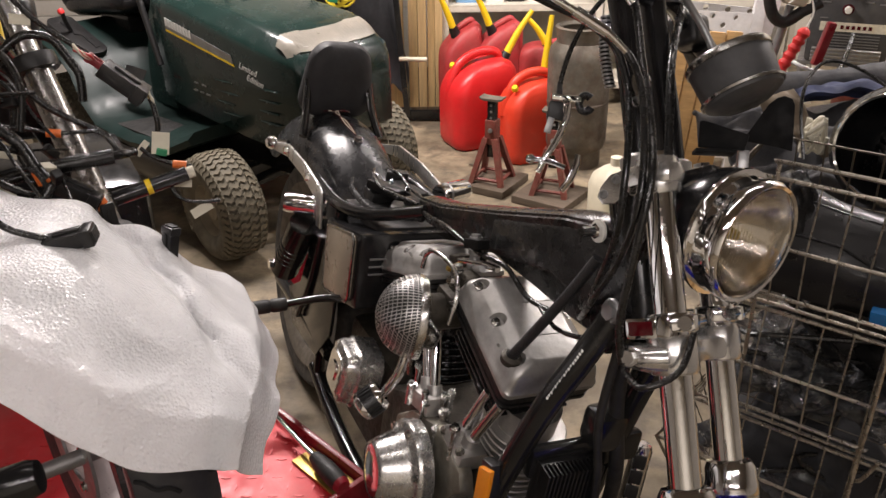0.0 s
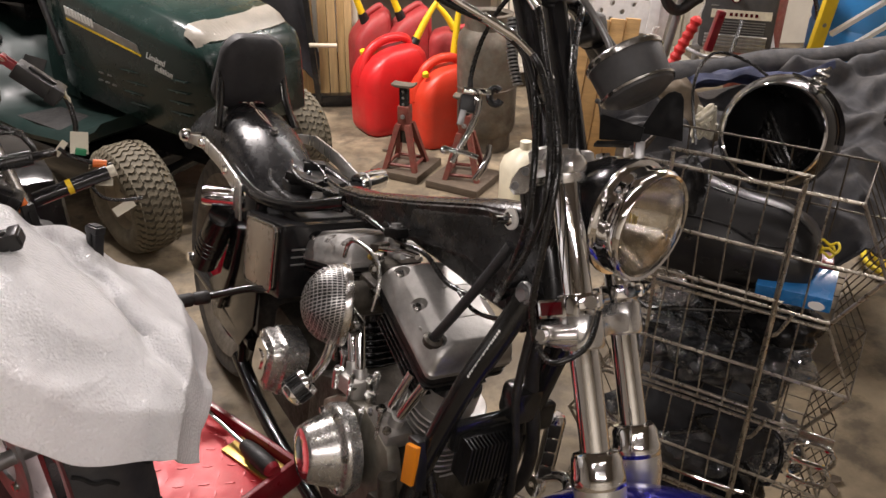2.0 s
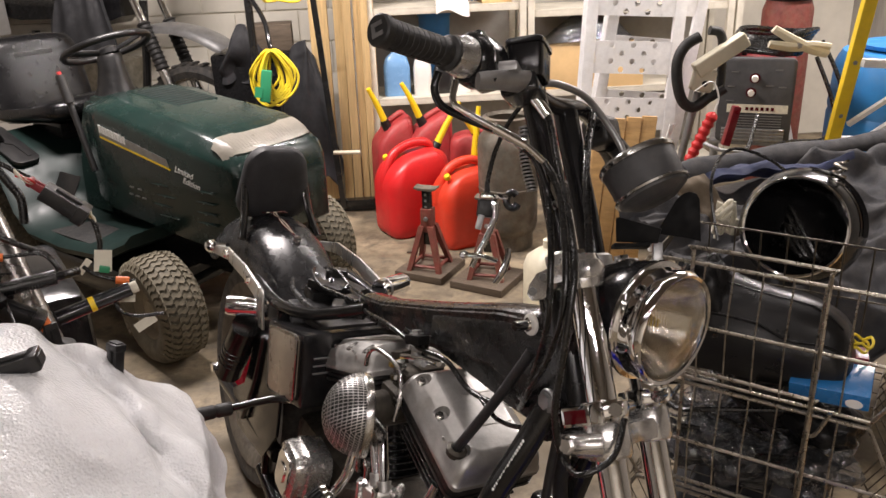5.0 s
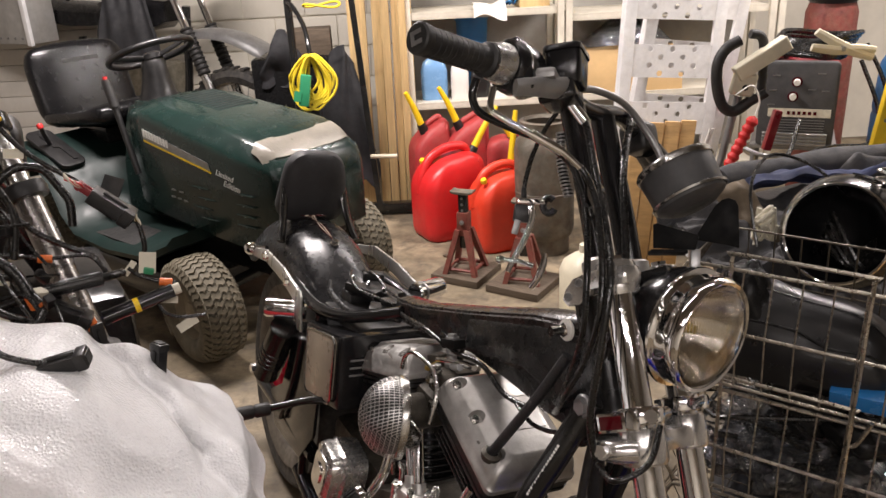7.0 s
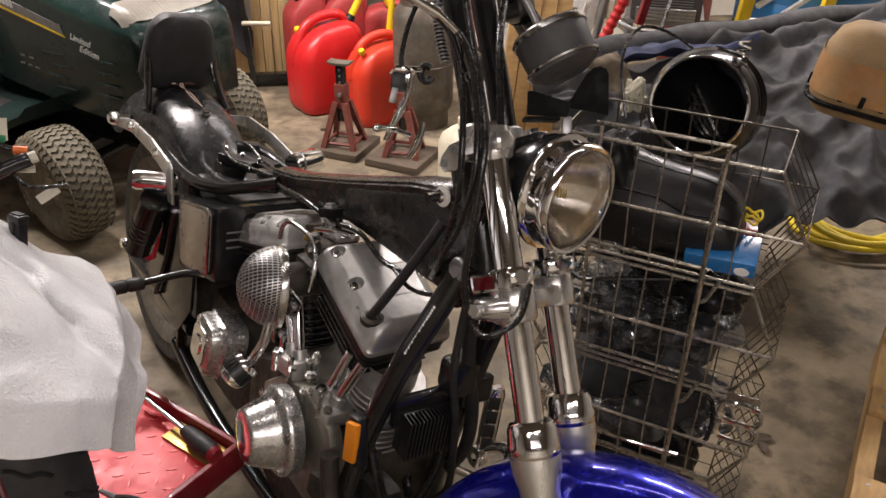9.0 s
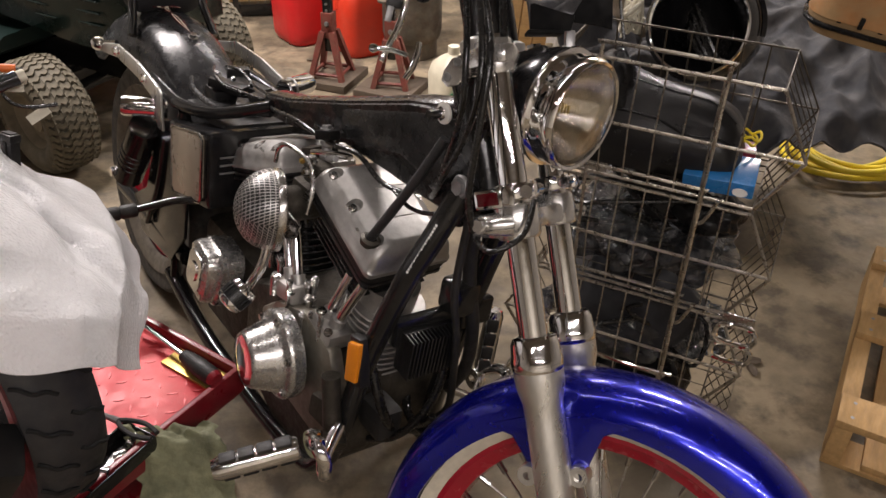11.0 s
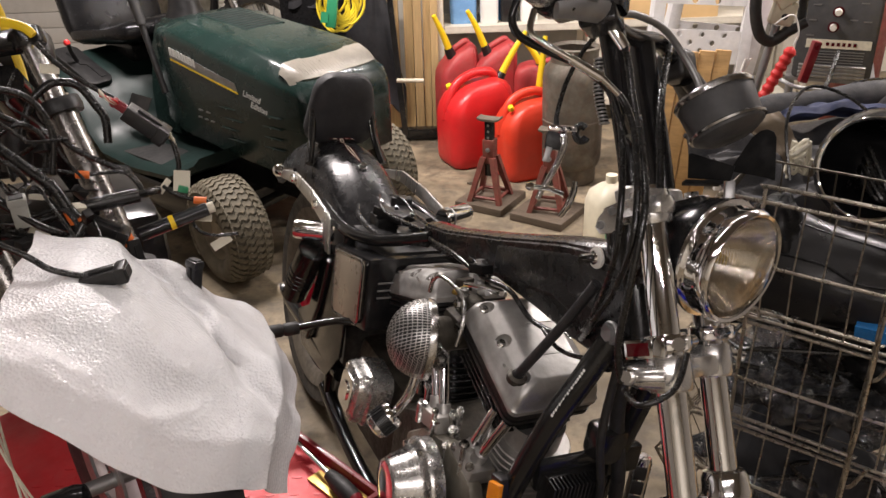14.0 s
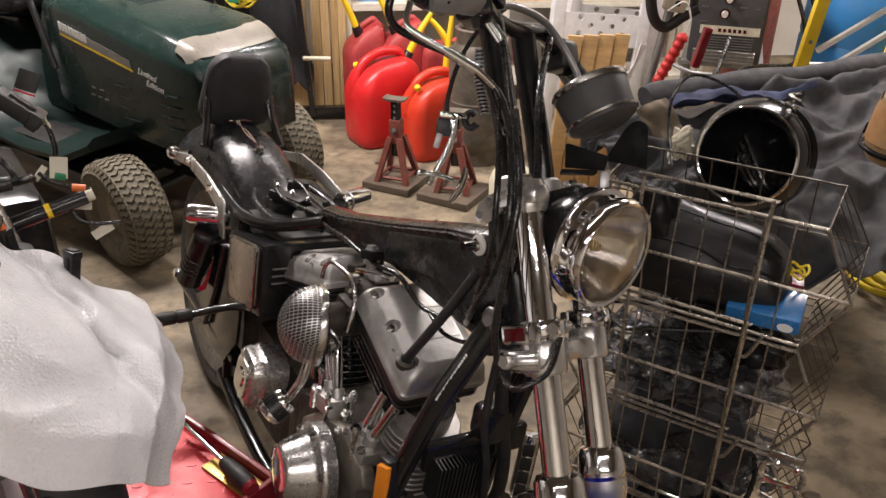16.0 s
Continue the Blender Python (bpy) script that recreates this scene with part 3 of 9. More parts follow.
        bm = BM()
        box(bm, (0.04, side * 0.109, 0.018), (0.03, 0.004, 0.017), 0.0015)
        PF("lens", bm, lens, "", sig)
    # upper clamp
    bm = BM()
    prism(bm, [(0.03, -0.1), (0.055, -0.112), (0.09, -0.105), (0.1, -0.08), (0.085, -0.05), (0.06, -0.035), (0.06, 0.035), (0.085, 0.05), (0.1, 0.08), (0.09, 0.105), (0.055, 0.112), (0.03, 0.1), (-0.015, 0.05), (-0.03, 0.0), (-0.015, -0.05)], 0.186, 0.212, None, 0.009)
    for side in (-1, 1):
        lathe(bm, [(0.0197, 0.176), (0.025, 0.177), (0.027, 0.182), (0.0265, 0.213), (0.024, 0.219), (0.012, 0.222), (0.0, 0.222)], pose(0.066, side * 0.08, 0), 28)
    upper = PF("upper_fork_clamp", bm, CLAMP, "cast aluminium upper fork clamp")
    for u, v in ((0.066, -0.08), (0.066, 0.08), (0.0, 0.0), (0.032, -0.05), (0.032, 0.05)):
        PF("clamp_bolt", bolt(BM(), (u, v, 0.211), (0, 0, 1), 0.012, 0.016), CHROME, "", upper)
    bm = BM()
    prism(bm, [(0.04, 0.21), (0.036, 0.182), (0.017, 0.17), (0.0, 0.171), (-0.006, 0.181), (0.0, 0.193), (0.014, 0.206)], 0.09, 0.101, Matrix(((1, 0, 0, 0), (0, 0, -1, 0), (0, 1, 0, 0), (0, 0, 0, 1))), 0.003)
    sw = PF("ignition_bracket", bm, CLAMP, "cast aluminium ignition switch bracket")
    for u, w in ((0.022, 0.199), (0.004, 0.183)):
        PF("bracket_screw", lathe(BM(), [(0.0, 0.0), (0.0025, 0.0), (0.0032, 0.002), (0.0055, 0.002), (0.006, 0.0)], axis_matrix((u, -0.1012, w), (0, -1, 0)), 14), STEEL, "", sw)
    # steering head
    PF("steering_head", cyl(BM(), (0, 0, 0.0), (0, 0, 0.185), 0.034, n=24), BLACK_DUSTY)
    # headlight: housing, rim, reflector, lens
    aim = axis_matrix((0.1292, 0.0042, 0.1195), (0.855, -0.247, -0.457)) @ Matrix.Scale(0.87, 4)
    hl = part("headlight", lathe(BM(), [(0.0, -0.105), (0.035, -0.103), (0.062, -0.092), (0.08, -0.07), (0.09, -0.042), (0.0935, -0.022), (0.093, -0.016), (0.088, -0.014)], FORK @ aim, 56), BLACK, root, "round headlight in a black housing with chrome rim")
    part("rim", lathe(BM(), [(0.086, -0.016), (0.0885, -0.014), (0.0895, -0.004), (0.0885, 0.004), (0.0895, 0.008), (0.0915, 0.018), (0.0905, 0.027), (0.0865, 0.032), (0.082, 0.03), (0.079, 0.024)], FORK @ aim, 64), MIRROR, hl, "chrome rim")
    part("rim_band", lathe(BM(), [(0.088, -0.022), (0.0955, -0.021), (0.0965, -0.018), (0.0955, -0.0145), (0.088, -0.0135)], FORK @ aim, 56), MIRROR, hl)
    part("reflector", lathe(BM(), [(0.012, -0.06), (0.03, -0.05), (0.05, -0.03), (0.066, -0.006), (0.079, 0.025)], FORK @ aim, 48), REFLECTOR, hl)
    part("bulb", lathe(BM(), [(0.0, 0.0), (0.007, -0.002), (0.009, -0.012), (0.008, -0.03), (0.007, -0.045)], FORK @ aim, 16), BRASS, hl)
    bm = lathe(BM(), [(0.0, 0.047), (0.03, 0.0455), (0.055, 0.041), (0.072, 0.034), (0.079, 0.028)], FORK @ aim, 48)
    bmesh.ops.solidify(bm, geom=bm.faces[:], thickness=0.0025)
    lens = part("lens", bm, LENS_GLASS, hl, "clear ribbed glass lens")
    lens.visible_shadow = False
    for k in range(-13, 14):
        x = k * 0.0052
        yy = math.sqrt(max(0.0, 0.072 ** 2 - x * x))
        pts = [FORK @ aim @ Vector((x, t * yy, 0.04 - 3.0 * (x * x + (t * yy) ** 2))) for t in (-1, -0.5, 0, 0.5, 1)]
        rib = part("lens_rib", tube(BM(), pts, 0.0009, n=5, per=2), LENS_GLASS, lens)
        rib.visible_shadow = False
    bm = BM()
    box(bm, (0.09, 0.0, 0.2), (0.05, 0.05, 0.016), 0.004, (0, -5, 0))
    box(bm, (0.105, 0.0, 0.185), (0.03, 0.03, 0.03), 0.004, (0, 10, 0))
    PF("headlight_bracket", bm, BLACK_DUSTY)
    # handlebar
    for side in (-1, 1):
        y = side * 0.05
        PF("riser", tube(BM(), [(0.035, y, 0.21), (0.034, y, 0.3), (0.03, y, 0.4), (0.028, y * 1.05, 0.452)], 0.0185, n=20), BLACK, "tall black handlebar riser")
        PF("riser_bushing", lathe(BM(), [(0.018, 0.0), (0.026, 0.0), (0.027, 0.004), (0.027, 0.016), (0.022, 0.02), (0.018, 0.02)], pose(0.035, y, 0.212), 24, closed=True), ALU_POLISHED)
    bar = PF("handlebar", tube(BM(), [(-0.009, -0.352, 0.4764), (0.0093, -0.2388, 0.4745), (0.024, -0.17, 0.473), (0.032, -0.117, 0.4665), (0.03, -0.07, 0.458), (0.028, 0.0, 0.455), (0.03, 0.05, 0.46), (0.0334, 0.105, 0.466), (0.0193, 0.195, 0.462), (0.0012, 0.27, 0.4526), (-0.018, 0.345, 0.443)], 0.0127, n=16), BLACK, "black pullback handlebar")
    for a, b in ((Vector((0.0093, -0.2388, 0.4745)), Vector((-0.009, -0.3565, 0.4764))), (Vector((0.003, 0.265, 0.453)), Vector((-0.021, 0.38, 0.4385)))):
        run = (b - a).length
        prof = [(0.0128, 0.0), (0.0215, 0.0), (0.022, 0.004), (0.0178, 0.007), (0.017, 0.014)]
        for k in range(10):
            h = 0.016 + k * 0.009
            prof += [(0.0172, h), (0.0172, h + 0.0075), (0.0166, h + 0.008), (0.0166, h + 0.0086)]
        prof += [(0.0186, run - 0.012), (0.0192, run - 0.006), (0.0188, run - 0.001), (0.0165, run + 0.001), (0.0, run + 0.001)]
        grip = PF("grip", lathe(BM(), prof, axis_matrix(a, b - a), 28), RUBBER, "black rubber ribbed grip")
        pad = mesh_of("grip_pad", box(BM(), (0.0174, 0, 0), (0.002, 0.007, 0.0065), 0.0008), RUBBER)
        for k in range(10):
            for q in range(5):
                part("grip_pad", pad, None, grip, "", FORK @ axis_matrix(a, b - a) @ pose(0, 0, 0.02 + 0.009 * k, 0, 0, 150 + 26 * q))
        me = mesh_of("end_mark", prism(BM(), [(-0.0085, -0.0085), (0.0085, -0.0085), (0.0085, -0.0035), (-0.003, -0.0035), (-0.003, 0.0035), (0.0085, 0.0035), (0.0085, 0.0085), (-0.0085, 0.0085)], 0, 0.001), STEEL)
        part("end_mark", me, None, grip, "", FORK @ axis_matrix(b + (b - a).normalized() * 0.001, b - a))
    # throttle housing with master cylinder and lever
    ax = Vector((0.022, 0.117, -0.001))
    bm = lathe(BM(), [(0.0135, 0.0), (0.027, 0.0), (0.0305, 0.004), (0.032, 0.012), (0.031, 0.034), (0.027, 0.05), (0.0135, 0.052)], axis_matrix((0.0165, -0.21, 0.4735), ax), 28, closed=True, sx=1.0, sy=1.12)
    box(bm, (0.022, -0.188, 0.497), (0.03, 0.036, 0.02), 0.007, (0, -12, 11), 3)
    box(bm, (0.03, -0.19, 0.452), (0.036, 0.04, 0.036), 0.009, (0, 0, 11), 3)
    hous = PF("throttle_housing", bm, BLACK, "glossy black throttle and switch housing")
    PF("housing_screw", lathe(BM(), [(0.0, 0.002), (0.003, 0.0025), (0.0045, 0.004), (0.006, 0.004), (0.0065, 0.0)], axis_matrix((0.03, -0.187, 0.5065), (0.2, -0.3, 1)), 14), STEEL, "", hous)
    PF("housing_seam", lathe(BM(), [(0.0318, 0.016), (0.0328, 0.017), (0.0328, 0.0185), (0.0318, 0.0195)], axis_matrix((0.0165, -0.21, 0.4735), ax), 32, sx=1.0, sy=1.12), CHROME_OLD, "", hous)
    PF("throttle_ring", lathe(BM(), [(0.0135, 0.0), (0.0215, 0.0), (0.0225, 0.002), (0.0245, 0.012), (0.0265, 0.022), (0.0265, 0.027), (0.0135, 0.028)], axis_matrix((0.0108, -0.238, 0.4744), ax), 36, closed=True), POLISHED, "worn steel throttle ring", hous)
    MC = pose(0.0605, -0.122, 0.4785, 0, 6, 14)
    bm = loft(BM(), [[MC @ Vector((x * q, y * q, z)) for x, y in round_rect(0.05, 0.066, 0.011, 4)] for z, q in ((-0.028, 0.8), (-0.022, 0.88), (0.0, 0.95), (0.013, 0.97))])
    mc = PF("master_cylinder", bm, BLACK, "black front brake fluid reservoir")
    bm = loft(BM(), [[MC @ Vector((x * q, y * q, z)) for x, y in round_rect(0.052, 0.068, 0.011, 4)] for z, q in ((0.0135, 1.0), (0.0195, 1.0), (0.0215, 0.97), (0.0218, 0.86), (0.0205, 0.84))])
    PF("lid", bm, BLACK, "", mc)
    for du, dv in ((-0.016, -0.024), (0.016, 0.024)):
        PF("lid_screw", lathe(BM(), [(0.0, 0.001), (0.003, 0.0015), (0.004, 0.003), (0.0055, 0.0025), (0.006, 0.0)], MC @ pose(du, dv, 0.0205), 12), STEEL, "", mc)
    bm = BM()
    box(bm, (0.047, -0.125, 0.444), (0.05, 0.06, 0.03), 0.007, (0, 0, 14), 3)
    PF("master_body", bm, BLACK_DUSTY, "", mc)
    PF("brake_lever", tube(BM(), [(0.062, -0.14, 0.444), (0.055, -0.165, 0.442), (0.043, -0.195, 0.44), (0.03, -0.215, 0.438)], lambda t: 0.0165 - 0.005 * t, n=12, squash=0.6), STEEL, "grey brake lever")
    bm = BM()
    box(bm, (0.05, -0.165, 0.456), (0.03, 0.05, 0.014), 0.005, (0, 8, 18))
    PF("lever_perch", bm, STEEL)
    bm = BM()
    box(bm, (0.02, 0.215, 0.452), (0.05, 0.05, 0.05), 0.012, (0, 0, -10), 3)
    cyl(bm, (0.035, 0.225, 0.43), (0.045, 0.26, 0.4), 0.017, n=18)
    PF("switch_housing", bm, BLACK_PLASTIC)
    # throttle cables with chrome elbows
    PF("cable_elbow", tube(BM(), [(0.0075, -0.2279, 0.4426), (0.0019, -0.2331, 0.4176), (0.0091, -0.2255, 0.4046), (0.0288, -0.2021, 0.3853), (0.0539, -0.1676, 0.3603), (0.067, -0.1417, 0.3366)], 0.0042, n=12), MIRROR, "chrome throttle cable elbow")
    PF("cable_ferrule", cyl(BM(), (0.033, -0.1965, 0.3815), (0.0555, -0.165, 0.358), 0.0066, n=14), MIRROR)
    PF("elbow_ferrule", tube(BM(), [(-0.0128, -0.2328, 0.459), (-0.0208, -0.2344, 0.4389), (-0.0218, -0.2191, 0.4202), (-0.0011, -0.189, 0.4015), (0.0258, -0.1542, 0.3814), (0.0454, -0.1225, 0.351), (0.05, -0.108, 0.31)], 0.0052, n=10), BLACK)
    PF("hose_fitting", cyl(BM(), (0.053, -0.1085, 0.4335), (0.0625, -0.0965, 0.408), 0.0075, n=12), MIRROR)

    def cable(pts, r, material=CABLE, name="cable", label=""):
        P(name, tube(BM(), pts, r, n=10, per=7), material, label)

    def fpt(*q):
        return tuple(FORK @ Vector(q))
    cable([fpt(0.05, 0.12, 0.47), fpt(0.06, 0.02, 0.36), fpt(0.06, -0.02, 0.24), fpt(0.05, -0.04, 0.12), (0.06, 0.02, 0.86), (0.01, 0.05, 0.7), (-0.05, 0.08, 0.55)], 0.0056)
    cable([fpt(0.034, -0.03, 0.477), fpt(0.045, 0.0, 0.48), fpt(0.0584, 0.0599, 0.4717), fpt(0.0692, 0.098, 0.4406), fpt(0.0831, 0.1172, 0.3909), fpt(0.09, 0.11, 0.34)], 0.0055, STEEL, "speedometer_conduit", "dull chrome cable conduit")
    cable([fpt(0.02, -0.12, -0.03), fpt(0.055, -0.155, -0.045), fpt(0.09, -0.13, -0.03), fpt(0.1, -0.1, 0.01)], 0.004)
    cable([fpt(0.0625, -0.0965, 0.408), fpt(0.0665, -0.1, 0.385), fpt(0.0727, -0.1134, 0.3378), fpt(0.0873, -0.1404, 0.2438), fpt(0.0916, -0.1632, 0.1863), fpt(0.0689, -0.1651, 0.1151), fpt(0.0307, -0.144, 0.0292), fpt(0.02, -0.125, -0.02)], 0.005)
    cable([fpt(0.067, -0.1417, 0.3366), fpt(0.074, -0.138, 0.318), fpt(0.0824, -0.1447, 0.2802), fpt(0.0838, -0.1606, 0.2083), fpt(0.071, -0.164, 0.1486), fpt(0.0293, -0.1336, 0.0977), fpt(-0.0222, -0.0998, 0.0573), (-0.03, -0.03, 0.82), (-0.07, 0.0, 0.81)], 0.0045)
    cable([fpt(0.05, -0.108, 0.31), fpt(0.055, -0.125, 0.26), fpt(0.05, -0.14, 0.19), fpt(0.02, -0.12, 0.12), (0.0, -0.05, 0.86), (-0.05, -0.02, 0.83)], 0.0045)
    PF("spring_sleeve", tube(BM(), [(0.0, -0.04, 0.42), (-0.008, -0.037, 0.38), (-0.005, -0.035, 0.33)], 0.006, n=12), CABLE)
    # coiled cover rings
    me = mesh_of("coil_ring", lathe(BM(), [(0.0085, -0.0016), (0.0105, -0.0016), (0.0105, 0.0016), (0.0085, 0.0016)], None, 14, closed=True), STEEL)
    a, b = Vector((0.0, -0.04, 0.42)), Vector((-0.005, -0.035, 0.33))
    for k in range(18):
        part("coil_ring", me, None, root, "", FORK @ axis_matrix(a.lerp(b, k / 17) + Vector((-0.005 * math.sin(math.pi * k / 17), 0, 0)), b - a) @ Matrix.Scale(0.72, 4))
    # speedometer
    gm = FORK @ axis_matrix((0.138, 0.0492, 0.3023), (-0.284, -0.01, 0.959))
    g = part("speedometer", lathe(BM(), [(0.0, -0.014), (0.034, -0.013), (0.05, -0.004), (0.0515, 0.002), (0.0515, 0.011), (0.0545, 0.048), (0.053, 0.052)], gm, 48), GAUGE, root, "dusty black speedometer cup with chrome rings")
    part("bezel", lathe(BM(), [(0.0535, 0.046), (0.0562, 0.047), (0.0568, 0.053), (0.054, 0.057), (0.049, 0.056)], gm, 48), CHROME_OLD, g, "chrome bezel")
    part("base_ring", lathe(BM(), [(0.0495, -0.001), (0.0545, 0.0), (0.0555, 0.003), (0.0512, 0.006)], gm, 48), CHROME_OLD, g)
    part("dial", lathe(BM(), [(0.0, 0.054), (0.05, 0.054)], gm, 32), BLACK_PLASTIC, g)
    face = axis_matrix((0.15, 0.09, 0.265), (0.291, -0.95, -0.1))
    bm = prism(BM(), [(-0.029, -0.016), (-0.01, -0.0225), (0.017, -0.032), (0.03, -0.038), (0.0385, 0.021), (0.036, 0.0295), (0.0275, 0.0345), (0.018, 0.0335), (0.007, 0.0265)], -0.0025, 0.0025, FORK @ face, 0.001)
    P("gauge_plate", bm, MATT_BLACK, "matt black gauge bracket plate")
    bm = BM()
    prism(bm, [(-0.0233, -0.007), (0.0323, -0.019), (0.0407, 0.0005), (-0.013, 0.0267), (-0.018, 0.0259)], -0.0025, 0.0025, axis_matrix((0.1025, 0.037, 0.249), (0.291, -0.95, -0.1)), 0.001)
    box(bm, (0.1, 0.03, 0.232), (0.05, 0.03, 0.005), 0.001, (0, 8, 30))
    PF("gauge_bracket", bm, MATT_BLACK)
    bm = BM()
    box(bm, (0.126, 0.06, 0.218), (0.014, 0.014, 0.03), 0.003, (0, 10, 30))
    PF("bracket_stud", bolt(bm, (0.122, 0.058, 0.2), (0, 0, -1), 0.008, 0.014), STEEL)
    bm = BM()
    box(bm, (0.062, -0.095, 0.3), (0.016, 0.03, 0.04), 0.004)
    PF("cable_clip", bm, CHROME_OLD)
    # frame
    bm = BM()
    sec = []
    for s, z, h, w in ((-0.6, 0.765, 0.045, 0.055), (-0.5, 0.785, 0.055, 0.06), (-0.3, 0.845, 0.08, 0.062), (-0.12, 0.905, 0.1, 0.064), (0.0, 0.925, 0.14, 0.06), (0.05, 0.92, 0.16, 0.05)):
        sec.append([Vector((s, y, z + q)) for y, q in ((-w / 2, -h * 0.6), (-w / 2, h * 0.32), (-w / 2 + 0.012, h * 0.42), (w / 2 - 0.012, h * 0.42), (w / 2, h * 0.32), (w / 2, -h * 0.6))])
    loft(bm, sec)
    bmesh.ops.bevel(bm, geom=bm.edges[:], offset=0.004, segments=2, affect="EDGES")
    frame_part = P("backbone", bm, BACKBONE, "scuffed black frame backbone")
    bm = BM()
    prism(bm, [(-0.3, 0.805), (-0.12, 0.85), (-0.03, 0.84), (0.04, 0.8), (0.07, 0.88), (0.02, 0.96), (-0.1, 0.93), (-0.3, 0.86)], -0.034, 0.034, Matrix(((1, 0, 0, 0), (0, 0, 1, 0), (0, 1, 0, 0), (0, 0, 0, 1))), 0.006)
    P("neck_gusset", bm, SHEET_BLACK, "", frame_part)
    bm = BM()
    prism(bm, [(-0.42, 0.79), (-0.3, 0.79), (-0.17, 0.796), (-0.07, 0.797), (-0.005, 0.802), (0.048, 0.84), (0.05, 0.88), (0.0, 0.94), (-0.2, 0.88), (-0.4, 0.82)], -0.016, 0.022, Matrix(((1, 0, 0, 0), (0, 0, 1, 0), (0, 1, 0, 0), (0, 0, 0, 1))), 0.004)
    me = carve(mesh_of("side_plate", bm, SHEET_BLACK), cyl(BM(), (-0.155, -0.04, 0.842), (-0.155, -0.006, 0.842), 0.012, n=20))
    part("side_plate", me, None, frame_part)
    bm = bolt(BM(), (-0.025, -0.034, 0.956), (0, -1, 0), 0.011, 0.012)
    cyl(bm, (-0.025, -0.04, 0.956), (-0.025, -0.068, 0.956), 0.007, n=14)
    P("tank_mount_bolt", bm, CHROME, "", frame_part)
    P("tank_mount_washer", lathe(BM(), [(0.007, 0.0), (0.016, 0.0), (0.016, 0.003), (0.007, 0.003)], axis_matrix((-0.025, -0.038, 0.956), (0, -1, 0)), 24, closed=True), WHITE_PLASTIC, "", frame_part)
    for side in (-1, 1):
        P("down_tube", tube(BM(), [(0.055, side * 0.042, 0.885), (0.045, side * (0.075 if side < 0 else 0.06), 0.8), (0.024, side * (0.1 if side < 0 else 0.062), 0.71), (-0.016, side * (0.118 if side < 0 else 0.07), 0.545), (-0.055, side * (0.12 if side < 0 else 0.085), 0.37), (-0.1, side * 0.12, 0.26), (-0.2, side * 0.12, 0.2), (-0.6, side * 0.12, 0.19), (-0.85, side * 0.12, 0.24)], 0.018, n=20), BLACK_DUSTY, "black frame down tube")
        P("seat_rail", tube(BM(), [(-0.55, side * 0.035, 0.77), (-0.66, side * 0.1, 0.72), (-0.8, side * 0.125, 0.69), (-0.98, side * 0.12, 0.685)], 0.0135, n=14), BLACK_DUSTY)
        P("rear_upright", tube(BM(), [(-0.78, side * 0.12, 0.68), (-0.8, side * 0.125, 0.5), (-0.82, side * 0.12, 0.24)], 0.014, n=14), BLACK_DUSTY)
        P("swingarm", tube(BM(), [(-0.75, side * 0.12, 0.33), (-0.95, side * 0.125, 0.33), (-1.18, side * 0.125, 0.32)], 0.018, n=14, squash=1.2), BLACK_DUSTY)
    bm = bolt(BM(), (0.06, -0.055, 0.882), (0, -1, 0), 0.012, 0.012)
    lathe(bm, [(0.0, 0.0), (0.016, 0.0), (0.017, 0.003), (0.015, 0.006), (0.0, 0.006)], axis_matrix((0.06, -0.056, 0.882), (0, -1, 0)), 24)
    P("neck_bolt", bm, STEEL)
    # sticker with worn marks on the down tube
    for k in range(17):
        t = k / 16
        c = Vector((0.054, -0.0845, 0.822)).lerp(Vector((0.0375, -0.109, 0.742)), t)
        bm = BM()
        box(bm, c, ((0.0065, 0.0045, 0.006, 0.005)[k % 4], 0.003, 0.0034), 0, (0, -14, -35))
        P("sticker_mark", bm, WHITE_PAINT)
    # amber reflector with its mount
    bm = BM()
    box(bm, (-0.008, -0.136, 0.558), (0.03, 0.02, 0.085), 0.004, (0, -12, 0))
    refl = P("reflector_mount", bm, BLACK_PLASTIC)
    bm = BM()
    prism(bm, [(-0.012, -0.04), (0.014, -0.032), (0.012, 0.04), (-0.014, 0.032)], -0.004, 0.005, axis_matrix((-0.006, -0.149, 0.56), (0.15, -1, 0.0)), 0.002)
    P("reflector", bm, AMBER_LENS, "amber reflector", refl)
    # regulator with fins
    reg = P("regulator", box(BM(), (0.015, -0.03, 0.575), (0.02, 0.1, 0.075), 0.004), BLACK_PLASTIC, "finned black regulator")
    me = mesh_of("fin", prism(BM(), [(0, -0.037), (0.022, -0.04), (0.024, 0.033), (0, 0.037)], -0.0014, 0.0014, Matrix(((1, 0, 0, 0.023), (0, 0, 1, 0), (0, 1, 0, 0.575), (0, 0, 0, 1)))), BLACK_PLASTIC)
    for k in range(14):
        part("fin", me, None, reg, "", pose(0, -0.078 + k * 0.0073, 0))
    # engine cases
    bm = BM()
    prism(bm, [(-0.44, 0.26), (-0.3, 0.2), (-0.12, 0.22), (-0.07, 0.3), (-0.08, 0.41), (-0.12, 0.47), (-0.2, 0.5), (-0.34, 0.5), (-0.44, 0.45)], -0.12, 0.12, Matrix(((1, 0, 0, 0), (0, 0, 1, 0), (0, 1, 0, 0), (0, 0, 0, 1))), 0.014)
    crank = P("crankcase", bm, GRIME, "oily aluminium crankcase")
    bm = BM()
    box(bm, (-0.56, 0.0, 0.36), (0.26, 0.22, 0.24), 0.03)
    P("gearbox", bm, GRIME, "")
    # cone cover
    cm = axis_matrix((-0.223, -0.156, 0.43), (-0.1, -1, 0.02)) @ Matrix.Diagonal((1, 1, 0.78, 1))
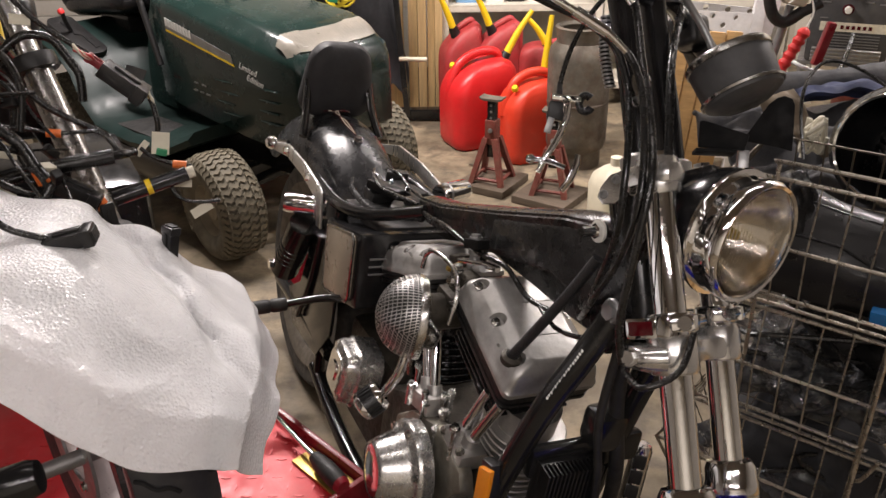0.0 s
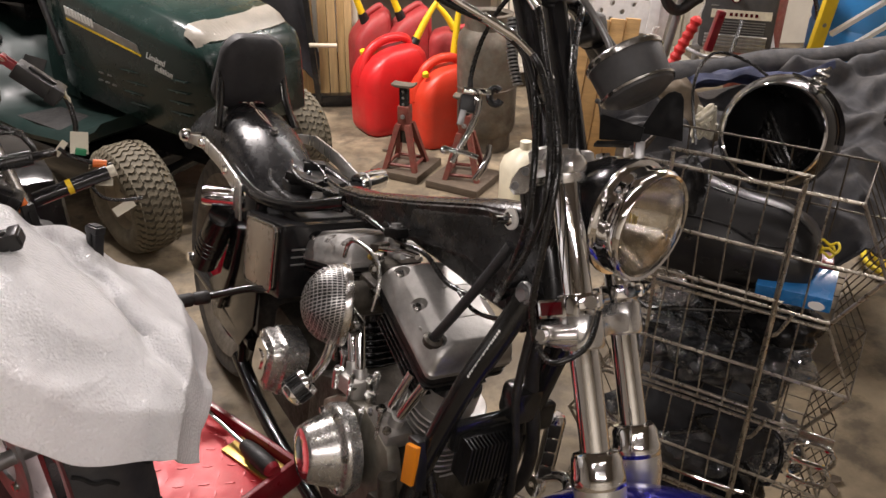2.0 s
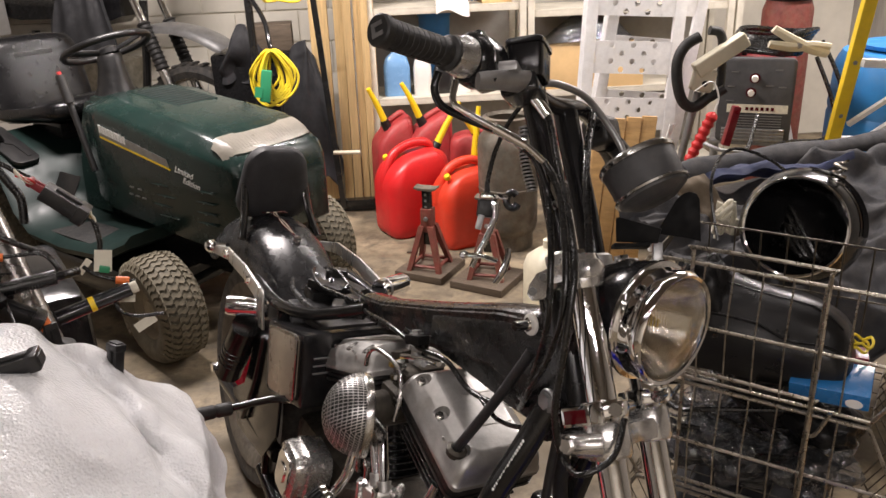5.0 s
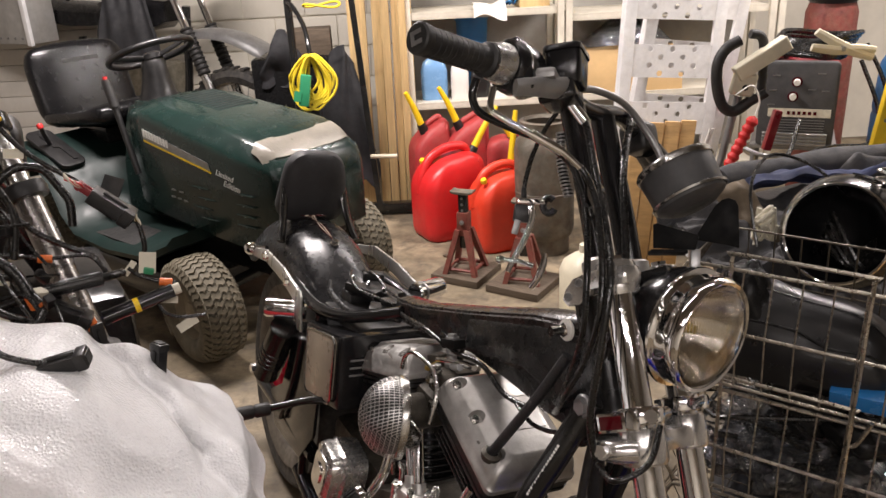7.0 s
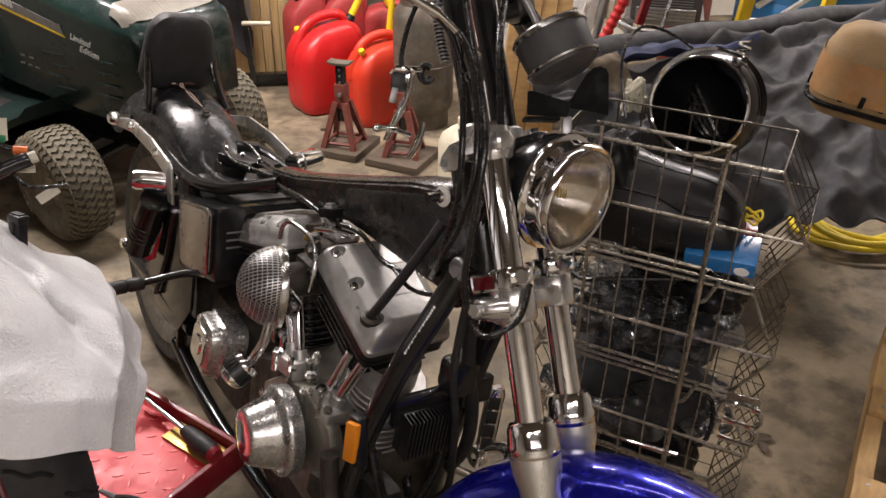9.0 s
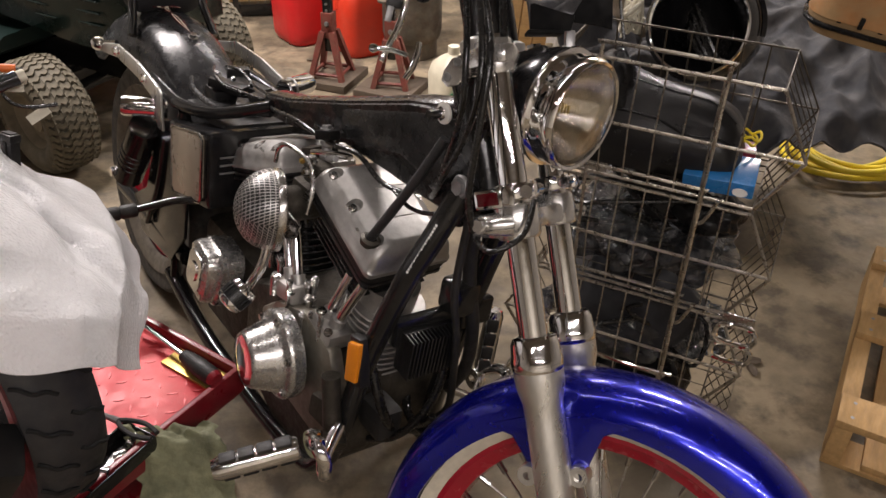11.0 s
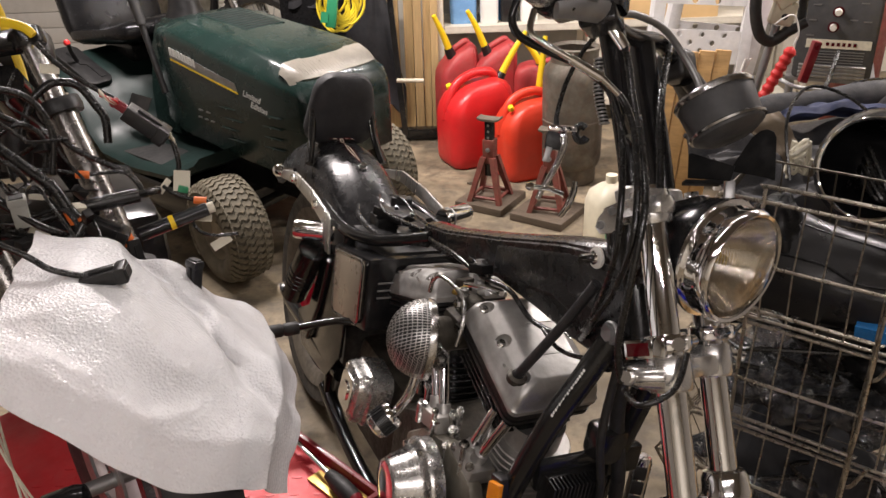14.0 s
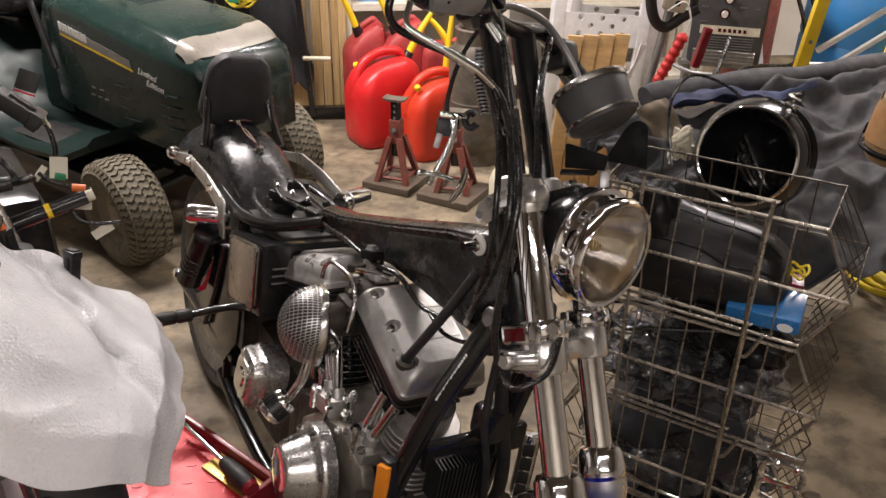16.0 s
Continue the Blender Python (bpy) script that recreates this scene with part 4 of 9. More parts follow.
    cone = part("cam_cover", lathe(BM(), [(0.0, -0.02), (0.082, -0.02), (0.083, 0.004), (0.0825, 0.012), (0.079, 0.017), (0.072, 0.02), (0.0675, 0.026), (0.0655, 0.034), (0.053, 0.078), (0.0505, 0.084), (0.0485, 0.088), (0.0455, 0.09)], cm, 56), POLISHED, root, "polished cone-shaped cam cover")
    part("points_cover", lathe(BM(), [(0.0, 0.0905), (0.03, 0.0905), (0.043, 0.0895), (0.0458, 0.088)], cm, 40), CHROME, cone, "mirror-polished round cover")
    for k in range(6):
        a = radians(25 + 60 * k)
        p = cm @ Vector((0.0745 * math.cos(a), 0.0745 * math.sin(a), 0.018))
        part("cover_bolt", bolt(BM(), p, (-0.1, -1, 0.02), 0.006, 0.007), CHROME_OLD, cone)
    bm = BM()
    prism(bm, [(-0.36, 0.44), (-0.3, 0.49), (-0.2, 0.525), (-0.11, 0.5), (-0.07, 0.42), (-0.09, 0.34), (-0.14, 0.3), (-0.3, 0.31), (-0.36, 0.37)], 0.1, 0.128, Matrix(((1, 0, 0, 0), (0, 0, -1, 0), (0, 1, 0, 0), (0, 0, 0, 1))), 0.008)
    P("gear_case", bm, CASE_LIGHT)
    # tappet blocks and pushrod tubes
    for s0, s1, z1 in ((-0.155, -0.115, 0.635), (-0.29, -0.36, 0.64)):
        bm = BM()
        box(bm, (s0, -0.1, 0.515), (0.075, 0.05, 0.035), 0.006, (0, 12 if s1 > s0 else -12, 0))
        blk = P("tappet_block", bm, ALU)
        for d in (-0.026, 0.026):
            P("tappet_bolt", bolt(BM(), (s0 + d * 1.1, -0.122, 0.528), (0, -0.5, 1), 0.006, 0.008), CHROME_OLD, "", blk)
        for d in (-0.014, 0.014):
            P("pushrod_tube", tube(BM(), [(s0 + d, -0.1, 0.53), (s1 + d * 1.4, -0.085, z1)], 0.0095, n=14, per=1), CHROME)
            P("pushrod_seal", cyl(BM(), (s0 + d, -0.1, 0.528), (s0 + d + (s1 - s0) * 0.15, -0.098, 0.548), 0.0135, n=14), ALU_POLISHED)
    # oil lines and fittings on the case
    rnd = random.Random(31)
    for k in range(12):
        s, y = -0.36 + 0.019 * k, -0.085 - 0.02 * (k % 3)
        z = 0.505 + 0.012 * math.sin(1.3 * k)
        hgt = rnd.uniform(0.012, 0.04)
        bm = cyl(BM(), (s, y, z - 0.02), (s, y, z + hgt), rnd.uniform(0.005, 0.009), n=12)
        P("stud", bolt(bm, (s, y, z + hgt), (0, 0, 1), rnd.uniform(0.005, 0.008), 0.008), CHROME_OLD if k % 2 else POLISHED)
    for s, z in ((-0.4, 0.5), (-0.36, 0.51), (-0.33, 0.505), (-0.25, 0.515)):
        bm = cyl(BM(), (s, -0.09, z), (s, -0.095, z + 0.03), 0.008, n=10)
        P("case_fitting", bolt(bm, (s, -0.095, z + 0.03), (0, 0, 1), 0.007, 0.009), CHROME_OLD)
    bm = BM()
    prism(bm, [(-0.03, -0.02), (0.02, -0.028), (0.034, 0.0), (0.02, 0.028), (-0.03, 0.022)], 0, 0.04, axis_matrix((-0.075, -0.12, 0.41), (0.2, -1, 0.1)), 0.006)
    cyl(bm, (-0.08, -0.13, 0.4), (-0.02, -0.15, 0.37), 0.019, n=18)
    cyl(bm, (-0.055, -0.155, 0.5), (-0.04, -0.15, 0.4), 0.016, n=16)
    P("oil_filter_mount", bm, GRIME)
    # cylinders with fins, rocker boxes
    for tag, s0, z0, tilt, cs, ct in (("front", -0.256, 0.508, 22, -0.155, 9), ("rear", -0.425, 0.472, -20, -0.42, -12)):
        m = pose(cs, 0, 0.455) @ pose(0, 0, 0, 0, ct, 0)
        # Rear cylinder is coloured black to stand in for the shade on it.
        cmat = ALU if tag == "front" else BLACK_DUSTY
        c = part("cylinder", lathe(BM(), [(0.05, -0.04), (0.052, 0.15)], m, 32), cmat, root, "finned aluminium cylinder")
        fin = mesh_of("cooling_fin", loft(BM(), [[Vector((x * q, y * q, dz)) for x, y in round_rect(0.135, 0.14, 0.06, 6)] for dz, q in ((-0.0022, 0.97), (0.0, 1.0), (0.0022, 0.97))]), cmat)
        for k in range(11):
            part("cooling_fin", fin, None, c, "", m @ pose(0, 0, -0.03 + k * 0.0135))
        hm = pose(s0, -0.01, z0) @ pose(0, 0, 0, 0, tilt, 0) @ pose(0, 0, 0.125)
        bm = BM()
        for k in range(4):
            box(bm, (0.01, 0, 0.004 + k * 0.012), (0.165 - k * 0.004, 0.15, 0.005), 0.002)
        box(bm, (0.01, 0, 0.02), (0.15, 0.13, 0.06), 0.01)
        part("cylinder_head", bm, BLACK_DUSTY, root, "", hm)
        bm = BM()
        for k, (q, dz) in enumerate(((1.0, 0.055), (0.985, 0.064), (1.0, 0.073))):
            loft(bm, [[Vector((x * q, y * q, dz + e)) for x, y in round_rect(0.222, 0.17, 0.02, 4)] for e in (0, 0.006)])
        part("rocker_gasket", bm, BLACK_PLASTIC, root, "", hm)
        # rocker box: stepped, chamfered lid
        bm = BM()
        secs = []
        for x, y0, y1, z in ((0.1105, 0.0855, 0, 0.08), (0.1105, 0.0855, 0, 0.089), (0.107, 0.083, 0, 0.0925), (0.105, 0.081, 0, 0.104), (0.101, 0.077, 0, 0.116), (0.094, 0.068, 0, 0.1265), (0.087, 0.056, 0, 0.1325), (0.084, 0.05, 0, 0.1355), (0.08, 0.046, 0, 0.1365)):
            secs.append([Vector((px, py, z)) for px, py in round_rect(x * 2, y0 * 2, 0.012, 4)])
        loft(bm, secs)
        wells = [(bx, by) for bx in (-0.08, -0.006, 0.07) for by in (-0.066, 0.066)]
        cut = BM()
        for bx, by in wells:
            out = 1 if by > 0 else -1
            loft(cut, [[Vector((bx + x * q, by + out * o + y * q * 1.15, z)) for x, y in round_rect(0.025, 0.03, 0.0124, 5)] for z, q, o in ((0.1195, 0.86, 0.0), (0.128, 1.0, 0.002), (0.15, 1.18, 0.008))])
        me = carve(mesh_of("rocker_box", bm, ALU_POLISHED), cut)
        rb = part("rocker_box", me, None, root, "satin aluminium rocker box", hm)
        for bx, by in wells:
            part("rocker_bolt", bolt(BM(), (bx, by, 0.1193), (0, 0, 1), 0.0058, 0.0075), CHROME_OLD, rb)
        for c, size, rx in (((0.036, 0.012, 0.1365), (0.003, 0.068, 0.002), 0), ((-0.03, 0.016, 0.1365), (0.003, 0.06, 0.002), 0), ((0.036, -0.0725, 0.112), (0.0035, 0.004, 0.034), 38)):
            part("lid_rib", box(BM(), c, size, 0.0008, (rx, 0, 0)), ALU_POLISHED, rb)
    # breather hose to the rocker bolt
    cable([(-0.106, -0.078, 0.716), (-0.09, -0.077, 0.742), (-0.04, -0.062, 0.84), (-0.005, -0.046, 0.925)], 0.008, BRAID, "breather_hose", "braided black breather hose")
    P("hose_clamp", lathe(BM(), [(0.009, -0.005), (0.016, -0.006), (0.017, 0.004), (0.011, 0.008)], axis_matrix((-0.106, -0.078, 0.712), (0.3, 0, 1)), 18), GRIME)
    # intake: carburettor and mesh dome
    bm = BM()
    box(bm, (-0.3, -0.06, 0.7), (0.06, 0.09, 0.06), 0.012)
    cyl(bm, (-0.3, -0.02, 0.69), (-0.3, -0.15, 0.69), 0.032, n=22)
    box(bm, (-0.29, -0.07, 0.745), (0.05, 0.04, 0.04), 0.006)
    carb = P("carburettor", bm, GRIME, "grimy cast carburettor")
    for p, d in (((-0.285, -0.095, 0.755), (0, -1, 0.2)), ((-0.265, -0.1, 0.72), (0.4, -1, 0)), ((-0.29, -0.09, 0.77), (0, 0, 1))):
        P("carburettor_screw", bolt(BM(), p, d, 0.008, 0.012), CHROME_OLD, "", carb)
    P("choke_bracket", tube(BM(), [(-0.38, -0.11, 0.735), (-0.37, -0.11, 0.765), (-0.345, -0.105, 0.78), (-0.28, -0.1, 0.775), (-0.245, -0.11, 0.745), (-0.238, -0.12, 0.7)], 0.0042, n=10), CHROME_OLD)
    bm = BM()
    box(bm, (-0.27, -0.14, 0.685), (0.07, 0.006, 0.022), 0.002, (0, 25, 15))
    lathe(bm, [(0.0, 0.0), (0.012, 0.0), (0.013, 0.012), (0.0, 0.014)], axis_matrix((-0.24, -0.142, 0.67), (0.2, -1, 0)), 16)
    P("intake_bracket", bm, CHROME_OLD)
    dm = axis_matrix((-0.295, -0.15, 0.686), (-0.3, -1, 0.06))
    back = part("air_filter", lathe(BM(), [(0.0, -0.012), (0.055, -0.012), (0.0725, -0.006), (0.0735, 0.004), (0.071, 0.008), (0.0, 0.008)], dm, 40), CHROME_OLD, root, "domed chrome mesh air intake screen")

    def dome(u, v):
        x, y = -1 + 2 * u, -1 + 2 * v
        if abs(x) < 1e-6 and abs(y) < 1e-6:
            r, a = 0.0, 0.0
        elif abs(x) > abs(y):
            r, a = x, math.pi / 4 * y / x
        else:
            r, a = y, math.pi / 2 - math.pi / 4 * x / y
        a += math.pi / 4
        k = math.sin(abs(r) * math.pi / 2) * (1 if r >= 0 else -1)
        h = math.cos(r * math.pi / 2)
        return dm @ Vector((k * math.cos(a) * 0.067, k * math.sin(a) * 0.072, 0.004 + 0.066 * h))
    bm = sheet(BM(), dome, 24, 24)
    bmesh.ops.wireframe(bm, faces=bm.faces[:], thickness=0.0014, use_replace=True, use_even_offset=True, use_boundary=True)
    part("mesh_screen", bm, SCREEN, back, "shiny perforated mesh", sharp=80)

    def dome_in(u, v):
        p = dm.inverted() @ dome(u, v)
        return dm @ Vector((p.x * 0.9, p.y * 0.9, p.z * 0.88))
    part("screen_core", sheet(BM(), dome_in, 16, 16), BLACK_PLASTIC, back)
    # breather filter below the dome
    P("breather_pipe", tube(BM(), [(-0.28, -0.165, 0.64), (-0.278, -0.175, 0.59), (-0.295, -0.185, 0.545), (-0.312, -0.19, 0.52)], 0.0085, n=12), CHROME)
    fm = axis_matrix((-0.31, -0.19, 0.525), (-0.05, -0.75, -0.6))
    br = part("breather_filter", lathe(BM(), [(0.0, 0.0), (0.02, 0.0), (0.024, 0.004), (0.026, 0.034), (0.0, 0.034)], fm, 24), BLACK_PLASTIC, root, "small pleated breather filter")
    me = mesh_of("pleat", box(BM(), (0.0255, 0, 0.019), (0.004, 0.0032, 0.028)), BLACK_PLASTIC)
    for k in range(22):
        part("pleat", me, None, br, "", fm @ pose(0, 0, 0, 0, 0, 360 * k / 22))
    part("end_cap", lathe(BM(), [(0.0, 0.046), (0.016, 0.045), (0.026, 0.04), (0.0285, 0.034), (0.0285, 0.031), (0.02, 0.031)], fm, 28), CHROME, br)
    part("collar", lathe(BM(), [(0.012, -0.008), (0.024, -0.006), (0.0275, 0.002), (0.0275, 0.006), (0.02, 0.008)], fm, 28), CHROME, br)
    # gearbox side cover
    gm2 = axis_matrix((-0.525, -0.115, 0.425), (-0.1, -1, 0.15))
    bm = BM()
    loft(bm, [[gm2 @ Vector((x * q, y * q, h)) for x, y in round_rect(0.125, 0.12, 0.03, 6)] for h, q in ((0.0, 1.0), (0.045, 1.0), (0.05, 0.93), (0.062, 0.92), (0.072, 0.86), (0.077, 0.7))])
    tcov = P("gearbox_cover", bm, POLISHED, "polished gearbox end cover")
    for x, y in ((-0.045, 0.04), (0.045, 0.04), (0.045, -0.04), (-0.045, -0.04)):
        P("cover_bolt", bolt(BM(), gm2 @ Vector((x * 0.9, y * 0.9, 0.066)), (-0.1, -1, 0.15), 0.0075, 0.01), CHROME_OLD, "", tcov)
    for q, h0, h1 in ((0.62, 0.0765, 0.081), (0.3, 0.081, 0.084)):
        bm = loft(BM(), [[gm2 @ Vector((x * q, y * q, h)) for x, y in round_rect(0.125, 0.12, 0.03, 6)] for h in (h0, h1)])
        P("cover_step", bm, CHROME, "", tcov)
    # ignition coil block behind the rear rocker
    bm = BM()
    box(bm, (-0.36, -0.01, 0.79), (0.055, 0.05, 0.02), 0.003)
    cyl(bm, (-0.36, -0.01, 0.74), (-0.36, -0.01, 0.79), 0.014, n=16)
    P("engine_stabilizer", bm, BLACK_DUSTY)
    P("stabilizer_bolt", bolt(BM(), (-0.36, -0.01, 0.8), (0, 0, 1), 0.009, 0.01), CHROME_OLD)
    P("choke_cable", tube(BM(), [(-0.34, -0.06, 0.765), (-0.28, -0.05, 0.785), (-0.24, -0.045, 0.795)], 0.006, n=10), CHROME)
    # oil tank and side panel
    SIDE = Matrix(((1, 0, 0, 0), (0, 0, 1, 0), (0, 1, 0, 0), (0, 0, 0, 1)))
    bm = prism(BM(), [(-0.81, 0.655), (-0.59, 0.708), (-0.583, 0.54), (-0.8, 0.485)], -0.146, 0.1, SIDE, 0.012)
    ot = P("oil_tank", bm, BLACK, "glossy black oil tank")
    bm = prism(BM(), [(-0.765, 0.65), (-0.752, 0.658), (-0.62, 0.692), (-0.609, 0.685), (-0.608, 0.56), (-0.618, 0.547), (-0.745, 0.512), (-0.758, 0.52)], -0.156, -0.146, SIDE, 0.003)
    P("side_panel", bm, TAN, "tan brushed side panel with pale edge", ot)
    P("panel_edge", tube(BM(), [(s, -0.154, z) for s, z in ((-0.767, 0.652), (-0.754, 0.661), (-0.618, 0.696), (-0.606, 0.688), (-0.605, 0.558), (-0.617, 0.544), (-0.747, 0.509), (-0.761, 0.518))], 0.003, n=6, per=1, closed=True), CHROME_OLD, "", ot)
    # Added dark mass that fills the black gap behind and below the intake.
    bm = BM()
    box(bm, (-0.5, 0.02, 0.58), (0.15, 0.16, 0.2), 0.02)
    P("inner_guard", bm, RUBBER, "", ot)
    me = mesh_of("vent_slot", box(BM(), (0, 0, 0), (0.003, 0.05, 0.004), 0.001), STEEL)
    for k in range(3):
        part("vent_slot", me, None, ot, "", pose(-0.582, -0.1, 0.655 - 0.017 * k))
    # battery tray with wires
    bm = BM()
    box(bm, (-0.72, 0.0, 0.69), (0.2, 0.2, 0.018), 0.004, (0, -4, 0))
    box(bm, (-0.82, 0.0, 0.7), (0.06, 0.1, 0.03), 0.008)
    box(bm, (-0.79, 0.03, 0.715), (0.1, 0.05, 0.035), 0.008, (0, 0, 20))
    box(bm, (-0.7, -0.02, 0.71), (0.05, 0.04, 0.03), 0.006, (0, 0, -30))
    P("battery_tray", bm, BLACK_PLASTIC, "cluttered black battery tray")
    for c, size, rot in (((-0.79, -0.02, 0.727), (0.085, 0.03, 0.022), (0, 4, 35)), ((-0.73, 0.03, 0.722), (0.07, 0.026, 0.02), (0, 2, -12)), ((-0.85, 0.03, 0.735), (0.05, 0.03, 0.026), (0, 0, 70)), ((-0.68, 0.0, 0.735), (0.045, 0.018, 0.018), (0, 0, 20))):
        P("tray_connector", box(BM(), c, size, 0.004, rot), BLACK_PLASTIC)
    for y, z in ((-0.085, 0.712), (0.088, 0.712)):
        P("tray_edge", tube(BM(), [(-0.88, y * 0.8, z + 0.006), (-0.82, y, z), (-0.7, y, z + 0.004), (-0.6, y * 0.7, z + 0.03), (-0.54, y * 0.5, 0.757)], 0.0065, n=10, squash=0.7), SHEET_BLACK)
    for k in range(2):
        y = -0.04 + 0.06 * k
        cable([(-0.87, y * 0.5, 0.745), (-0.82, y, 0.748 + 0.004 * (k % 2)), (-0.76, y * 1.1, 0.742), (-0.7, y * 0.8, 0.747), (-0.62, y * 0.5, 0.757)], 0.0036, CABLE, "wire")
    for k in range(4):
        P("terminal", bolt(BM(), (-0.83 + 0.045 * k, -0.03 + 0.02 * (k % 3), 0.742), (0.2, -0.3, 1), 0.004, 0.008), BLACK_DUSTY)
    cable([(-0.62, -0.02, 0.75), (-0.5, -0.05, 0.78), (-0.4, -0.06, 0.8), (-0.3, -0.055, 0.8), (-0.22, -0.045, 0.81), (-0.15, -0.04, 0.79), (-0.08, -0.035, 0.8)], 0.0045)
    cable([(-0.1, -0.05, 0.8), (-0.04, -0.06, 0.8), (0.02, -0.06, 0.82), (0.06, -0.06, 0.86)], 0.0035)
    tap = P("fuel_tap", box(BM(), (-0.312, -0.05, 0.808), (0.05, 0.024, 0.017), 0.003, (0, -20, 0)), MATT_BLACK, "black fuel tap block with grey valve")
    P("tap_bolt", bolt(BM(), (-0.316, -0.05, 0.816), (-0.3, 0, 1), 0.009, 0.008), STEEL, "", tap)
    P("tap_valve", lathe(BM(), [(0.0, -0.036), (0.011, -0.036), (0.012, -0.028), (0.009, -0.024), (0.009, -0.012), (0.013, -0.008), (0.013, 0.0), (0.0, 0.0)], pose(-0.31, -0.05, 0.8), 20), STEEL, "", tap)
    P("tap_elbow", tube(BM(), [(-0.308, -0.05, 0.768), (-0.29, -0.055, 0.772), (-0.262, -0.06, 0.785)], 0.0055, n=12), STEEL, "", tap)
    P("jet_block", box(BM(), (-0.35, -0.05, 0.752), (0.034, 0.03, 0.036), 0.004, (0, -20, 10)), GRIME)
    for k in range(3):
        P("jet_screw", bolt(BM(), (-0.36 + 0.012 * k, -0.066, 0.74 + 0.008 * k), (0, -1, 0.1), 0.0045, 0.006), BRASS)
    # rear fender, struts, pad
    bm = fender_mesh(-1.18, 0.315, 0.462, 20, 138, 0.1, 0.03, 0.075, n=44)
    rf = P("rear_fender", bm, FENDER_BLACK, "glossy black rear fender with scuffs")
    P("fender_bolt", bolt(BM(), (-1.042, 0.0, 0.757), (0.3, 0, 1), 0.009, 0.012), CHROME, "", rf)
    for k in range(5):
        P("loose_wire", tube(BM(), [(-1.06, 0.0, 0.766), (-1.1, -0.01 - 0.004 * k, 0.79), (-1.15 - 0.008 * k, -0.03 + 0.006 * k, 0.795), (-1.2, -0.02 + 0.012 * k, 0.788), (-1.17, -0.05 + 0.01 * k, 0.797)], 0.0014, n=5), TAG if k % 2 else RED_LENS)
    for side in (-1, 1):
        flank = Matrix(((1, 0, 0, 0), (0, 0, 1, side * 0.151), (0, 1, 0, 0), (0, 0, 0, 1)))
        bm = prism(BM(), [(-1.3, 0.655), (-1.3, 0.672), (-1.12, 0.722), (-0.975, 0.724), (-0.855, 0.711), (-0.836, 0.7), (-0.82, 0.62), (-0.85, 0.618), (-0.868, 0.672), (-0.975, 0.688), (-1.12, 0.69)], -0.003, 0.003, flank, 0.0015)
        st = P("fender_strut", bm, ALU_BRIGHT, "chrome fender strut")
        for s, z in ((-0.93, 0.704), (-1.12, 0.706)):
            P("strut_bolt", bolt(BM(), (s, side * 0.154, z), (0, side, 0), 0.009, 0.01), CHROME, "", st)
        s0, z0 = (-0.945, 0.622) if side < 0 else (-0.84, 0.69)
        sg = P("rear_marker", lathe(BM(), [(0.0, 0.0), (0.02, 0.0), (0.024, 0.004), (0.024, 0.09), (0.021, 0.098), (0.0, 0.1)], axis_matrix((s0 + 0.05, side * 0.115, z0 + 0.02), (-0.45, side, 0)), 26), CHROME, "chrome rear marker light")
        P("marker_ring", lathe(BM(), [(0.0235, 0.02), (0.0255, 0.021), (0.0255, 0.026), (0.0235, 0.027)], axis_matrix((s0 + 0.05, side * 0.115, z0 + 0.02), (-0.45, side, 0)), 26), STEEL, "", sg)
        sh = P("shock_absorber", tube(BM(), [(-0.9, side * 0.165, 0.6), (-0.99, side * 0.175, 0.44)], 0.034, n=20, per=1), BLACK_DUSTY, "black shock absorber")
        me = mesh_of("coil", lathe(BM(), [(0.0335, -0.004), (0.0358, -0.002), (0.0358, 0.002), (0.0335, 0.004)], None, 20), BLACK_DUSTY)
        for k in range(4):
            p = Vector((-0.9, side * 0.165, 0.6)).lerp(Vector((-0.99, side * 0.175, 0.44)), 0.45 + 0.09 * k)
            part("coil", me, None, sh, "", axis_matrix(p, (-0.09, 0.01 * side, -0.16)))
        P("shock_bolt", bolt(BM(), (-0.99, side * 0.2, 0.455), (0, side, 0), 0.012, 0.016), CHROME, "", sh)
        P("sissy_bar", tube(BM(), [(-1.16, side * 0.105, 0.73), (-1.2, side * 0.09, 0.79), (-1.23, side * 0.082, 0.86)], 0.009, n=12, squash=1.6), BLACK_DUSTY)
    P("rear_signal", lathe(BM(), [(0.0, -0.018), (0.01, -0.016), (0.017, -0.006), (0.018, 0.004), (0.012, 0.014), (0.0, 0.017)], axis_matrix((-1.245, -0.16, 0.685), (-0.8, -0.5, 0.3)), 24), CHROME, "small round chrome signal")
    P("signal_stem", cyl(BM(), (-1.235, -0.15, 0.69), (-1.2, -0.13, 0.7), 0.007, n=10), CHROME)
    bm = BM()
    loft(bm, [[Vector((-1.24 - h + 0.12 * y * q, x * q * (0.98 - 1.5 * y), 0.862 + 0.12 * h + y * q)) for x, y in round_rect(0.19, 0.2, 0.055, 6)] for h, q in ((-0.036, 0.35), (-0.034, 0.6), (-0.029, 0.82), (-0.02, 0.95), (-0.004, 1.0), (0.01, 0.98), (0.018, 0.9))])
    P("backrest_pad", bm, PAD, "black vinyl backrest pad")
    wheel("rear_wheel", root, pose(-1.18, 0, 0.325), 0.33, 0.13, 0.258, 0.215, 28, "rear wheel with red rim and whitewall tyre", WHITEWALL_SHADED)
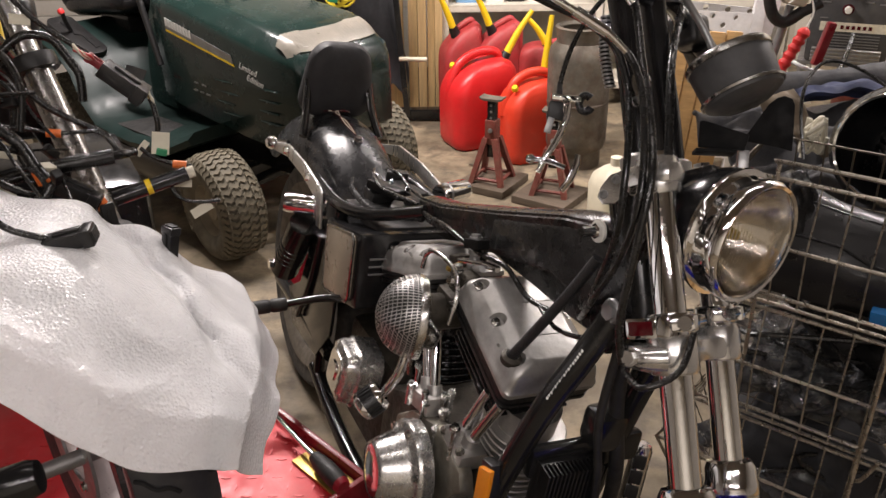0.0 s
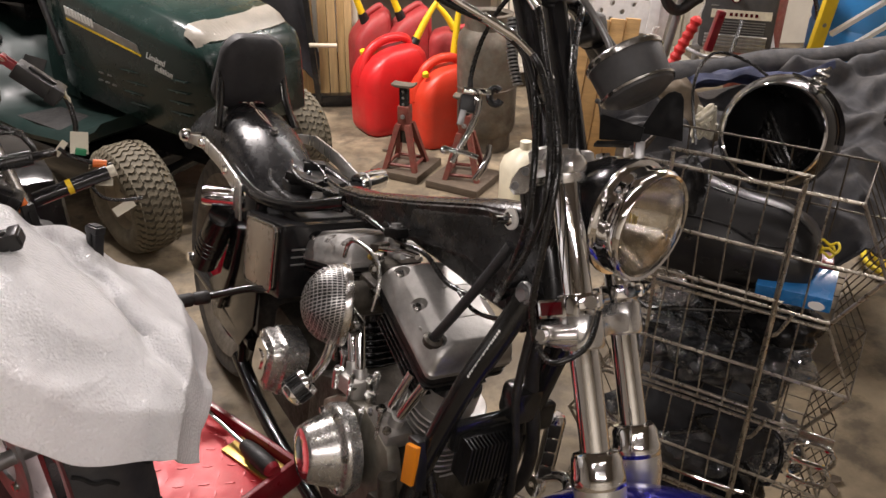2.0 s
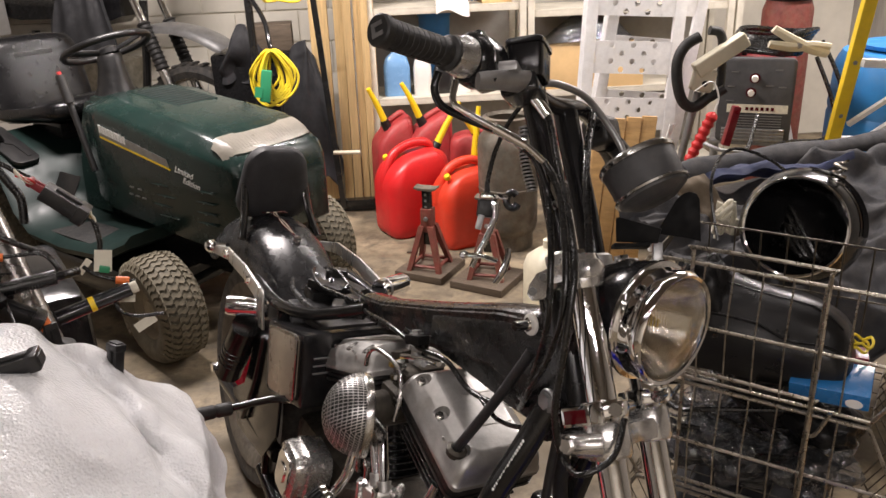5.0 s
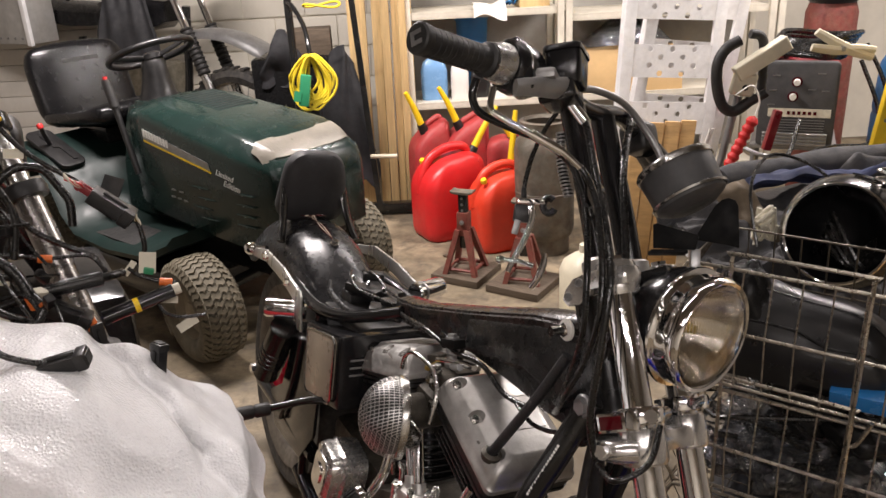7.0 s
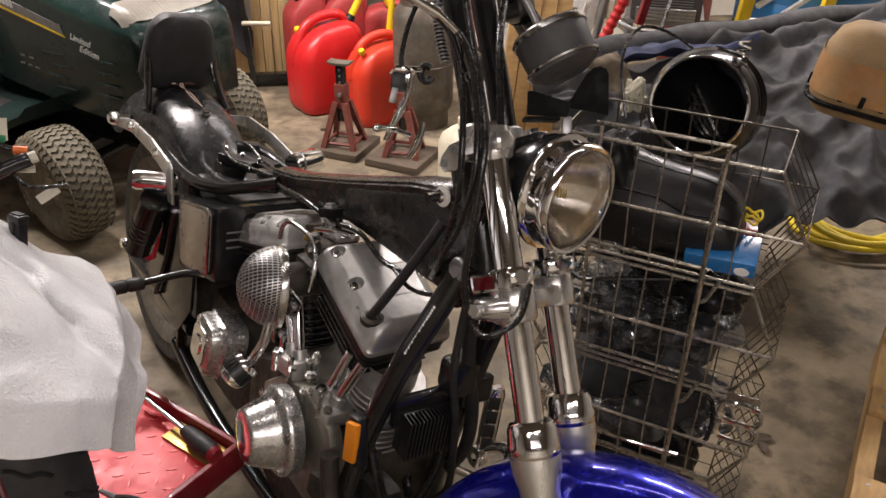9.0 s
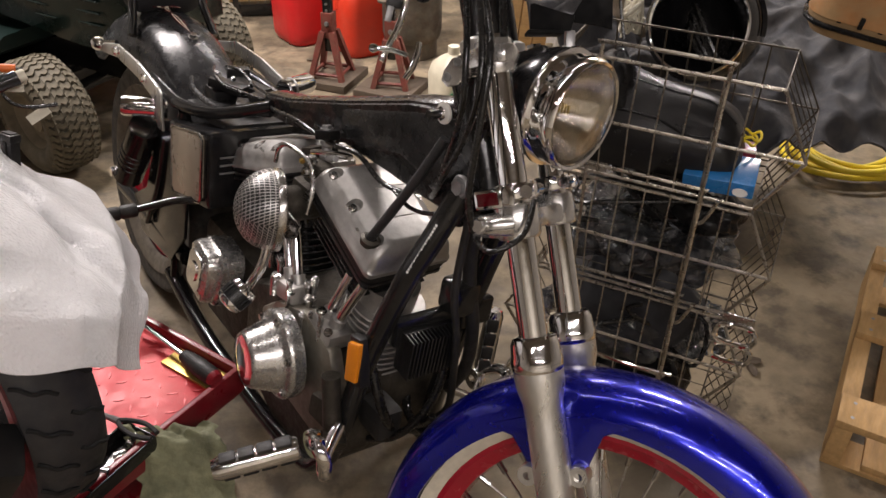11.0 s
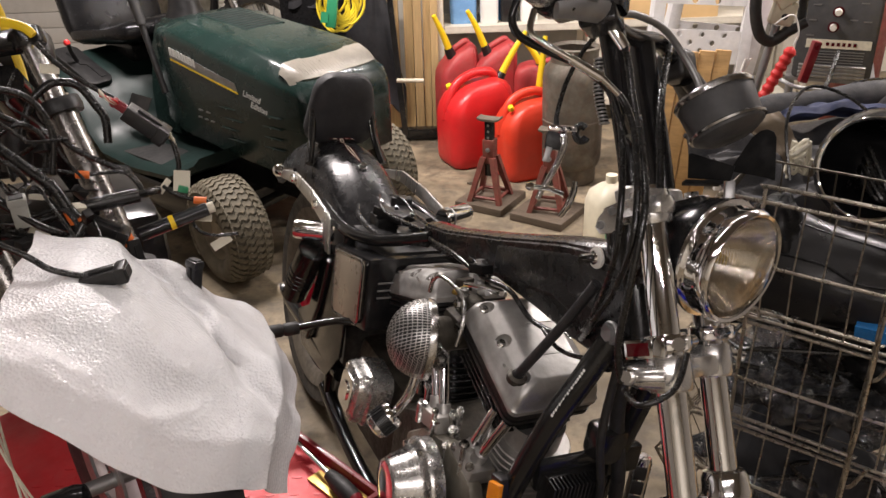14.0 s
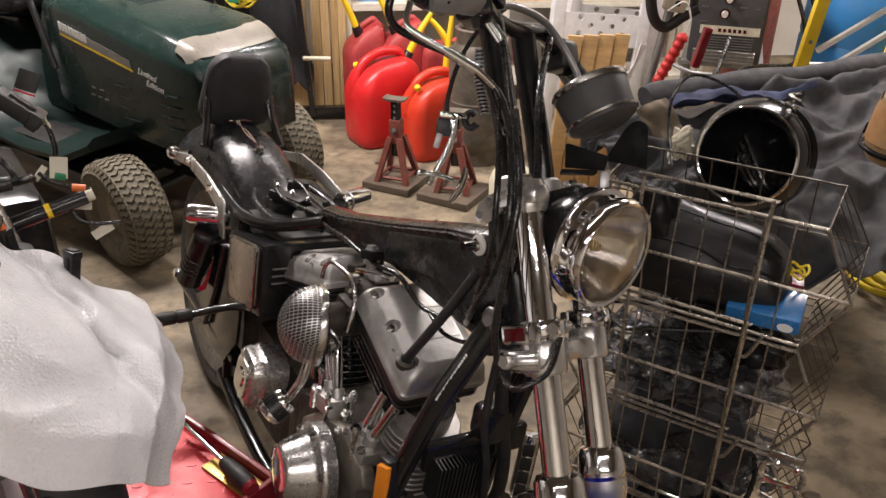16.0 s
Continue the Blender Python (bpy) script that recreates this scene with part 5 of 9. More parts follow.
    for side in (-1, 1):
        bm = BM()
        prism(bm, [(-1.05, 0.36), (-0.96, 0.42), (-0.88, 0.62), (-0.78, 0.66), (-0.7, 0.62), (-0.72, 0.4), (-0.8, 0.3), (-1.0, 0.28)], -0.004, 0.004, Matrix(((1, 0, 0, 0), (0, 0, 1, side * 0.138), (0, 1, 0, 0), (0, 0, 0, 1))), 0.002)
        P("frame_cover", bm, BLACK_DUSTY, "black plate over the rear frame")
        P("frame_brace", tube(BM(), [(-0.83, side * 0.145, 0.6), (-0.86, side * 0.148, 0.48), (-0.93, side * 0.15, 0.34)], 0.007, n=10), BLACK_DUSTY)
    # foot controls
    P("rear_peg_arm", tube(BM(), [(-0.64, -0.125, 0.53), (-0.652, -0.18, 0.537), (-0.665, -0.235, 0.525), (-0.672, -0.26, 0.518)], 0.0115, n=12, squash=0.7), BLACK_DUSTY)
    P("rear_peg", lathe(BM(), [(0.0, 0.0), (0.012, 0.0), (0.0145, 0.004), (0.0145, 0.03), (0.012, 0.034), (0.0145, 0.038), (0.0145, 0.07), (0.01, 0.078), (0.0, 0.078)], axis_matrix((-0.672, -0.26, 0.518), (-0.08, -1, -0.12)), 18), RUBBER, "black folding foot peg")
    for side in (-1, 1):
        m = axis_matrix((0.0, -0.235, 0.425), (-0.36, -1, -0.28)) if side < 0 else axis_matrix((-0.06, 0.2, 0.388), (-0.12, 0.1, 1))
        shift = Vector((0, 0, 0)) if side < 0 else Vector((-0.065, -0.035, -0.05))
        pg = part("highway_peg", lathe(BM(), [(0.0, 0.0), (0.017, 0.0), (0.019, 0.005), (0.019, 0.125), (0.015, 0.135), (0.0, 0.136)], m, 22), CHROME, root, "chrome highway peg with rubber pads")
        me = mesh_of("pad", box(BM(), (0.0, 0.016, 0), (0.022, 0.012, 0.026), 0.004), RUBBER)
        for k in range(4):
            for ang in (0, 180):
                part("pad", me, None, pg, "", m @ pose(0, 0, 0.022 + 0.029 * k, 0, 0, ang))
        bm = BM()
        lathe(bm, [(0.008, -0.008), (0.022, -0.008), (0.024, 0.0), (0.022, 0.008), (0.008, 0.008)], axis_matrix(Vector((0.01, side * 0.215, 0.433)) + shift, (0, side, 0)), 20, closed=True)
        tube(bm, [Vector(q) + shift for q in ((0.0, side * 0.22, 0.44), (0.05, side * 0.24, 0.475), (0.075, side * 0.235, 0.455), (0.06, side * 0.22, 0.405), (0.02, side * 0.2, 0.4), (-0.02, side * 0.15, 0.42))], 0.011, n=12, squash=0.6)
        P("peg_bracket", bm, CHROME, "chrome peg bracket", pg)
    bm = BM()
    for d in (0.0, 0.03):
        tube(bm, [(0.06 + d, -0.02, 0.45), (0.02 + d, -0.01, 0.4), (-0.05, 0.02, 0.36), (-0.1, 0.05, 0.38)], 0.008, n=10)
    P("brake_hose", bm, CABLE)
    bm = BM()
    box(bm, (-0.03, -0.06, 0.4), (0.07, 0.05, 0.06), 0.012)
    P("oil_cooler_mount", bm, RUBBER)
    for k, (pts, r) in enumerate((([(-0.02, -0.1, 0.52), (0.005, -0.09, 0.46), (0.0, -0.06, 0.4), (-0.03, -0.02, 0.35)], 0.009), ([(0.02, 0.02, 0.55), (0.035, 0.0, 0.48), (0.03, -0.03, 0.42), (0.0, -0.05, 0.37), (-0.05, -0.06, 0.33)], 0.0075))):
        P("oil_hose", tube(BM(), pts, r, n=10), CABLE)
    for pts, r in (([(0.04, 0.0, 0.86), (0.03, 0.02, 0.72), (0.035, 0.05, 0.6), (0.02, 0.07, 0.5), (-0.02, 0.08, 0.42)], 0.0115), ([(0.05, -0.02, 0.84), (0.05, -0.02, 0.7), (0.055, 0.0, 0.6), (0.04, 0.03, 0.45), (0.0, 0.05, 0.38)], 0.0065)):
        P("corrugated_hose", tube(BM(), pts, r, n=14), RUBBER)
    bm = BM()
    box(bm, (0.005, 0.01, 0.605), (0.018, 0.2, 0.05), 0.005)
    box(bm, (0.02, 0.02, 0.66), (0.05, 0.05, 0.06), 0.012)
    P("cross_bracket", bm, BLACK_DUSTY, "black bracket between the down tubes")
    P("side_stand", tube(BM(), [(-0.35, 0.15, 0.2), (-0.3, 0.2, 0.1), (-0.24, 0.25, 0.052)], 0.011, n=10), BLACK_DUSTY)
    return root


build_motorcycle()


# ---- lawn tractor ----
def turf_tyre(parent, x, y, r, w, name="front_wheel", turn=0.0):
    """A balloon turf tyre with rows of zigzag tread blocks that wrap over its shoulders."""
    at_hub = pose(x, y, r, 0, 0, turn)
    ax = at_hub @ pose(0, 0, 0, 90, 0, 0)
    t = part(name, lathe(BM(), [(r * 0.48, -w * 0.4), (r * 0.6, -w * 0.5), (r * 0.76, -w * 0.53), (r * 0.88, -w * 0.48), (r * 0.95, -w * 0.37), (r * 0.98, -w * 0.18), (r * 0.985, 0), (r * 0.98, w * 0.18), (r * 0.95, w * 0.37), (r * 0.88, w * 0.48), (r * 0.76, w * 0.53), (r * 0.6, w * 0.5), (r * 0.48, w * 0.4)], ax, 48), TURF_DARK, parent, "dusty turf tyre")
    part("hub", lathe(BM(), [(0.0, -w * 0.3), (r * 0.2, -w * 0.3), (r * 0.24, -w * 0.2), (r * 0.4, -w * 0.22), (r * 0.48, -w * 0.4), (r * 0.52, -w * 0.4), (r * 0.52, w * 0.4), (0.0, w * 0.3)], ax @ pose(0, 0, 0, 180, 0, 0), 28), HUB, t, "dusty tan wheel hub")
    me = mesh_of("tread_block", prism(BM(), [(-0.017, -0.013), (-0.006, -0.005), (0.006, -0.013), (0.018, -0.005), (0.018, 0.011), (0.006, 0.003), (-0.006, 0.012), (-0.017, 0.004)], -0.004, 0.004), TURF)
    count = int(2 * math.pi * r / 0.029)
    for row, (off, rad, lean) in enumerate(((-0.475, 0.895, -58), (-0.33, 0.968, -22), (-0.11, 0.988, -4), (0.11, 0.988, 4), (0.33, 0.968, 22), (0.475, 0.895, 58))):
        for k in range(count):
            a = 2 * math.pi * (k + 0.5 * (row % 2)) / count
            if math.cos(a) > -0.75:
                part("tread_block", me, None, t, "", at_hub @ Matrix.Rotation(a, 4, "Y") @ pose(0, off * w, r * rad, -lean, 0, 0) @ pose(0, 0, 0, 0, 0, 90))
    return t


def build_tractor():
    root = thing("lawn_tractor", "dark green lawn tractor with black seat and dusty tyres", "lawn tractor", pose(-0.596, 3.149, 0, 0, 0, -40))

    def P(name, bm, material, label="", parent=root, sharp=38):
        return part(name, bm, material, parent, label, sharp=sharp)
    secs = []
    for x, w, wt, zt, zs, zb in ((-0.56, 0.21, 0.13, 0.862, 0.835, 0.52), (-0.525, 0.232, 0.15, 0.886, 0.858, 0.5), (-0.42, 0.244, 0.158, 0.89, 0.862, 0.47), (-0.2, 0.248, 0.17, 0.868, 0.828, 0.45), (0.0, 0.248, 0.183, 0.845, 0.79, 0.43), (0.14, 0.246, 0.193, 0.826, 0.766, 0.42), (0.2, 0.24, 0.192, 0.808, 0.752, 0.42), (0.29, 0.224, 0.18, 0.757, 0.735, 0.43), (0.325, 0.207, 0.165, 0.728, 0.7, 0.44), (0.335, 0.195, 0.155, 0.66, 0.64, 0.45)):
        half = [(-w, zb), (-w * 1.015, (zb + zs) / 2), (-w - 0.001, zs - 0.018), (-w + 0.004, zs), (-w + 0.02, zs + 0.01), (-wt - 0.012, zt - 0.006), (-wt + 0.002, zt), (-wt + 0.02, zt + 0.003), (-wt * 0.3, zt + 0.008)]
        full = half + [(-y, z) for y, z in half[::-1]]
        secs.append([Vector((x, y, z)) for y, z in full])
    bm = loft(BM(), secs)
    hood = P("hood", bm, GREEN, "glossy dark green hood", sharp=50)
    # clouded headlight band
    def band(u, v):
        y = -0.214 + 0.428 * v
        e = abs(2 * v - 1) ** 6
        x0, z0 = 0.296 - 0.035 * e, 0.759 + 0.012 * e - 0.9 * max(0.0, abs(y) - 0.178)
        x1, z1 = 0.193 + 0.012 * e, 0.811 - 1.5 * max(0.0, abs(y) - 0.192)
        return Vector((x0 + (x1 - x0) * u + 0.006 * math.sin(math.pi * u), y, z0 + (z1 - z0) * u + 0.006 * math.sin(math.pi * u) + 0.005))
    P("headlight_lens", sheet(BM(), band, 8, 30, 0.006), LENS_DULL, "clouded clear headlight lens", hood)
    for k in range(24):
        v = 0.1 + 0.034 * k
        part("lens_rib", tube(BM(), [band(u, v) + Vector((0.001, 0, 0.0035)) for u in (0.12, 0.35, 0.6, 0.85)], 0.0005, n=5, per=2), LENS_DULL, hood)
    me = mesh_of("hood_vent", box(BM(), (0, 0, 0), (0.008, 0.17, 0.008), 0.003), BLACK_PLASTIC)
    for k in range(10):
        part("hood_vent", me, None, hood, "", pose(-0.42 + 0.028 * k, 0.03, 0.897 - 0.0029 * k))
    part("vent_bed", box(BM(), (0, 0, 0), (0.29, 0.19, 0.006), 0.002), GREEN_DULL, hood, "", pose(-0.295, 0.03, 0.883, 0, 6, 0))
    me = mesh_of("side_louvre", lathe(BM(), [(0.0, -0.065), (0.0035, -0.05), (0.006, 0.0), (0.0035, 0.05), (0.0, 0.065)], pose(0, 0, 0, 0, 90, 0), 12), GREEN)
    for k in range(4):
        part("side_louvre", me, None, hood, "", pose(-0.08 + 0.03 * (k % 2), -0.251, 0.62 - 0.04 * k))
        part("side_louvre", me, None, hood, "", pose(0.17, -0.247, 0.63 - 0.04 * k))
    bm = BM()
    prism(bm, [(-0.2, -0.018), (0.21, -0.014), (0.2, 0.014), (-0.2, 0.022)], 0, 0.002, Matrix(((1, 0, 0, -0.21), (0, 0, -1, -0.2515), (-0.185, 1, 0, 0.75), (0, 0, 0, 1))))
    strip = P("label_strip", bm, STEEL, "silver side label with yellow line", hood)
    bm = BM()
    prism(bm, [(-0.2, -0.026), (0.215, -0.022), (0.21, -0.016), (-0.2, -0.019)], 0, 0.003, Matrix(((1, 0, 0, -0.21), (0, 0, -1, -0.2515), (-0.185, 1, 0, 0.75), (0, 0, 0, 1))))
    P("yellow_line", bm, YELLOW, "", strip)
    me = mesh_of("label_bar", box(BM(), (0, 0, 0), (0.013, 0.002, 0.03)), WHITE_PAINT)
    for k in range(9):
        part("label_bar", me, None, strip, "", pose(-0.4 + 0.0185 * k, -0.2545, 0.796 - 0.0034 * k))
    text_part("Limited", 0.033, WHITE_PAINT, hood, pose(0.08, -0.2525, 0.69, 90, 10, 0), name="lettering", shear=0.3, label="white script lettering")
    text_part("Edition", 0.033, WHITE_PAINT, hood, pose(0.115, -0.2525, 0.654, 90, 10, 0), name="lettering", shear=0.3)
    me = mesh_of("small_mark", box(BM(), (0, 0, 0), (0.026, 0.002, 0.006)), STEEL)
    for x, z in ((-0.26, 0.585), (-0.21, 0.583), (-0.27, 0.555), (-0.23, 0.553), (-0.19, 0.55)):
        part("small_mark", me, None, hood, "", pose(x, -0.252, z))
    # front grille
    bm = BM()
    box(bm, (0.3, 0, 0.55), (0.03, 0.34, 0.2), 0.01)
    P("grille", bm, BLACK_PLASTIC, "", hood)
    # chassis, front axle
    bm = BM()
    box(bm, (-0.25, 0, 0.36), (1.0, 0.34, 0.16), 0.02)
    P("chassis", bm, BLACK_DUSTY, "dark chassis under the hood")
    P("front_axle", tube(BM(), [(0.0, -0.36, 0.19), (0.0, -0.2, 0.24), (0.0, 0.2, 0.24), (0.0, 0.36, 0.19)], 0.022, n=12), BLACK_DUSTY)
    turf_tyre(root, 0.03, -0.4, 0.205, 0.16, "front_wheel", -9)
    turf_tyre(root, 0.03, 0.4, 0.205, 0.16, "front_wheel", -9)
    for side in (-1, 1):
        w = turf_tyre(root, -1.12, side * 0.38, 0.25, 0.22, "rear_wheel")
    # footboards and fender deck
    bm = BM()
    sec = []
    for x, z, y0 in ((-0.12, 0.44, 0.4), (-0.2, 0.4, 0.46), (-0.45, 0.385, 0.47), (-0.68, 0.4, 0.47), (-0.76, 0.47, 0.47), (-0.82, 0.585, 0.465), (-0.92, 0.65, 0.46), (-1.1, 0.7, 0.46), (-1.35, 0.64, 0.45), (-1.45, 0.5, 0.43)):
        sec.append([Vector((x, -y0, z - 0.035)), Vector((x, -y0 - 0.012, z - 0.01)), Vector((x, -y0 + 0.02, z + 0.012)), Vector((x, 0, z + 0.02)), Vector((x, y0 - 0.02, z + 0.012)), Vector((x, y0 + 0.012, z - 0.01)), Vector((x, y0, z - 0.035)), Vector((x, 0, z - 0.04))])
    loft(bm, sec)
    deck = P("fender_deck", bm, GREEN_DULL, "dark green fender deck and footboards")
    bm = BM()
    box(bm, (-0.45, -0.36, 0.4), (0.4, 0.16, 0.012), 0.004)
    P("foot_mat", bm, RUBBER, "", deck)
    bm = BM()
    loft(bm, [[Vector((x, y, z)) for x, y in ((-0.5 - d, -w), (-0.5 - d, w), (-0.72 + d * 0.3, w), (-0.72 + d * 0.3, -w))] for z, w, d in ((0.4, 0.2, 0.0), (0.6, 0.19, 0.0), (0.8, 0.15, 0.03), (0.87, 0.12, 0.06))])
    bmesh.ops.bevel(bm, geom=bm.edges[:], offset=0.02, segments=2, affect="EDGES")
    P("dash_tower", bm, GREEN, "")
    P("steering_column", lathe(BM(), [(0.09, 0.86), (0.07, 0.9), (0.055, 0.97), (0.05, 1.02), (0.04, 1.035), (0.0, 1.04)], pose(-0.65, 0, 0), 24), BLACK_PLASTIC)
    sm = pose(-0.66, 0, 1.055, 0, -22, 0)
    sw = part("steering_wheel", tube(BM(), [(0.175 * math.cos(a), 0.175 * math.sin(a), 0) for a in (2 * math.pi * k / 24 for k in range(24))], 0.0135, n=12, per=2, closed=True), BLACK_PLASTIC, root, "black steering wheel", sm)
    for a in (0, 120, 240):
        part("wheel_spoke", tube(BM(), [(0.02, 0, -0.02), (0.1, 0, -0.012), (0.172, 0, 0)], 0.014, n=10, squash=0.5), BLACK_PLASTIC, sw, "", pose(0, 0, 0, 0, 0, a + 30))
    part("wheel_hub", lathe(BM(), [(0.045, -0.03), (0.045, -0.01), (0.03, 0.0), (0.0, 0.0)], None, 20), BLACK_PLASTIC, sw)
    # seat
    def cushion(m, length, width, thick, dish, nose):
        """A moulded seat shell: x along its length, bolsters at its sides and its front end."""
        rings = []
        for k in range(25):
            t = k / 24
            x = length * (t - 0.5)
            end = (1 - abs(2 * t - 1) ** 5) ** 0.4
            w = width / 2 * (0.45 + 0.55 * end)
            ring = []
            for q in range(40):
                a = 2 * math.pi * q / 40
                cy, cz = math.cos(a), math.sin(a)
                y = w * (abs(cy) ** 0.55) * (1 if cy > 0 else -1)
                z = thick / 2 * (abs(cz) ** 0.6) * (1 if cz > 0 else -1) * (0.35 + 0.65 * end)
                if cz > 0:
                    side = min(1.0, abs(y) / (width / 2))
                    front = min(1.0, max(0.0, (t - 0.35) / 0.5)) if nose else min(1.0, max(0.0, (t - 0.5) / 0.42))
                    inner = (1 - side ** 4) * (1 - front ** 3)
                    z -= dish * inner * end
                ring.append(m @ Vector((x, y, z)))
            rings.append(ring)
        return loft(BM(), rings)
    seat = P("seat", cushion(pose(-1.04, 0, 0.785, 0, -6, 0), 0.58, 0.49, 0.11, 0.05, True), SEAT_VINYL, "black vinyl tractor seat", sharp=60)
    P("seat_back", cushion(pose(-1.285, 0, 0.885, 0, -104, 0), 0.39, 0.48, 0.11, 0.08, False), SEAT_VINYL, "", seat, sharp=60)
    me = mesh_of("embossed_mark", box(BM(), (0, 0, 0), (0.004, 0.018, 0.02), 0.001), BLACK_PLASTIC)
    for k in range(9):
        part("embossed_mark", me, None, seat, "", pose(-1.258, -0.08 + 0.02 * k, 1.0, 0, -14, 0))
    bm = BM()
    box(bm, (-1.02, 0, 0.7), (0.24, 0.28, 0.08), 0.02)
    P("seat_base", bm, BLACK_DUSTY, "", seat)
    # shift quadrant and levers
    bm = BM()
    prism(bm, round_rect(0.29, 0.115, 0.035), 0, 0.02, pose(-0.96, -0.35, 0.675, 0, 24, 5), 0.005)
    q = P("shift_plate", bm, BLACK_PLASTIC, "black slotted shift plate")
    bm = BM()
    prism(bm, [(-0.07, -0.008), (0.0, -0.008), (0.01, 0.008), (0.08, 0.008), (0.08, 0.02), (0.0, 0.02), (-0.01, 0.006), (-0.07, 0.006)], 0.0, 0.024, pose(-0.96, -0.35, 0.675, 0, 24, 5) @ Matrix.Diagonal((1.4, 1.4, 1, 1)))
    P("shift_slot", bm, BLACK_PLASTIC, "", q)
    P("shift_lever", tube(BM(), [(-0.98, -0.35, 0.69), (-0.95, -0.385, 0.75), (-0.93, -0.4, 0.79)], 0.009, n=10), BLACK_PLASTIC)
    P("shift_knob", lathe(BM(), [(0.0, 0.0), (0.011, 0.002), (0.014, 0.011), (0.011, 0.022), (0.0, 0.026)], axis_matrix((-0.93, -0.4, 0.785), (-0.4, -0.15, 0.9)), 16), RED_GRIP, "red knob")
    P("lift_lever", tube(BM(), [(-0.48, -0.26, 0.62), (-0.54, -0.255, 0.78), (-0.6, -0.25, 0.95)], 0.013, n=10), BLACK_PLASTIC)
    P("lever_grip", tube(BM(), [(-0.575, -0.252, 0.88), (-0.612, -0.25, 0.985)], 0.019, n=14, per=1), RUBBER)
    P("lever_button", cyl(BM(), (-0.612, -0.25, 0.985), (-0.616, -0.25, 0.998), 0.009, n=12), RED_GRIP)
    bm = BM()
    box(bm, (-0.62, -0.31, 0.56), (0.15, 0.004, 0.08), 0.001, (-32, 0, 0))
    dec = P("warning_decal", bm, BLACK_PLASTIC, "black warning decal with red edge", deck)
    me = mesh_of("decal_line", box(BM(), (0, 0, 0), (0.11, 0.002, 0.006)), TAG)
    for k in range(4):
        part("decal_line", me, None, dec, "", pose(-0.62, -0.322 + 0.008 * k, 0.538 + 0.014 * k, -32, 0, 0))
    bm = BM()
    box(bm, (-0.62, -0.335, 0.518), (0.15, 0.004, 0.008), 0, (-32, 0, 0))
    P("decal_edge", bm, RED_DARK, "", dec)
    bm = BM()
    box(bm, (-0.45, -0.02, 0.24), (0.7, 0.8, 0.14), 0.05)
    P("mower_deck", bm, BLACK_DUSTY, "black cutting deck")
    return root


build_tractor()


# ---- fuel cans ----
def gas_can(name, label, m, w, d, h, material, spout=None, vent=None, slope=0.08, boxy=False):
    """A moulded fuel can; its top rises towards the spout end by the slope."""
    root = thing(name, label, "fuel can", m, "fuel cans")
    steps = ((0.0, 0.86, 0), (0.008, 0.93, 0), (0.03, 0.985, 0), (0.06, 1.0, 0), (h * 0.55, 1.0, 0), (h * 0.68, 0.985, 0), (h * 0.78, 0.94, 0.004), (h * 0.87, 0.85, 0.012), (h * 0.94, 0.7, 0.02), (h * 0.985, 0.48, 0.026), (h, 0.24, 0.03))
    if boxy:
        steps = ((0.0, 0.9, 0), (0.008, 0.96, 0), (0.03, 1.0, 0), (h * 0.45, 1.0, 0), (h * 0.8, 0.985, 0), (h * 0.86, 0.96, 0.002), (h * 0.91, 0.88, 0.008), (h * 0.97, 0.64, 0.02), (h * 0.99, 0.5, 0.024), (h, 0.3, 0.026))
    secs = []
    for z, q, dx in steps:
        lift = min(1.0, max(0.0, (z / h - 0.5) / 0.3))
        secs.append([Vector((x * q + dx, y * (q * 0.55 + 0.45) if z > h * 0.6 else y * q, z + lift * slope * x * q / w)) for x, y in round_rect(w, d, min(w, d) * (0.2 if boxy else 0.26), 7)])
    body = part("body", loft(BM(), secs), material, root)
    part("mould_seam", tube(BM(), [sec[len(sec) * 3 // 4 + 1] + Vector((0, -0.0005, 0)) for sec in secs[1:-1]], 0.0022, n=6, per=1), material, body)
    if boxy:
        grip = [(-w * 0.2, 0, h * 0.9), (-w * 0.1, 0, h * 0.97), (w * 0.1, 0, h * 1.03), (w * 0.3, 0, h * 1.06), (w * 0.38, 0, h * 0.94)]
    else:
        grip = [(-w * 0.46, 0, h * 0.58), (-w * 0.43, 0, h * 0.76), (-w * 0.3, 0, h * 0.97), (-w * 0.1, 0, h * 1.07), (w * 0.12, 0, h * 1.09), (w * 0.28, 0, h * 1.05), (w * 0.34, 0, h * 0.93)]
    part("handle", tube(BM(), grip, 0.014 if boxy else 0.019, n=12, squash=1.2), material, root)
    if spout:
        a, b = Vector(spout[0]), Vector(spout[1])
        part("spout_collar", cyl(BM(), a - (b - a) * 0.14, a + (b - a) * 0.1, 0.028, 0.022, 18), BLACK_PLASTIC, root)
        mid = a.lerp(b, 0.5) + Vector((0, 0, 0.012))
        part("spout", tube(BM(), [a, mid, b], lambda t: 0.02 - 0.009 * t, n=14), YELLOW, root, "yellow pouring spout")
    if vent:
        part("vent_cap", lathe(BM(), [(0.0, 0.0), (0.015, 0.0), (0.017, 0.012), (0.013, 0.022), (0.0, 0.024)], axis_matrix(vent, (-0.4, -0.3, 1)), 16), YELLOW, root, "yellow vent cap")
    return root


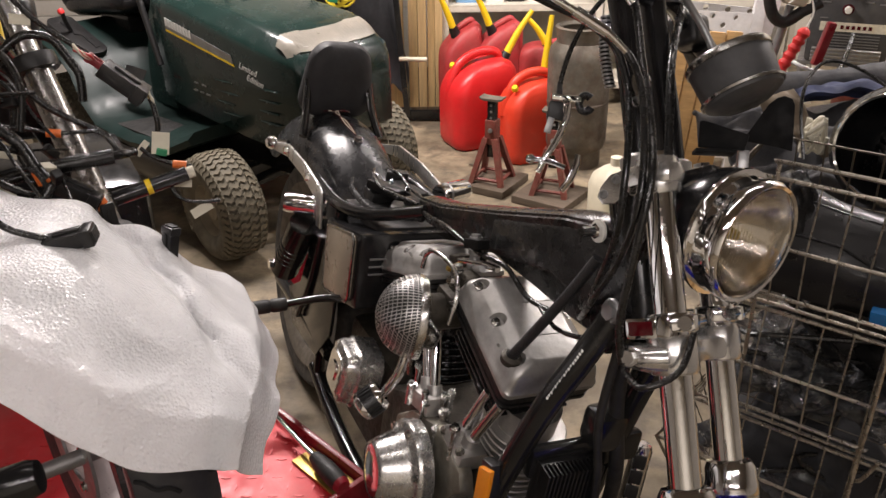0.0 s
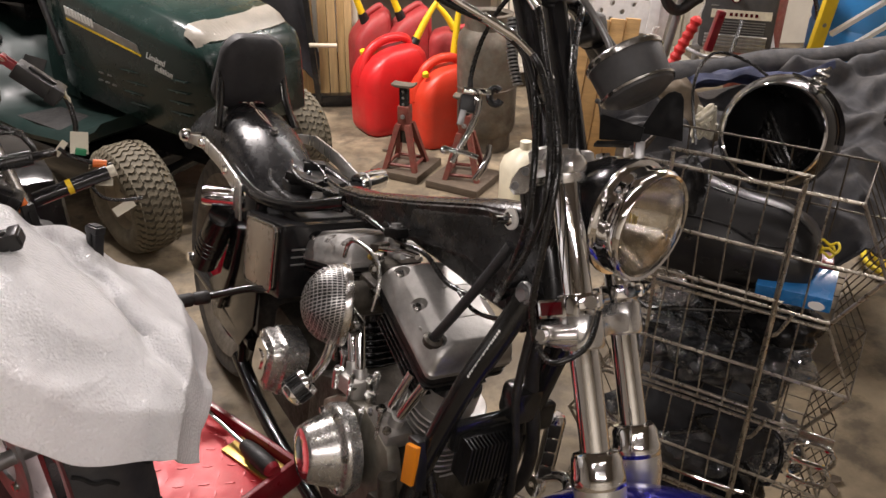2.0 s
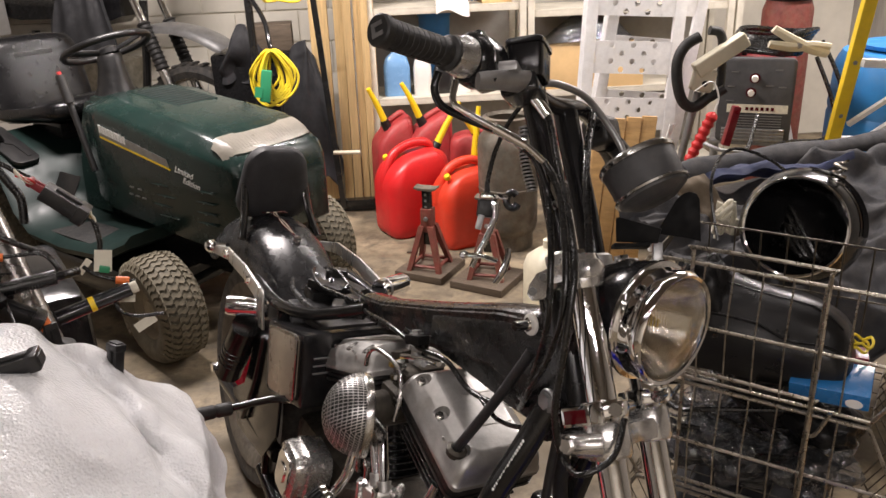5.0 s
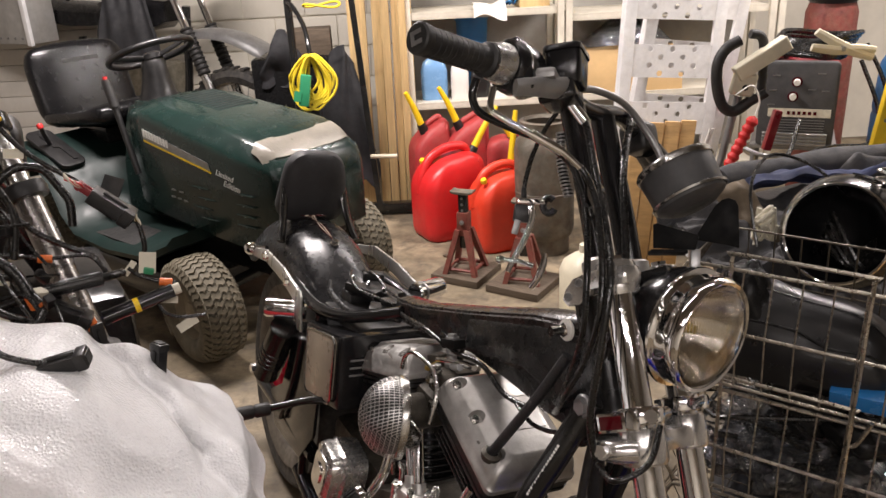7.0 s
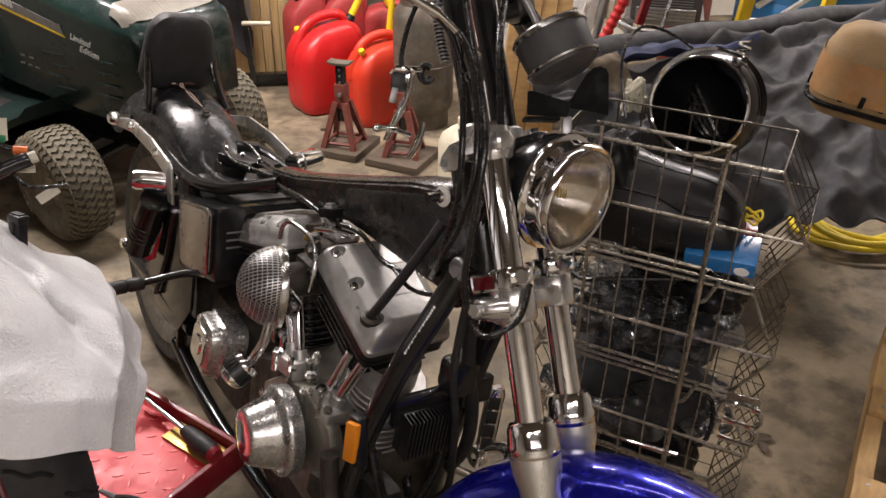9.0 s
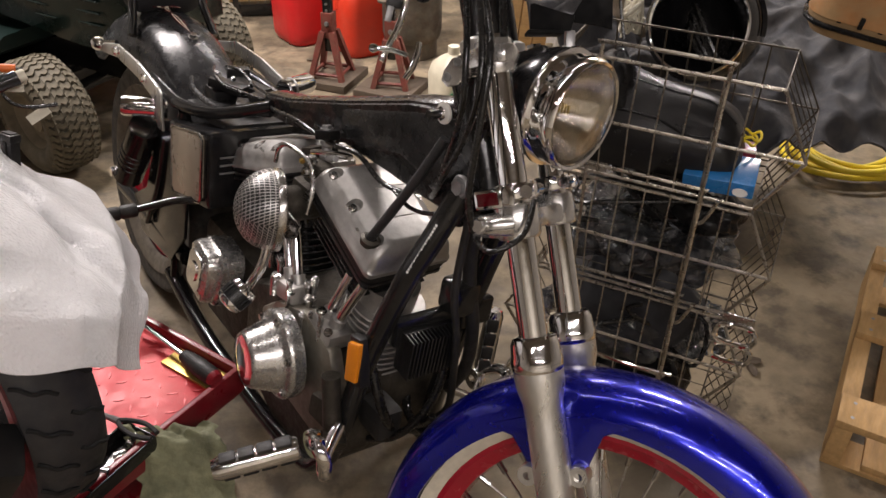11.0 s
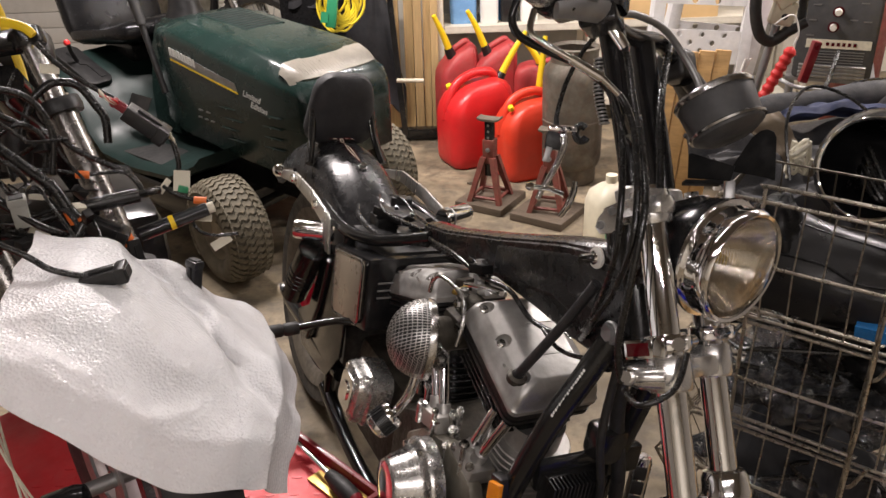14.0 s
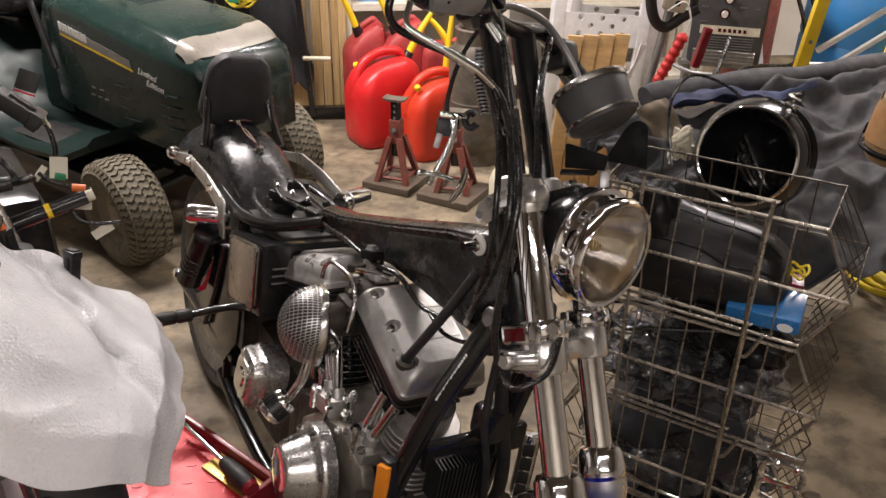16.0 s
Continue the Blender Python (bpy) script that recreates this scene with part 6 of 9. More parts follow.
gas_can("gas_can", "bright red plastic fuel can with yellow spout", pose(0.14, 4.05, 0, 0, 0, 26), 0.36, 0.26, 0.42, RED_CAN, ((0.145, 0, 0.415), (0.285, -0.02, 0.63)), (-0.125, 0.03, 0.39), 0.04)
gas_can("gas_can", "orange-red plastic fuel can with yellow spout", pose(0.38, 3.83, 0, 0, 0, 20), 0.29, 0.23, 0.38, RED_ORANGE, ((0.09, 0.05, 0.385), (0.13, 0.07, 0.65)), (-0.1, -0.05, 0.352), 0.03)
gas_can("gas_can", "faded dusty red fuel can with yellow spout", pose(0.05, 4.42, 0, 0, 0, 15), 0.21, 0.2, 0.5, RED_CAN_OLD, ((-0.04, -0.03, 0.49), (-0.13, -0.06, 0.69)), None, 0.12, True)
gas_can("gas_can", "faded dusty red fuel can with orange spout", pose(0.245, 4.4, 0, 0, 0, 10), 0.25, 0.2, 0.51, RED_CAN_OLD, ((-0.04, -0.03, 0.5), (-0.14, -0.05, 0.71)), None, 0.13, True)
gas_can("gas_can", "faded dusty red fuel can with yellow spout", pose(0.48, 4.3, 0, 0, 0, -8), 0.24, 0.19, 0.42, RED_CAN_OLD, ((0.02, -0.02, 0.43), (-0.08, -0.05, 0.57)), None, -0.08, True)


# ---- jack stands on boards ----
def jack_stand(m, lift):
    root = thing("jack_stand", "rusty red steel jack stand on a board", "jack stand", m, "jack stands")
    for k in range(4):
        a = radians(45 + 90 * k)
        c, s = math.cos(a), math.sin(a)
        bm = loft(BM(), [[Vector((c * r + x, s * r + y, z)) for x, y in ((-w, -w), (w, -w), (w, w), (-w, w))] for r, z, w in ((0.1, 0.0, 0.011), (0.03, 0.2, 0.013))])
        part("leg", bm, RUST_RED, root)
    for k in range(4):
        a, b = radians(45 + 90 * k), radians(135 + 90 * k)
        part("brace", tube(BM(), [(0.088 * math.cos(a), 0.088 * math.sin(a), 0.02), (0.088 * math.cos(b), 0.088 * math.sin(b), 0.02)], 0.008, n=6, per=1), RUST_RED, root)
    bm = BM()
    box(bm, (0, 0, 0.225), (0.052, 0.052, 0.11), 0.004)
    col = part("collar", bm, RUST_RED, root)
    part("pawl", bolt(BM(), (-0.0, -0.026, 0.235), (0, -1, 0), 0.008, 0.01), STEEL, col)
    bm = BM()
    box(bm, (0, 0, 0.2 + lift / 2), (0.036, 0.036, lift + 0.18), 0.003)
    post = part("ratchet_post", bm, BLACK_DUSTY, root, "dark ratchet post with holes")
    me = mesh_of("post_hole", cyl(BM(), (0, 0, 0), (0, -0.001, 0), 0.006, n=12), STEEL)
    for k in range(3):
        part("post_hole", me, None, post, "", pose(0, -0.0185, 0.27 + lift - 0.028 * k))
    bm = BM()
    prism(bm, [(-0.052, 0.01), (-0.05, 0.0), (-0.03, -0.006), (0.03, -0.006), (0.05, 0.0), (0.052, 0.01), (0.035, 0.006), (-0.035, 0.006)], -0.028, 0.028, Matrix(((1, 0, 0, 0), (0, 0, 1, 0), (0, 1, 0, 0.295 + lift), (0, 0, 0, 1))), 0.002)
    part("saddle", bm, RUST, root, "rusty flat saddle plate")
    return root


for cx, cy, w, d, turn in ((0.19, 3.47, 0.235, 0.25, -31), (0.435, 3.31, 0.25, 0.25, -34)):
    bm = BM()
    box(bm, (0, 0, 0.0175), (w, d, 0.035), 0.004)
    solo("support_board", bm, BOARD, "square of dirty weathered wood under a jack stand", "board", pose(cx, cy, 0, 0, 0, turn), "support boards")
jack_stand(pose(0.187, 3.455, 0.035, 0, 0, -25), 0.075)
jack_stand(pose(0.44, 3.32, 0.035, 0, 0, -20), 0.06)

# rusty tank, white jug, wheel ramp scrap
root = thing("steel_tank", "dull grey-brown steel tank with a rusty top", "tank", pose(0.59, 3.75, 0))
part("tank_body", lathe(BM(), [(0.0, 0.06), (0.1, 0.06), (0.135, 0.09), (0.142, 0.12), (0.142, 0.5), (0.135, 0.545), (0.11, 0.575), (0.0, 0.59)], None, 40), RUST, root)
part("foot_ring", lathe(BM(), [(0.115, 0.0), (0.12, 0.0), (0.12, 0.08), (0.115, 0.08)], None, 32, closed=True), RUST, root)
part("top_rim", lathe(BM(), [(0.095, 0.57), (0.108, 0.57), (0.11, 0.62), (0.116, 0.64), (0.1, 0.645), (0.09, 0.63)], None, 36), RUST, root, "rusty top rim")
part("seam", lathe(BM(), [(0.142, 0.30), (0.145, 0.303), (0.145, 0.309), (0.142, 0.312)], None, 40), RUST, root)
root = thing("plastic_jug", "white plastic jug with a green label", "jug", pose(0.63, 2.95, 0, 0, 0, 20))
part("jug_body", loft(BM(), [[Vector((x * q, y * q, z)) for x, y in round_rect(0.17, 0.17, 0.05, 5)] for z, q in ((0, 0.92), (0.015, 1.0), (0.22, 1.0), (0.26, 0.85), (0.29, 0.45), (0.3, 0.24))]), CREAM, root)
part("cap", cyl(BM(), (0, 0, 0.3), (0, 0, 0.33), 0.022, n=18), CREAM, root)
part("label", box(BM(), (-0.03, -0.087, 0.14), (0.07, 0.003, 0.08)), GREEN_PLUG, root)
bm = BM()
prism(bm, [(-0.09, -0.2), (0.12, -0.24), (0.16, 0.12), (-0.05, 0.18)], 0, 0.04, None, 0.006)
solo("foam_board", bm, CREAM, "offcut of dirty white board lying on the floor", "board", pose(0.56, 2.78, 0, 0, 0, 15))

# clutch lever hanging on its cable behind the frame
root = thing("clutch_lever", "chrome clutch lever and perch hanging from its cable", "lever", pose(0.23, 1.507, 1.0, -21.7, 0, -0.6))
bm = BM()
box(bm, (0.004, 0, 0.004), (0.052, 0.02, 0.011), 0.003, (0, 7, 0))
box(bm, (0.004, -0.004, -0.012), (0.014, 0.018, 0.024), 0.004)
part("perch", bm, MIRROR, root, "chrome lever perch")
bm = BM()
box(bm, (-0.012, 0.004, -0.018), (0.032, 0.022, 0.034), 0.005, (0, 10, 0))
part("switch", bm, BLACK_PLASTIC, root)
ring = [(0.038 + 0.011 * math.cos(radians(a)), 0.0, -0.006 + 0.014 * math.sin(radians(a))) for a in range(40, 331, 29)]
part("clamp_half", tube(BM(), ring, 0.0065, n=12, per=3, squash=1.3), BLACK, root, "glossy black bar clamp")
part("lever", tube(BM(), [(0.006, -0.012, -0.012), (0.002, -0.014, -0.035), (-0.014, -0.016, -0.07), (-0.033, -0.018, -0.1), (-0.047, -0.02, -0.125)], lambda t: 0.0082 - 0.0022 * t, n=12, squash=0.7), MIRROR, root)
part("adjuster_tab", box(BM(), (-0.026, -0.008, -0.043), (0.012, 0.004, 0.028), 0.0015, (0, 18, 0)), STEEL, root)
part("pivot_rod", tube(BM(), [(-0.055, -0.026, -0.102), (-0.028, -0.026, -0.106), (0.0, -0.024, -0.117)], 0.0048, n=10), MIRROR, root)
part("rod_ball", lathe(BM(), [(0.0, -0.009), (0.006, -0.007), (0.0085, 0.0), (0.006, 0.007), (0.0, 0.009)], axis_matrix((-0.06, -0.026, -0.1015), (1, 0, -0.12)), 16), MIRROR, root)
part("lever_blade", tube(BM(), [(0.024, -0.014, -0.095), (0.02, -0.018, -0.115), (0.008, -0.02, -0.14), (-0.006, -0.018, -0.158)], lambda t: 0.0095 - 0.003 * abs(2 * t - 1), n=12, squash=0.55), MIRROR, root)
part("cable_boot", tube(BM(), [(-0.008, 0, 0.006), (-0.007, 0, 0.03)], lambda t: 0.0065 - 0.002 * t, n=10, per=1), RUBBER, root)
part("cable", tube(BM(), [(-0.008, 0, 0.01), (-0.004, 0.0, 0.04), (0.012, -0.01, 0.09), (0.036, -0.03, 0.135), (0.062, -0.06, 0.165), (0.09, -0.1, 0.18)], 0.0045, n=10), CABLE, root)


# ---- lumber, pole, shelves ----
rnd = random.Random(7)
for k, (x, w, d, top, y, lean) in enumerate(((-0.315, 0.1, 0.04, 2.2, 4.62, 0.3), (-0.215, 0.05, 0.045, 2.25, 4.6, 0.8), (-0.16, 0.045, 0.05, 2.1, 4.57, 0.4), (-0.115, 0.04, 0.06, 2.2, 4.6, 0.9), (-0.07, 0.04, 0.05, 2.15, 4.56, 0.5), (-0.03, 0.035, 0.05, 2.2, 4.6, 0.2))):
    bm = BM()
    box(bm, (0, 0, top / 2), (w, d, top), 0.003)
    solo("lumber", bm, PINE, "rough pine lumber standing against the shelves", "lumber", pose(x, y, 0, -1.5, lean, 0), "lumber")
bm = tube(BM(), [(-0.325, 4.36, 1.6), (-0.305, 4.36, 1.17), (-0.24, 4.36, 0.03)], 0.021, n=4, per=1)
hoist = thing("steel_stand", "black square steel pole on a floor bar with a cream arm", "stand", Matrix())
part("pole", bm, BLACK_DUSTY, hoist)
bm = BM()
box(bm, (-0.17, 4.4, 0.035), (0.36, 0.06, 0.06), 0.004)
part("floor_bar", bm, BLACK_DUSTY, hoist)
bm = BM()
cyl(bm, (-0.26, 4.2, 0.39), (-0.12, 4.2, 0.385), 0.011, n=10)
part("arm", bm, CREAM, hoist)

shelf = thing("shelf_unit", "cream steel shelf unit with clutter on its shelves", "shelf", pose(0, 4.6, 0))
for x in (-0.03, 0.805, 0.85, 1.97, 2.02):
    bm = BM()
    for y in (0, 0.4):
        box(bm, (x, y, 0.95), (0.036, 0.03, 1.9), 0.003)
        for k in range(14):
            cyl(bm, (x, y - 0.0155, 0.1 + 0.125 * k), (x, y - 0.0165, 0.1 + 0.125 * k), 0.006, n=8)
    part("upright", bm, SHELF, shelf)
for x0, x1, zs in ((-0.012, 0.787, (0.12, 0.555, 1.045, 1.5)), (0.868, 1.952, (0.12, 0.56, 1.0, 1.5))):
    for z in zs:
        bm = BM()
        box(bm, ((x0 + x1) / 2, 0.2, z + 0.016), (x1 - x0, 0.4, 0.006))
        box(bm, ((x0 + x1) / 2, 0.003, z), (x1 - x0, 0.004, 0.036), 0.001)
        board = part("shelf_board", bm, SHELF, shelf)
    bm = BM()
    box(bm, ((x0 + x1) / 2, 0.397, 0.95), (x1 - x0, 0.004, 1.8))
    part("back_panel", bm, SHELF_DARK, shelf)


def jug(name, label, m, w, d, h, material, cap):
    root = thing(name, label, "bottle", m)
    part("bottle", loft(BM(), [[Vector((x * q, y * q, z)) for x, y in round_rect(w, d, min(w, d) * 0.25, 4)] for z, q in ((0, 0.95), (0.01, 1.0), (h * 0.6, 1.0), (h * 0.78, 0.8), (h * 0.9, 0.3), (h * 0.93, 0.22))]), material, root)
    part("cap", cyl(BM(), (0, 0, h * 0.92), (0, 0, h), w * 0.13, n=16), cap, root)
    return root


jug("fluid_jug", "blue washer fluid jug on the steel shelf", pose(0.1, 4.72, 0.574), 0.15, 0.1, 0.27, mk("blue_fluid", (0.16, 0.32, 0.55), 0.25, 0, var=0.1, bump=0.02), WHITE_PLASTIC)
jug("fluid_jug", "white ribbed plastic bottle on the steel shelf", pose(0.245, 4.7, 0.574), 0.1, 0.1, 0.25, WHITE_PLASTIC, STEEL)
jug("fluid_jug", "dark oil bottle on the steel shelf", pose(0.36, 4.72, 0.574), 0.1, 0.08, 0.2, BLACK_PLASTIC, RED_CAN)
jug("fluid_jug", "white plastic bottle on the steel shelf", pose(0.47, 4.72, 0.574), 0.1, 0.09, 0.14, WHITE_PLASTIC, RED_CAN)
bucket = thing("plastic_bucket", "dark blue plastic bucket on the steel shelf", "bucket", pose(0.33, 4.82, 0.574))
part("bucket_body", lathe(BM(), [(0.0, 0.0), (0.075, 0.0), (0.09, 0.42), (0.097, 0.42), (0.097, 0.44), (0.088, 0.44), (0.072, 0.02), (0.0, 0.02)], None, 28), BLUE_PLASTIC, bucket)
bm = BM()
box(bm, (0, 0, 0.03), (0.17, 0.2, 0.06), 0.004)
solo("wooden_box", bm, PLY, "small plain wooden box on the upper shelf", "box", pose(0.66, 4.75, 1.064, 0, 0, 6))
bm = sheet(BM(), lambda u, v: Vector((0.18 * (u - 0.5), 0.16 * (v - 0.5), 0.02 + 0.02 * math.sin(5 * u + 3 * v) + (-0.06 if v < 0.05 else 0))), 10, 10, 0.004)
solo("crumpled_paper", bm, WHITE_PLASTIC, "crumpled white paper on the upper shelf", "paper", pose(0.42, 4.66, 1.064))
for k in range(4):
    bm = tube(BM(), [(0.5 + 0.02 * k, 4.72 + 0.01 * k, 1.075), (0.53 + 0.02 * k, 4.66, 1.1 + 0.01 * k), (0.56, 4.7 - 0.02 * k, 1.08)], 0.006, n=8)
    solo("cord_scrap", bm, (BLUE_PLASTIC, CABLE)[k % 2], "loose end of cord on the upper shelf", "cord")
bm = BM()
box(bm, (0, 0, 0.12), (0.6, 0.3, 0.24), 0.006)
solo("cardboard_box", bm, CARD, "plain tan cardboard box on the lower shelf", "box", pose(1.2, 4.76, 0.579))
bm = sheet(BM(), lambda u, v: Vector((0.5 * (u - 0.5), 0.26 * (v - 0.5), 0.02 + (0.16 + 0.03 * noise.noise(Vector((u * 4, v * 4, 1)))) * math.sin(math.pi * u) * math.sin(math.pi * v))), 22, 16, 0.003)
solo("plastic_bag", bm, BAG, "clear plastic bag of parts on a carton", "bag", pose(1.2, 4.72, 0.82))
for k in range(5):
    bm = BM()
    box(bm, (0, 0, 0.03), (0.1, 0.05, 0.06), 0.01)
    solo("spare_part", bm, BLACK_PLASTIC, "black spare part lying in a plastic bag", "part", pose(1.05 + 0.075 * k, 4.72 + 0.02 * (k % 2), 0.842, 0, 8 * k, 30 * k), "spare parts")

# block wall pieces behind the lawn tractor
blocks = bpy.data.objects["wall_north"]
me = mesh_of("wall_block", box(BM(), (0, -0.006, 0), (0.39, 0.02, 0.19), 0.005), WALL_WHITE)
for row in range(9):
    for col in range(8):
        part("wall_block", me, None, blocks, "", pose(-2.3 + 0.4 * col + (0.2 if row % 2 else 0), 5.5, 0.5 + 0.2 * row))
# sectional door
door = tagged(new("door_1"), "grey sectional garage door with horizontal ribs", "garage door", "", "structure")
me = mesh_of("door_panel", box(BM(), (0, 0, 0), (1.5, 0.03, 0.098), 0.008), DOOR_PANEL)
for k in range(23):
    part("door_panel", me, None, door, "", pose(-2.5, 5.38, 0.05 + 0.1 * k))


# ---- ladders ----
def tread_plate(w, h):
    """A flat plate with two rows of round holes, in x and z."""
    bm = BM()
    cols = 7
    rows = 4
    for i in range(cols):
        for j in range(rows):
            x0, z0 = -w / 2 + w * i / cols, -h / 2 + h * j / rows
            x1, z1 = x0 + w / cols, z0 + h / rows
            hole = (i + j) % 2 == 0 and 0 < i < cols - 1 and j < rows
            if not hole:
                bm.faces.new([bm.verts.new((x, 0, z)) for x, z in ((x0, z0), (x1, z0), (x1, z1), (x0, z1))])
            else:
                cx, cz, r = (x0 + x1) / 2, (z0 + z1) / 2, min(w / cols, h / rows) * 0.36
                n = 16
                ring = [bm.verts.new((cx + r * math.cos(2 * math.pi * k / n + math.pi / 4), 0, cz + r * math.sin(2 * math.pi * k / n + math.pi / 4))) for k in range(n)]
                corner = [bm.verts.new((x, 0, z)) for x, z in ((x1, z1), (x0, z1), (x0, z0), (x1, z0))]
                for k in range(n):
                    a = ring[k]
                    b = ring[(k + 1) % n]
                    mid = 2 * math.pi * (k + 0.5) / n
                    c = corner[int(((mid + math.pi / 4) % (2 * math.pi)) // (math.pi / 2)) % 4]
                    bm.faces.new((a, b, c))
                for c in range(4):
                    bm.faces.new((corner[c], corner[(c + 1) % 4], ring[int((c * 90 + 45) / 360 * n) % n]))
    bmesh.ops.remove_doubles(bm, verts=bm.verts[:], dist=1e-5)
    bmesh.ops.recalc_face_normals(bm, faces=bm.faces[:])
    bmesh.ops.solidify(bm, geom=bm.faces[:], thickness=0.004)
    return bm


def plate_ladder(m, label):
    root = thing("step_ladder", label, "ladder", m, "aluminium ladders")
    for side in (-1, 1):
        bm = BM()
        box(bm, (side * 0.195, 0, 0.75), (0.05, 0.03, 1.5), 0.004)
        box(bm, (side * 0.217, 0.03, 0.75), (0.006, 0.06, 1.5), 0.002)
        part("rail", bm, WHITE_ALU, root)
    me = mesh_of("tread", tread_plate(0.34, 0.14), WHITE_ALU, 1)
    for k in range(6):
        part("tread", me, None, root, "", pose(0, -0.012, 0.17 + 0.245 * k))
    return root


plate_ladder(pose(1.06, 3.55, 0.0, -4, 4, 0), "white aluminium ladder with wide perforated treads")
plate_ladder(pose(1.13, 3.78, 0.0, 3, 7, 0), "white aluminium ladder with wide perforated treads, folded half")
for k in range(4):
    bm = BM()
    box(bm, (0, 0, 0.35), (0.062, 0.02, 0.7), 0.003)
    solo("wood_plank", bm, PALLET, "weathered wood plank leaning on the ladder", "plank", pose(0.86 + 0.068 * k, 3.3 + 0.004 * k, 0.0, -4, 6, 0), "leaning planks")
fl = thing("fibreglass_ladder", "yellow fibreglass step ladder with aluminium braces", "ladder", pose(1.66, 3.0, 0, 0, 7, 0))
for dx, dy in ((0, 0), (0.42, 0.1)):
    bm = BM()
    box(bm, (dx, dy, 0.85), (0.05, 0.028, 1.7), 0.004)
    box(bm, (dx + 0.022, dy + 0.03, 0.85), (0.006, 0.06, 1.7), 0.002)
    part("rail", bm, YELLOW_FIBRE, fl, "bright yellow rail")
for z in (0.35, 0.65, 0.95, 1.25):
    bm = BM()
    box(bm, (0.21, 0.05, z), (0.4, 0.08, 0.025), 0.004, (0, 0, 13))
    part("tread", bm, WHITE_ALU, fl)
for z0, z1 in ((0.6, 0.85), (0.72, 0.97)):
    bm = BM()
    tube(bm, [(0.04, -0.01, z0), (0.4, 0.06, z1)], 0.012, n=4, per=1)
    part("brace", bm, WHITE_ALU, fl)
for z in (0.55, 0.75, 0.95):
    part("rivet", bolt(BM(), (0.0, -0.014, z), (0, -1, 0), 0.006, 0.004), STEEL, fl)
bar = thing("plastic_barrel", "large blue plastic barrel", "barrel", pose(2.3, 3.45, 0))
part("barrel_body", lathe(BM(), [(0.0, 0.0), (0.26, 0.0), (0.29, 0.03), (0.3, 0.2), (0.305, 0.3), (0.298, 0.32), (0.305, 0.34), (0.305, 0.62), (0.298, 0.64), (0.305, 0.66), (0.295, 0.85), (0.27, 0.9), (0.0, 0.91)], None, 44), BLUE_PLASTIC, bar)
part("barrel_lid", lathe(BM(), [(0.0, 0.91), (0.2, 0.912), (0.21, 0.93), (0.0, 0.935)], None, 32), BLUE_PLASTIC, bar)

# ---- welder, cart and clutter ----
wel = thing("welder", "dark red arc welder with black control panel", "welder", pose(1.585, 3.36, 0, 0, 0, -24))
bm = BM()
box(bm, (0, 0.2, 0.74), (0.29, 0.4, 0.34), 0.012)
part("case", bm, RED_DARK, wel, "dark red steel case")
bm = BM()
loft(bm, [[Vector((x * q, h, 0.74 + z * q)) for x, z in round_rect(0.295, 0.35, 0.02, 4)] for h, q in ((0.02, 1.0), (-0.022, 1.0), (-0.026, 0.96))])
face = part("front_panel", bm, GAUGE, wel, "dusty black control panel")
for x, z in ((-0.01, 0.835), (-0.02, 0.775)):
    part("knob_ring", lathe(BM(), [(0.0, 0.0), (0.021, 0.0), (0.021, 0.002), (0.0, 0.002)], axis_matrix((x, -0.026, z), (0, -1, 0)), 24), RED_LENS, face)
    part("knob", lathe(BM(), [(0.0, 0.024), (0.012, 0.023), (0.014, 0.0)], axis_matrix((x, -0.028, z), (0, -1, 0)), 20), WHITE_PLASTIC, face)
bm = BM()
box(bm, (0.01, -0.028, 0.708), (0.24, 0.003, 0.035))
part("label_panel", bm, TAG, face)
me = mesh_of("label_mark", box(BM(), (0, 0, 0), (0.012, 0.002, 0.014)), RED_LENS)
for k in range(6):
    part("label_mark", me, None, face, "", pose(-0.03 + 0.02 * k, -0.0305, 0.708))
me = mesh_of("table_line", box(BM(), (0, 0, 0), (0.2, 0.002, 0.004)), STEEL)
for k in range(5):
    part("table_line", me, None, face, "", pose(0.01, -0.028, 0.678 - 0.011 * k))
me = mesh_of("vent_louvre", box(BM(), (0, 0, 0), (0.25, 0.012, 0.012), 0.003, (25, 0, 0)), STEEL)
for k in range(4):
    part("vent_louvre", me, None, face, "", pose(0, -0.028, 0.618 - 0.014 * k))
me = mesh_of("panel_mark", box(BM(), (0, 0, 0), (0.03, 0.002, 0.005)), STEEL)
for x, z in ((0.08, 0.87), (0.1, 0.8), (0.05, 0.805), (-0.1, 0.8), (-0.09, 0.86), (-0.1, 0.74)):
    part("panel_mark", me, None, face, "", pose(x, -0.028, z))
part("handle", tube(BM(), [(-0.06, 0.1, 0.91), (-0.06, 0.11, 0.97), (-0.06, 0.27, 0.97), (-0.06, 0.28, 0.91)], 0.011, n=10), BLACK_PLASTIC, wel)
part("side_mark", box(BM(), (0.147, 0.15, 0.76), (0.003, 0.09, 0.06)), STEEL, wel)
cart = thing("steel_cart", "dark steel cart carrying a welder", "cart", pose(1.585, 3.36, 0, 0, 0, -24))
for x in (-0.15, 0.15):
    for y in (0.0, 0.4):
        part("leg", cyl(BM(), (x, y, 0), (x, y, 0.57), 0.014, n=10), STEEL, cart)
for z in (0.15, 0.558):
    bm = BM()
    box(bm, (0, 0.2, z), (0.34, 0.44, 0.018), 0.003)
    part("tray", bm, STEEL, cart)
gas = thing("gas_cylinder", "rust-red gas cylinder with a black rounded cap", "cylinder", pose(2.05, 4.1, 0))
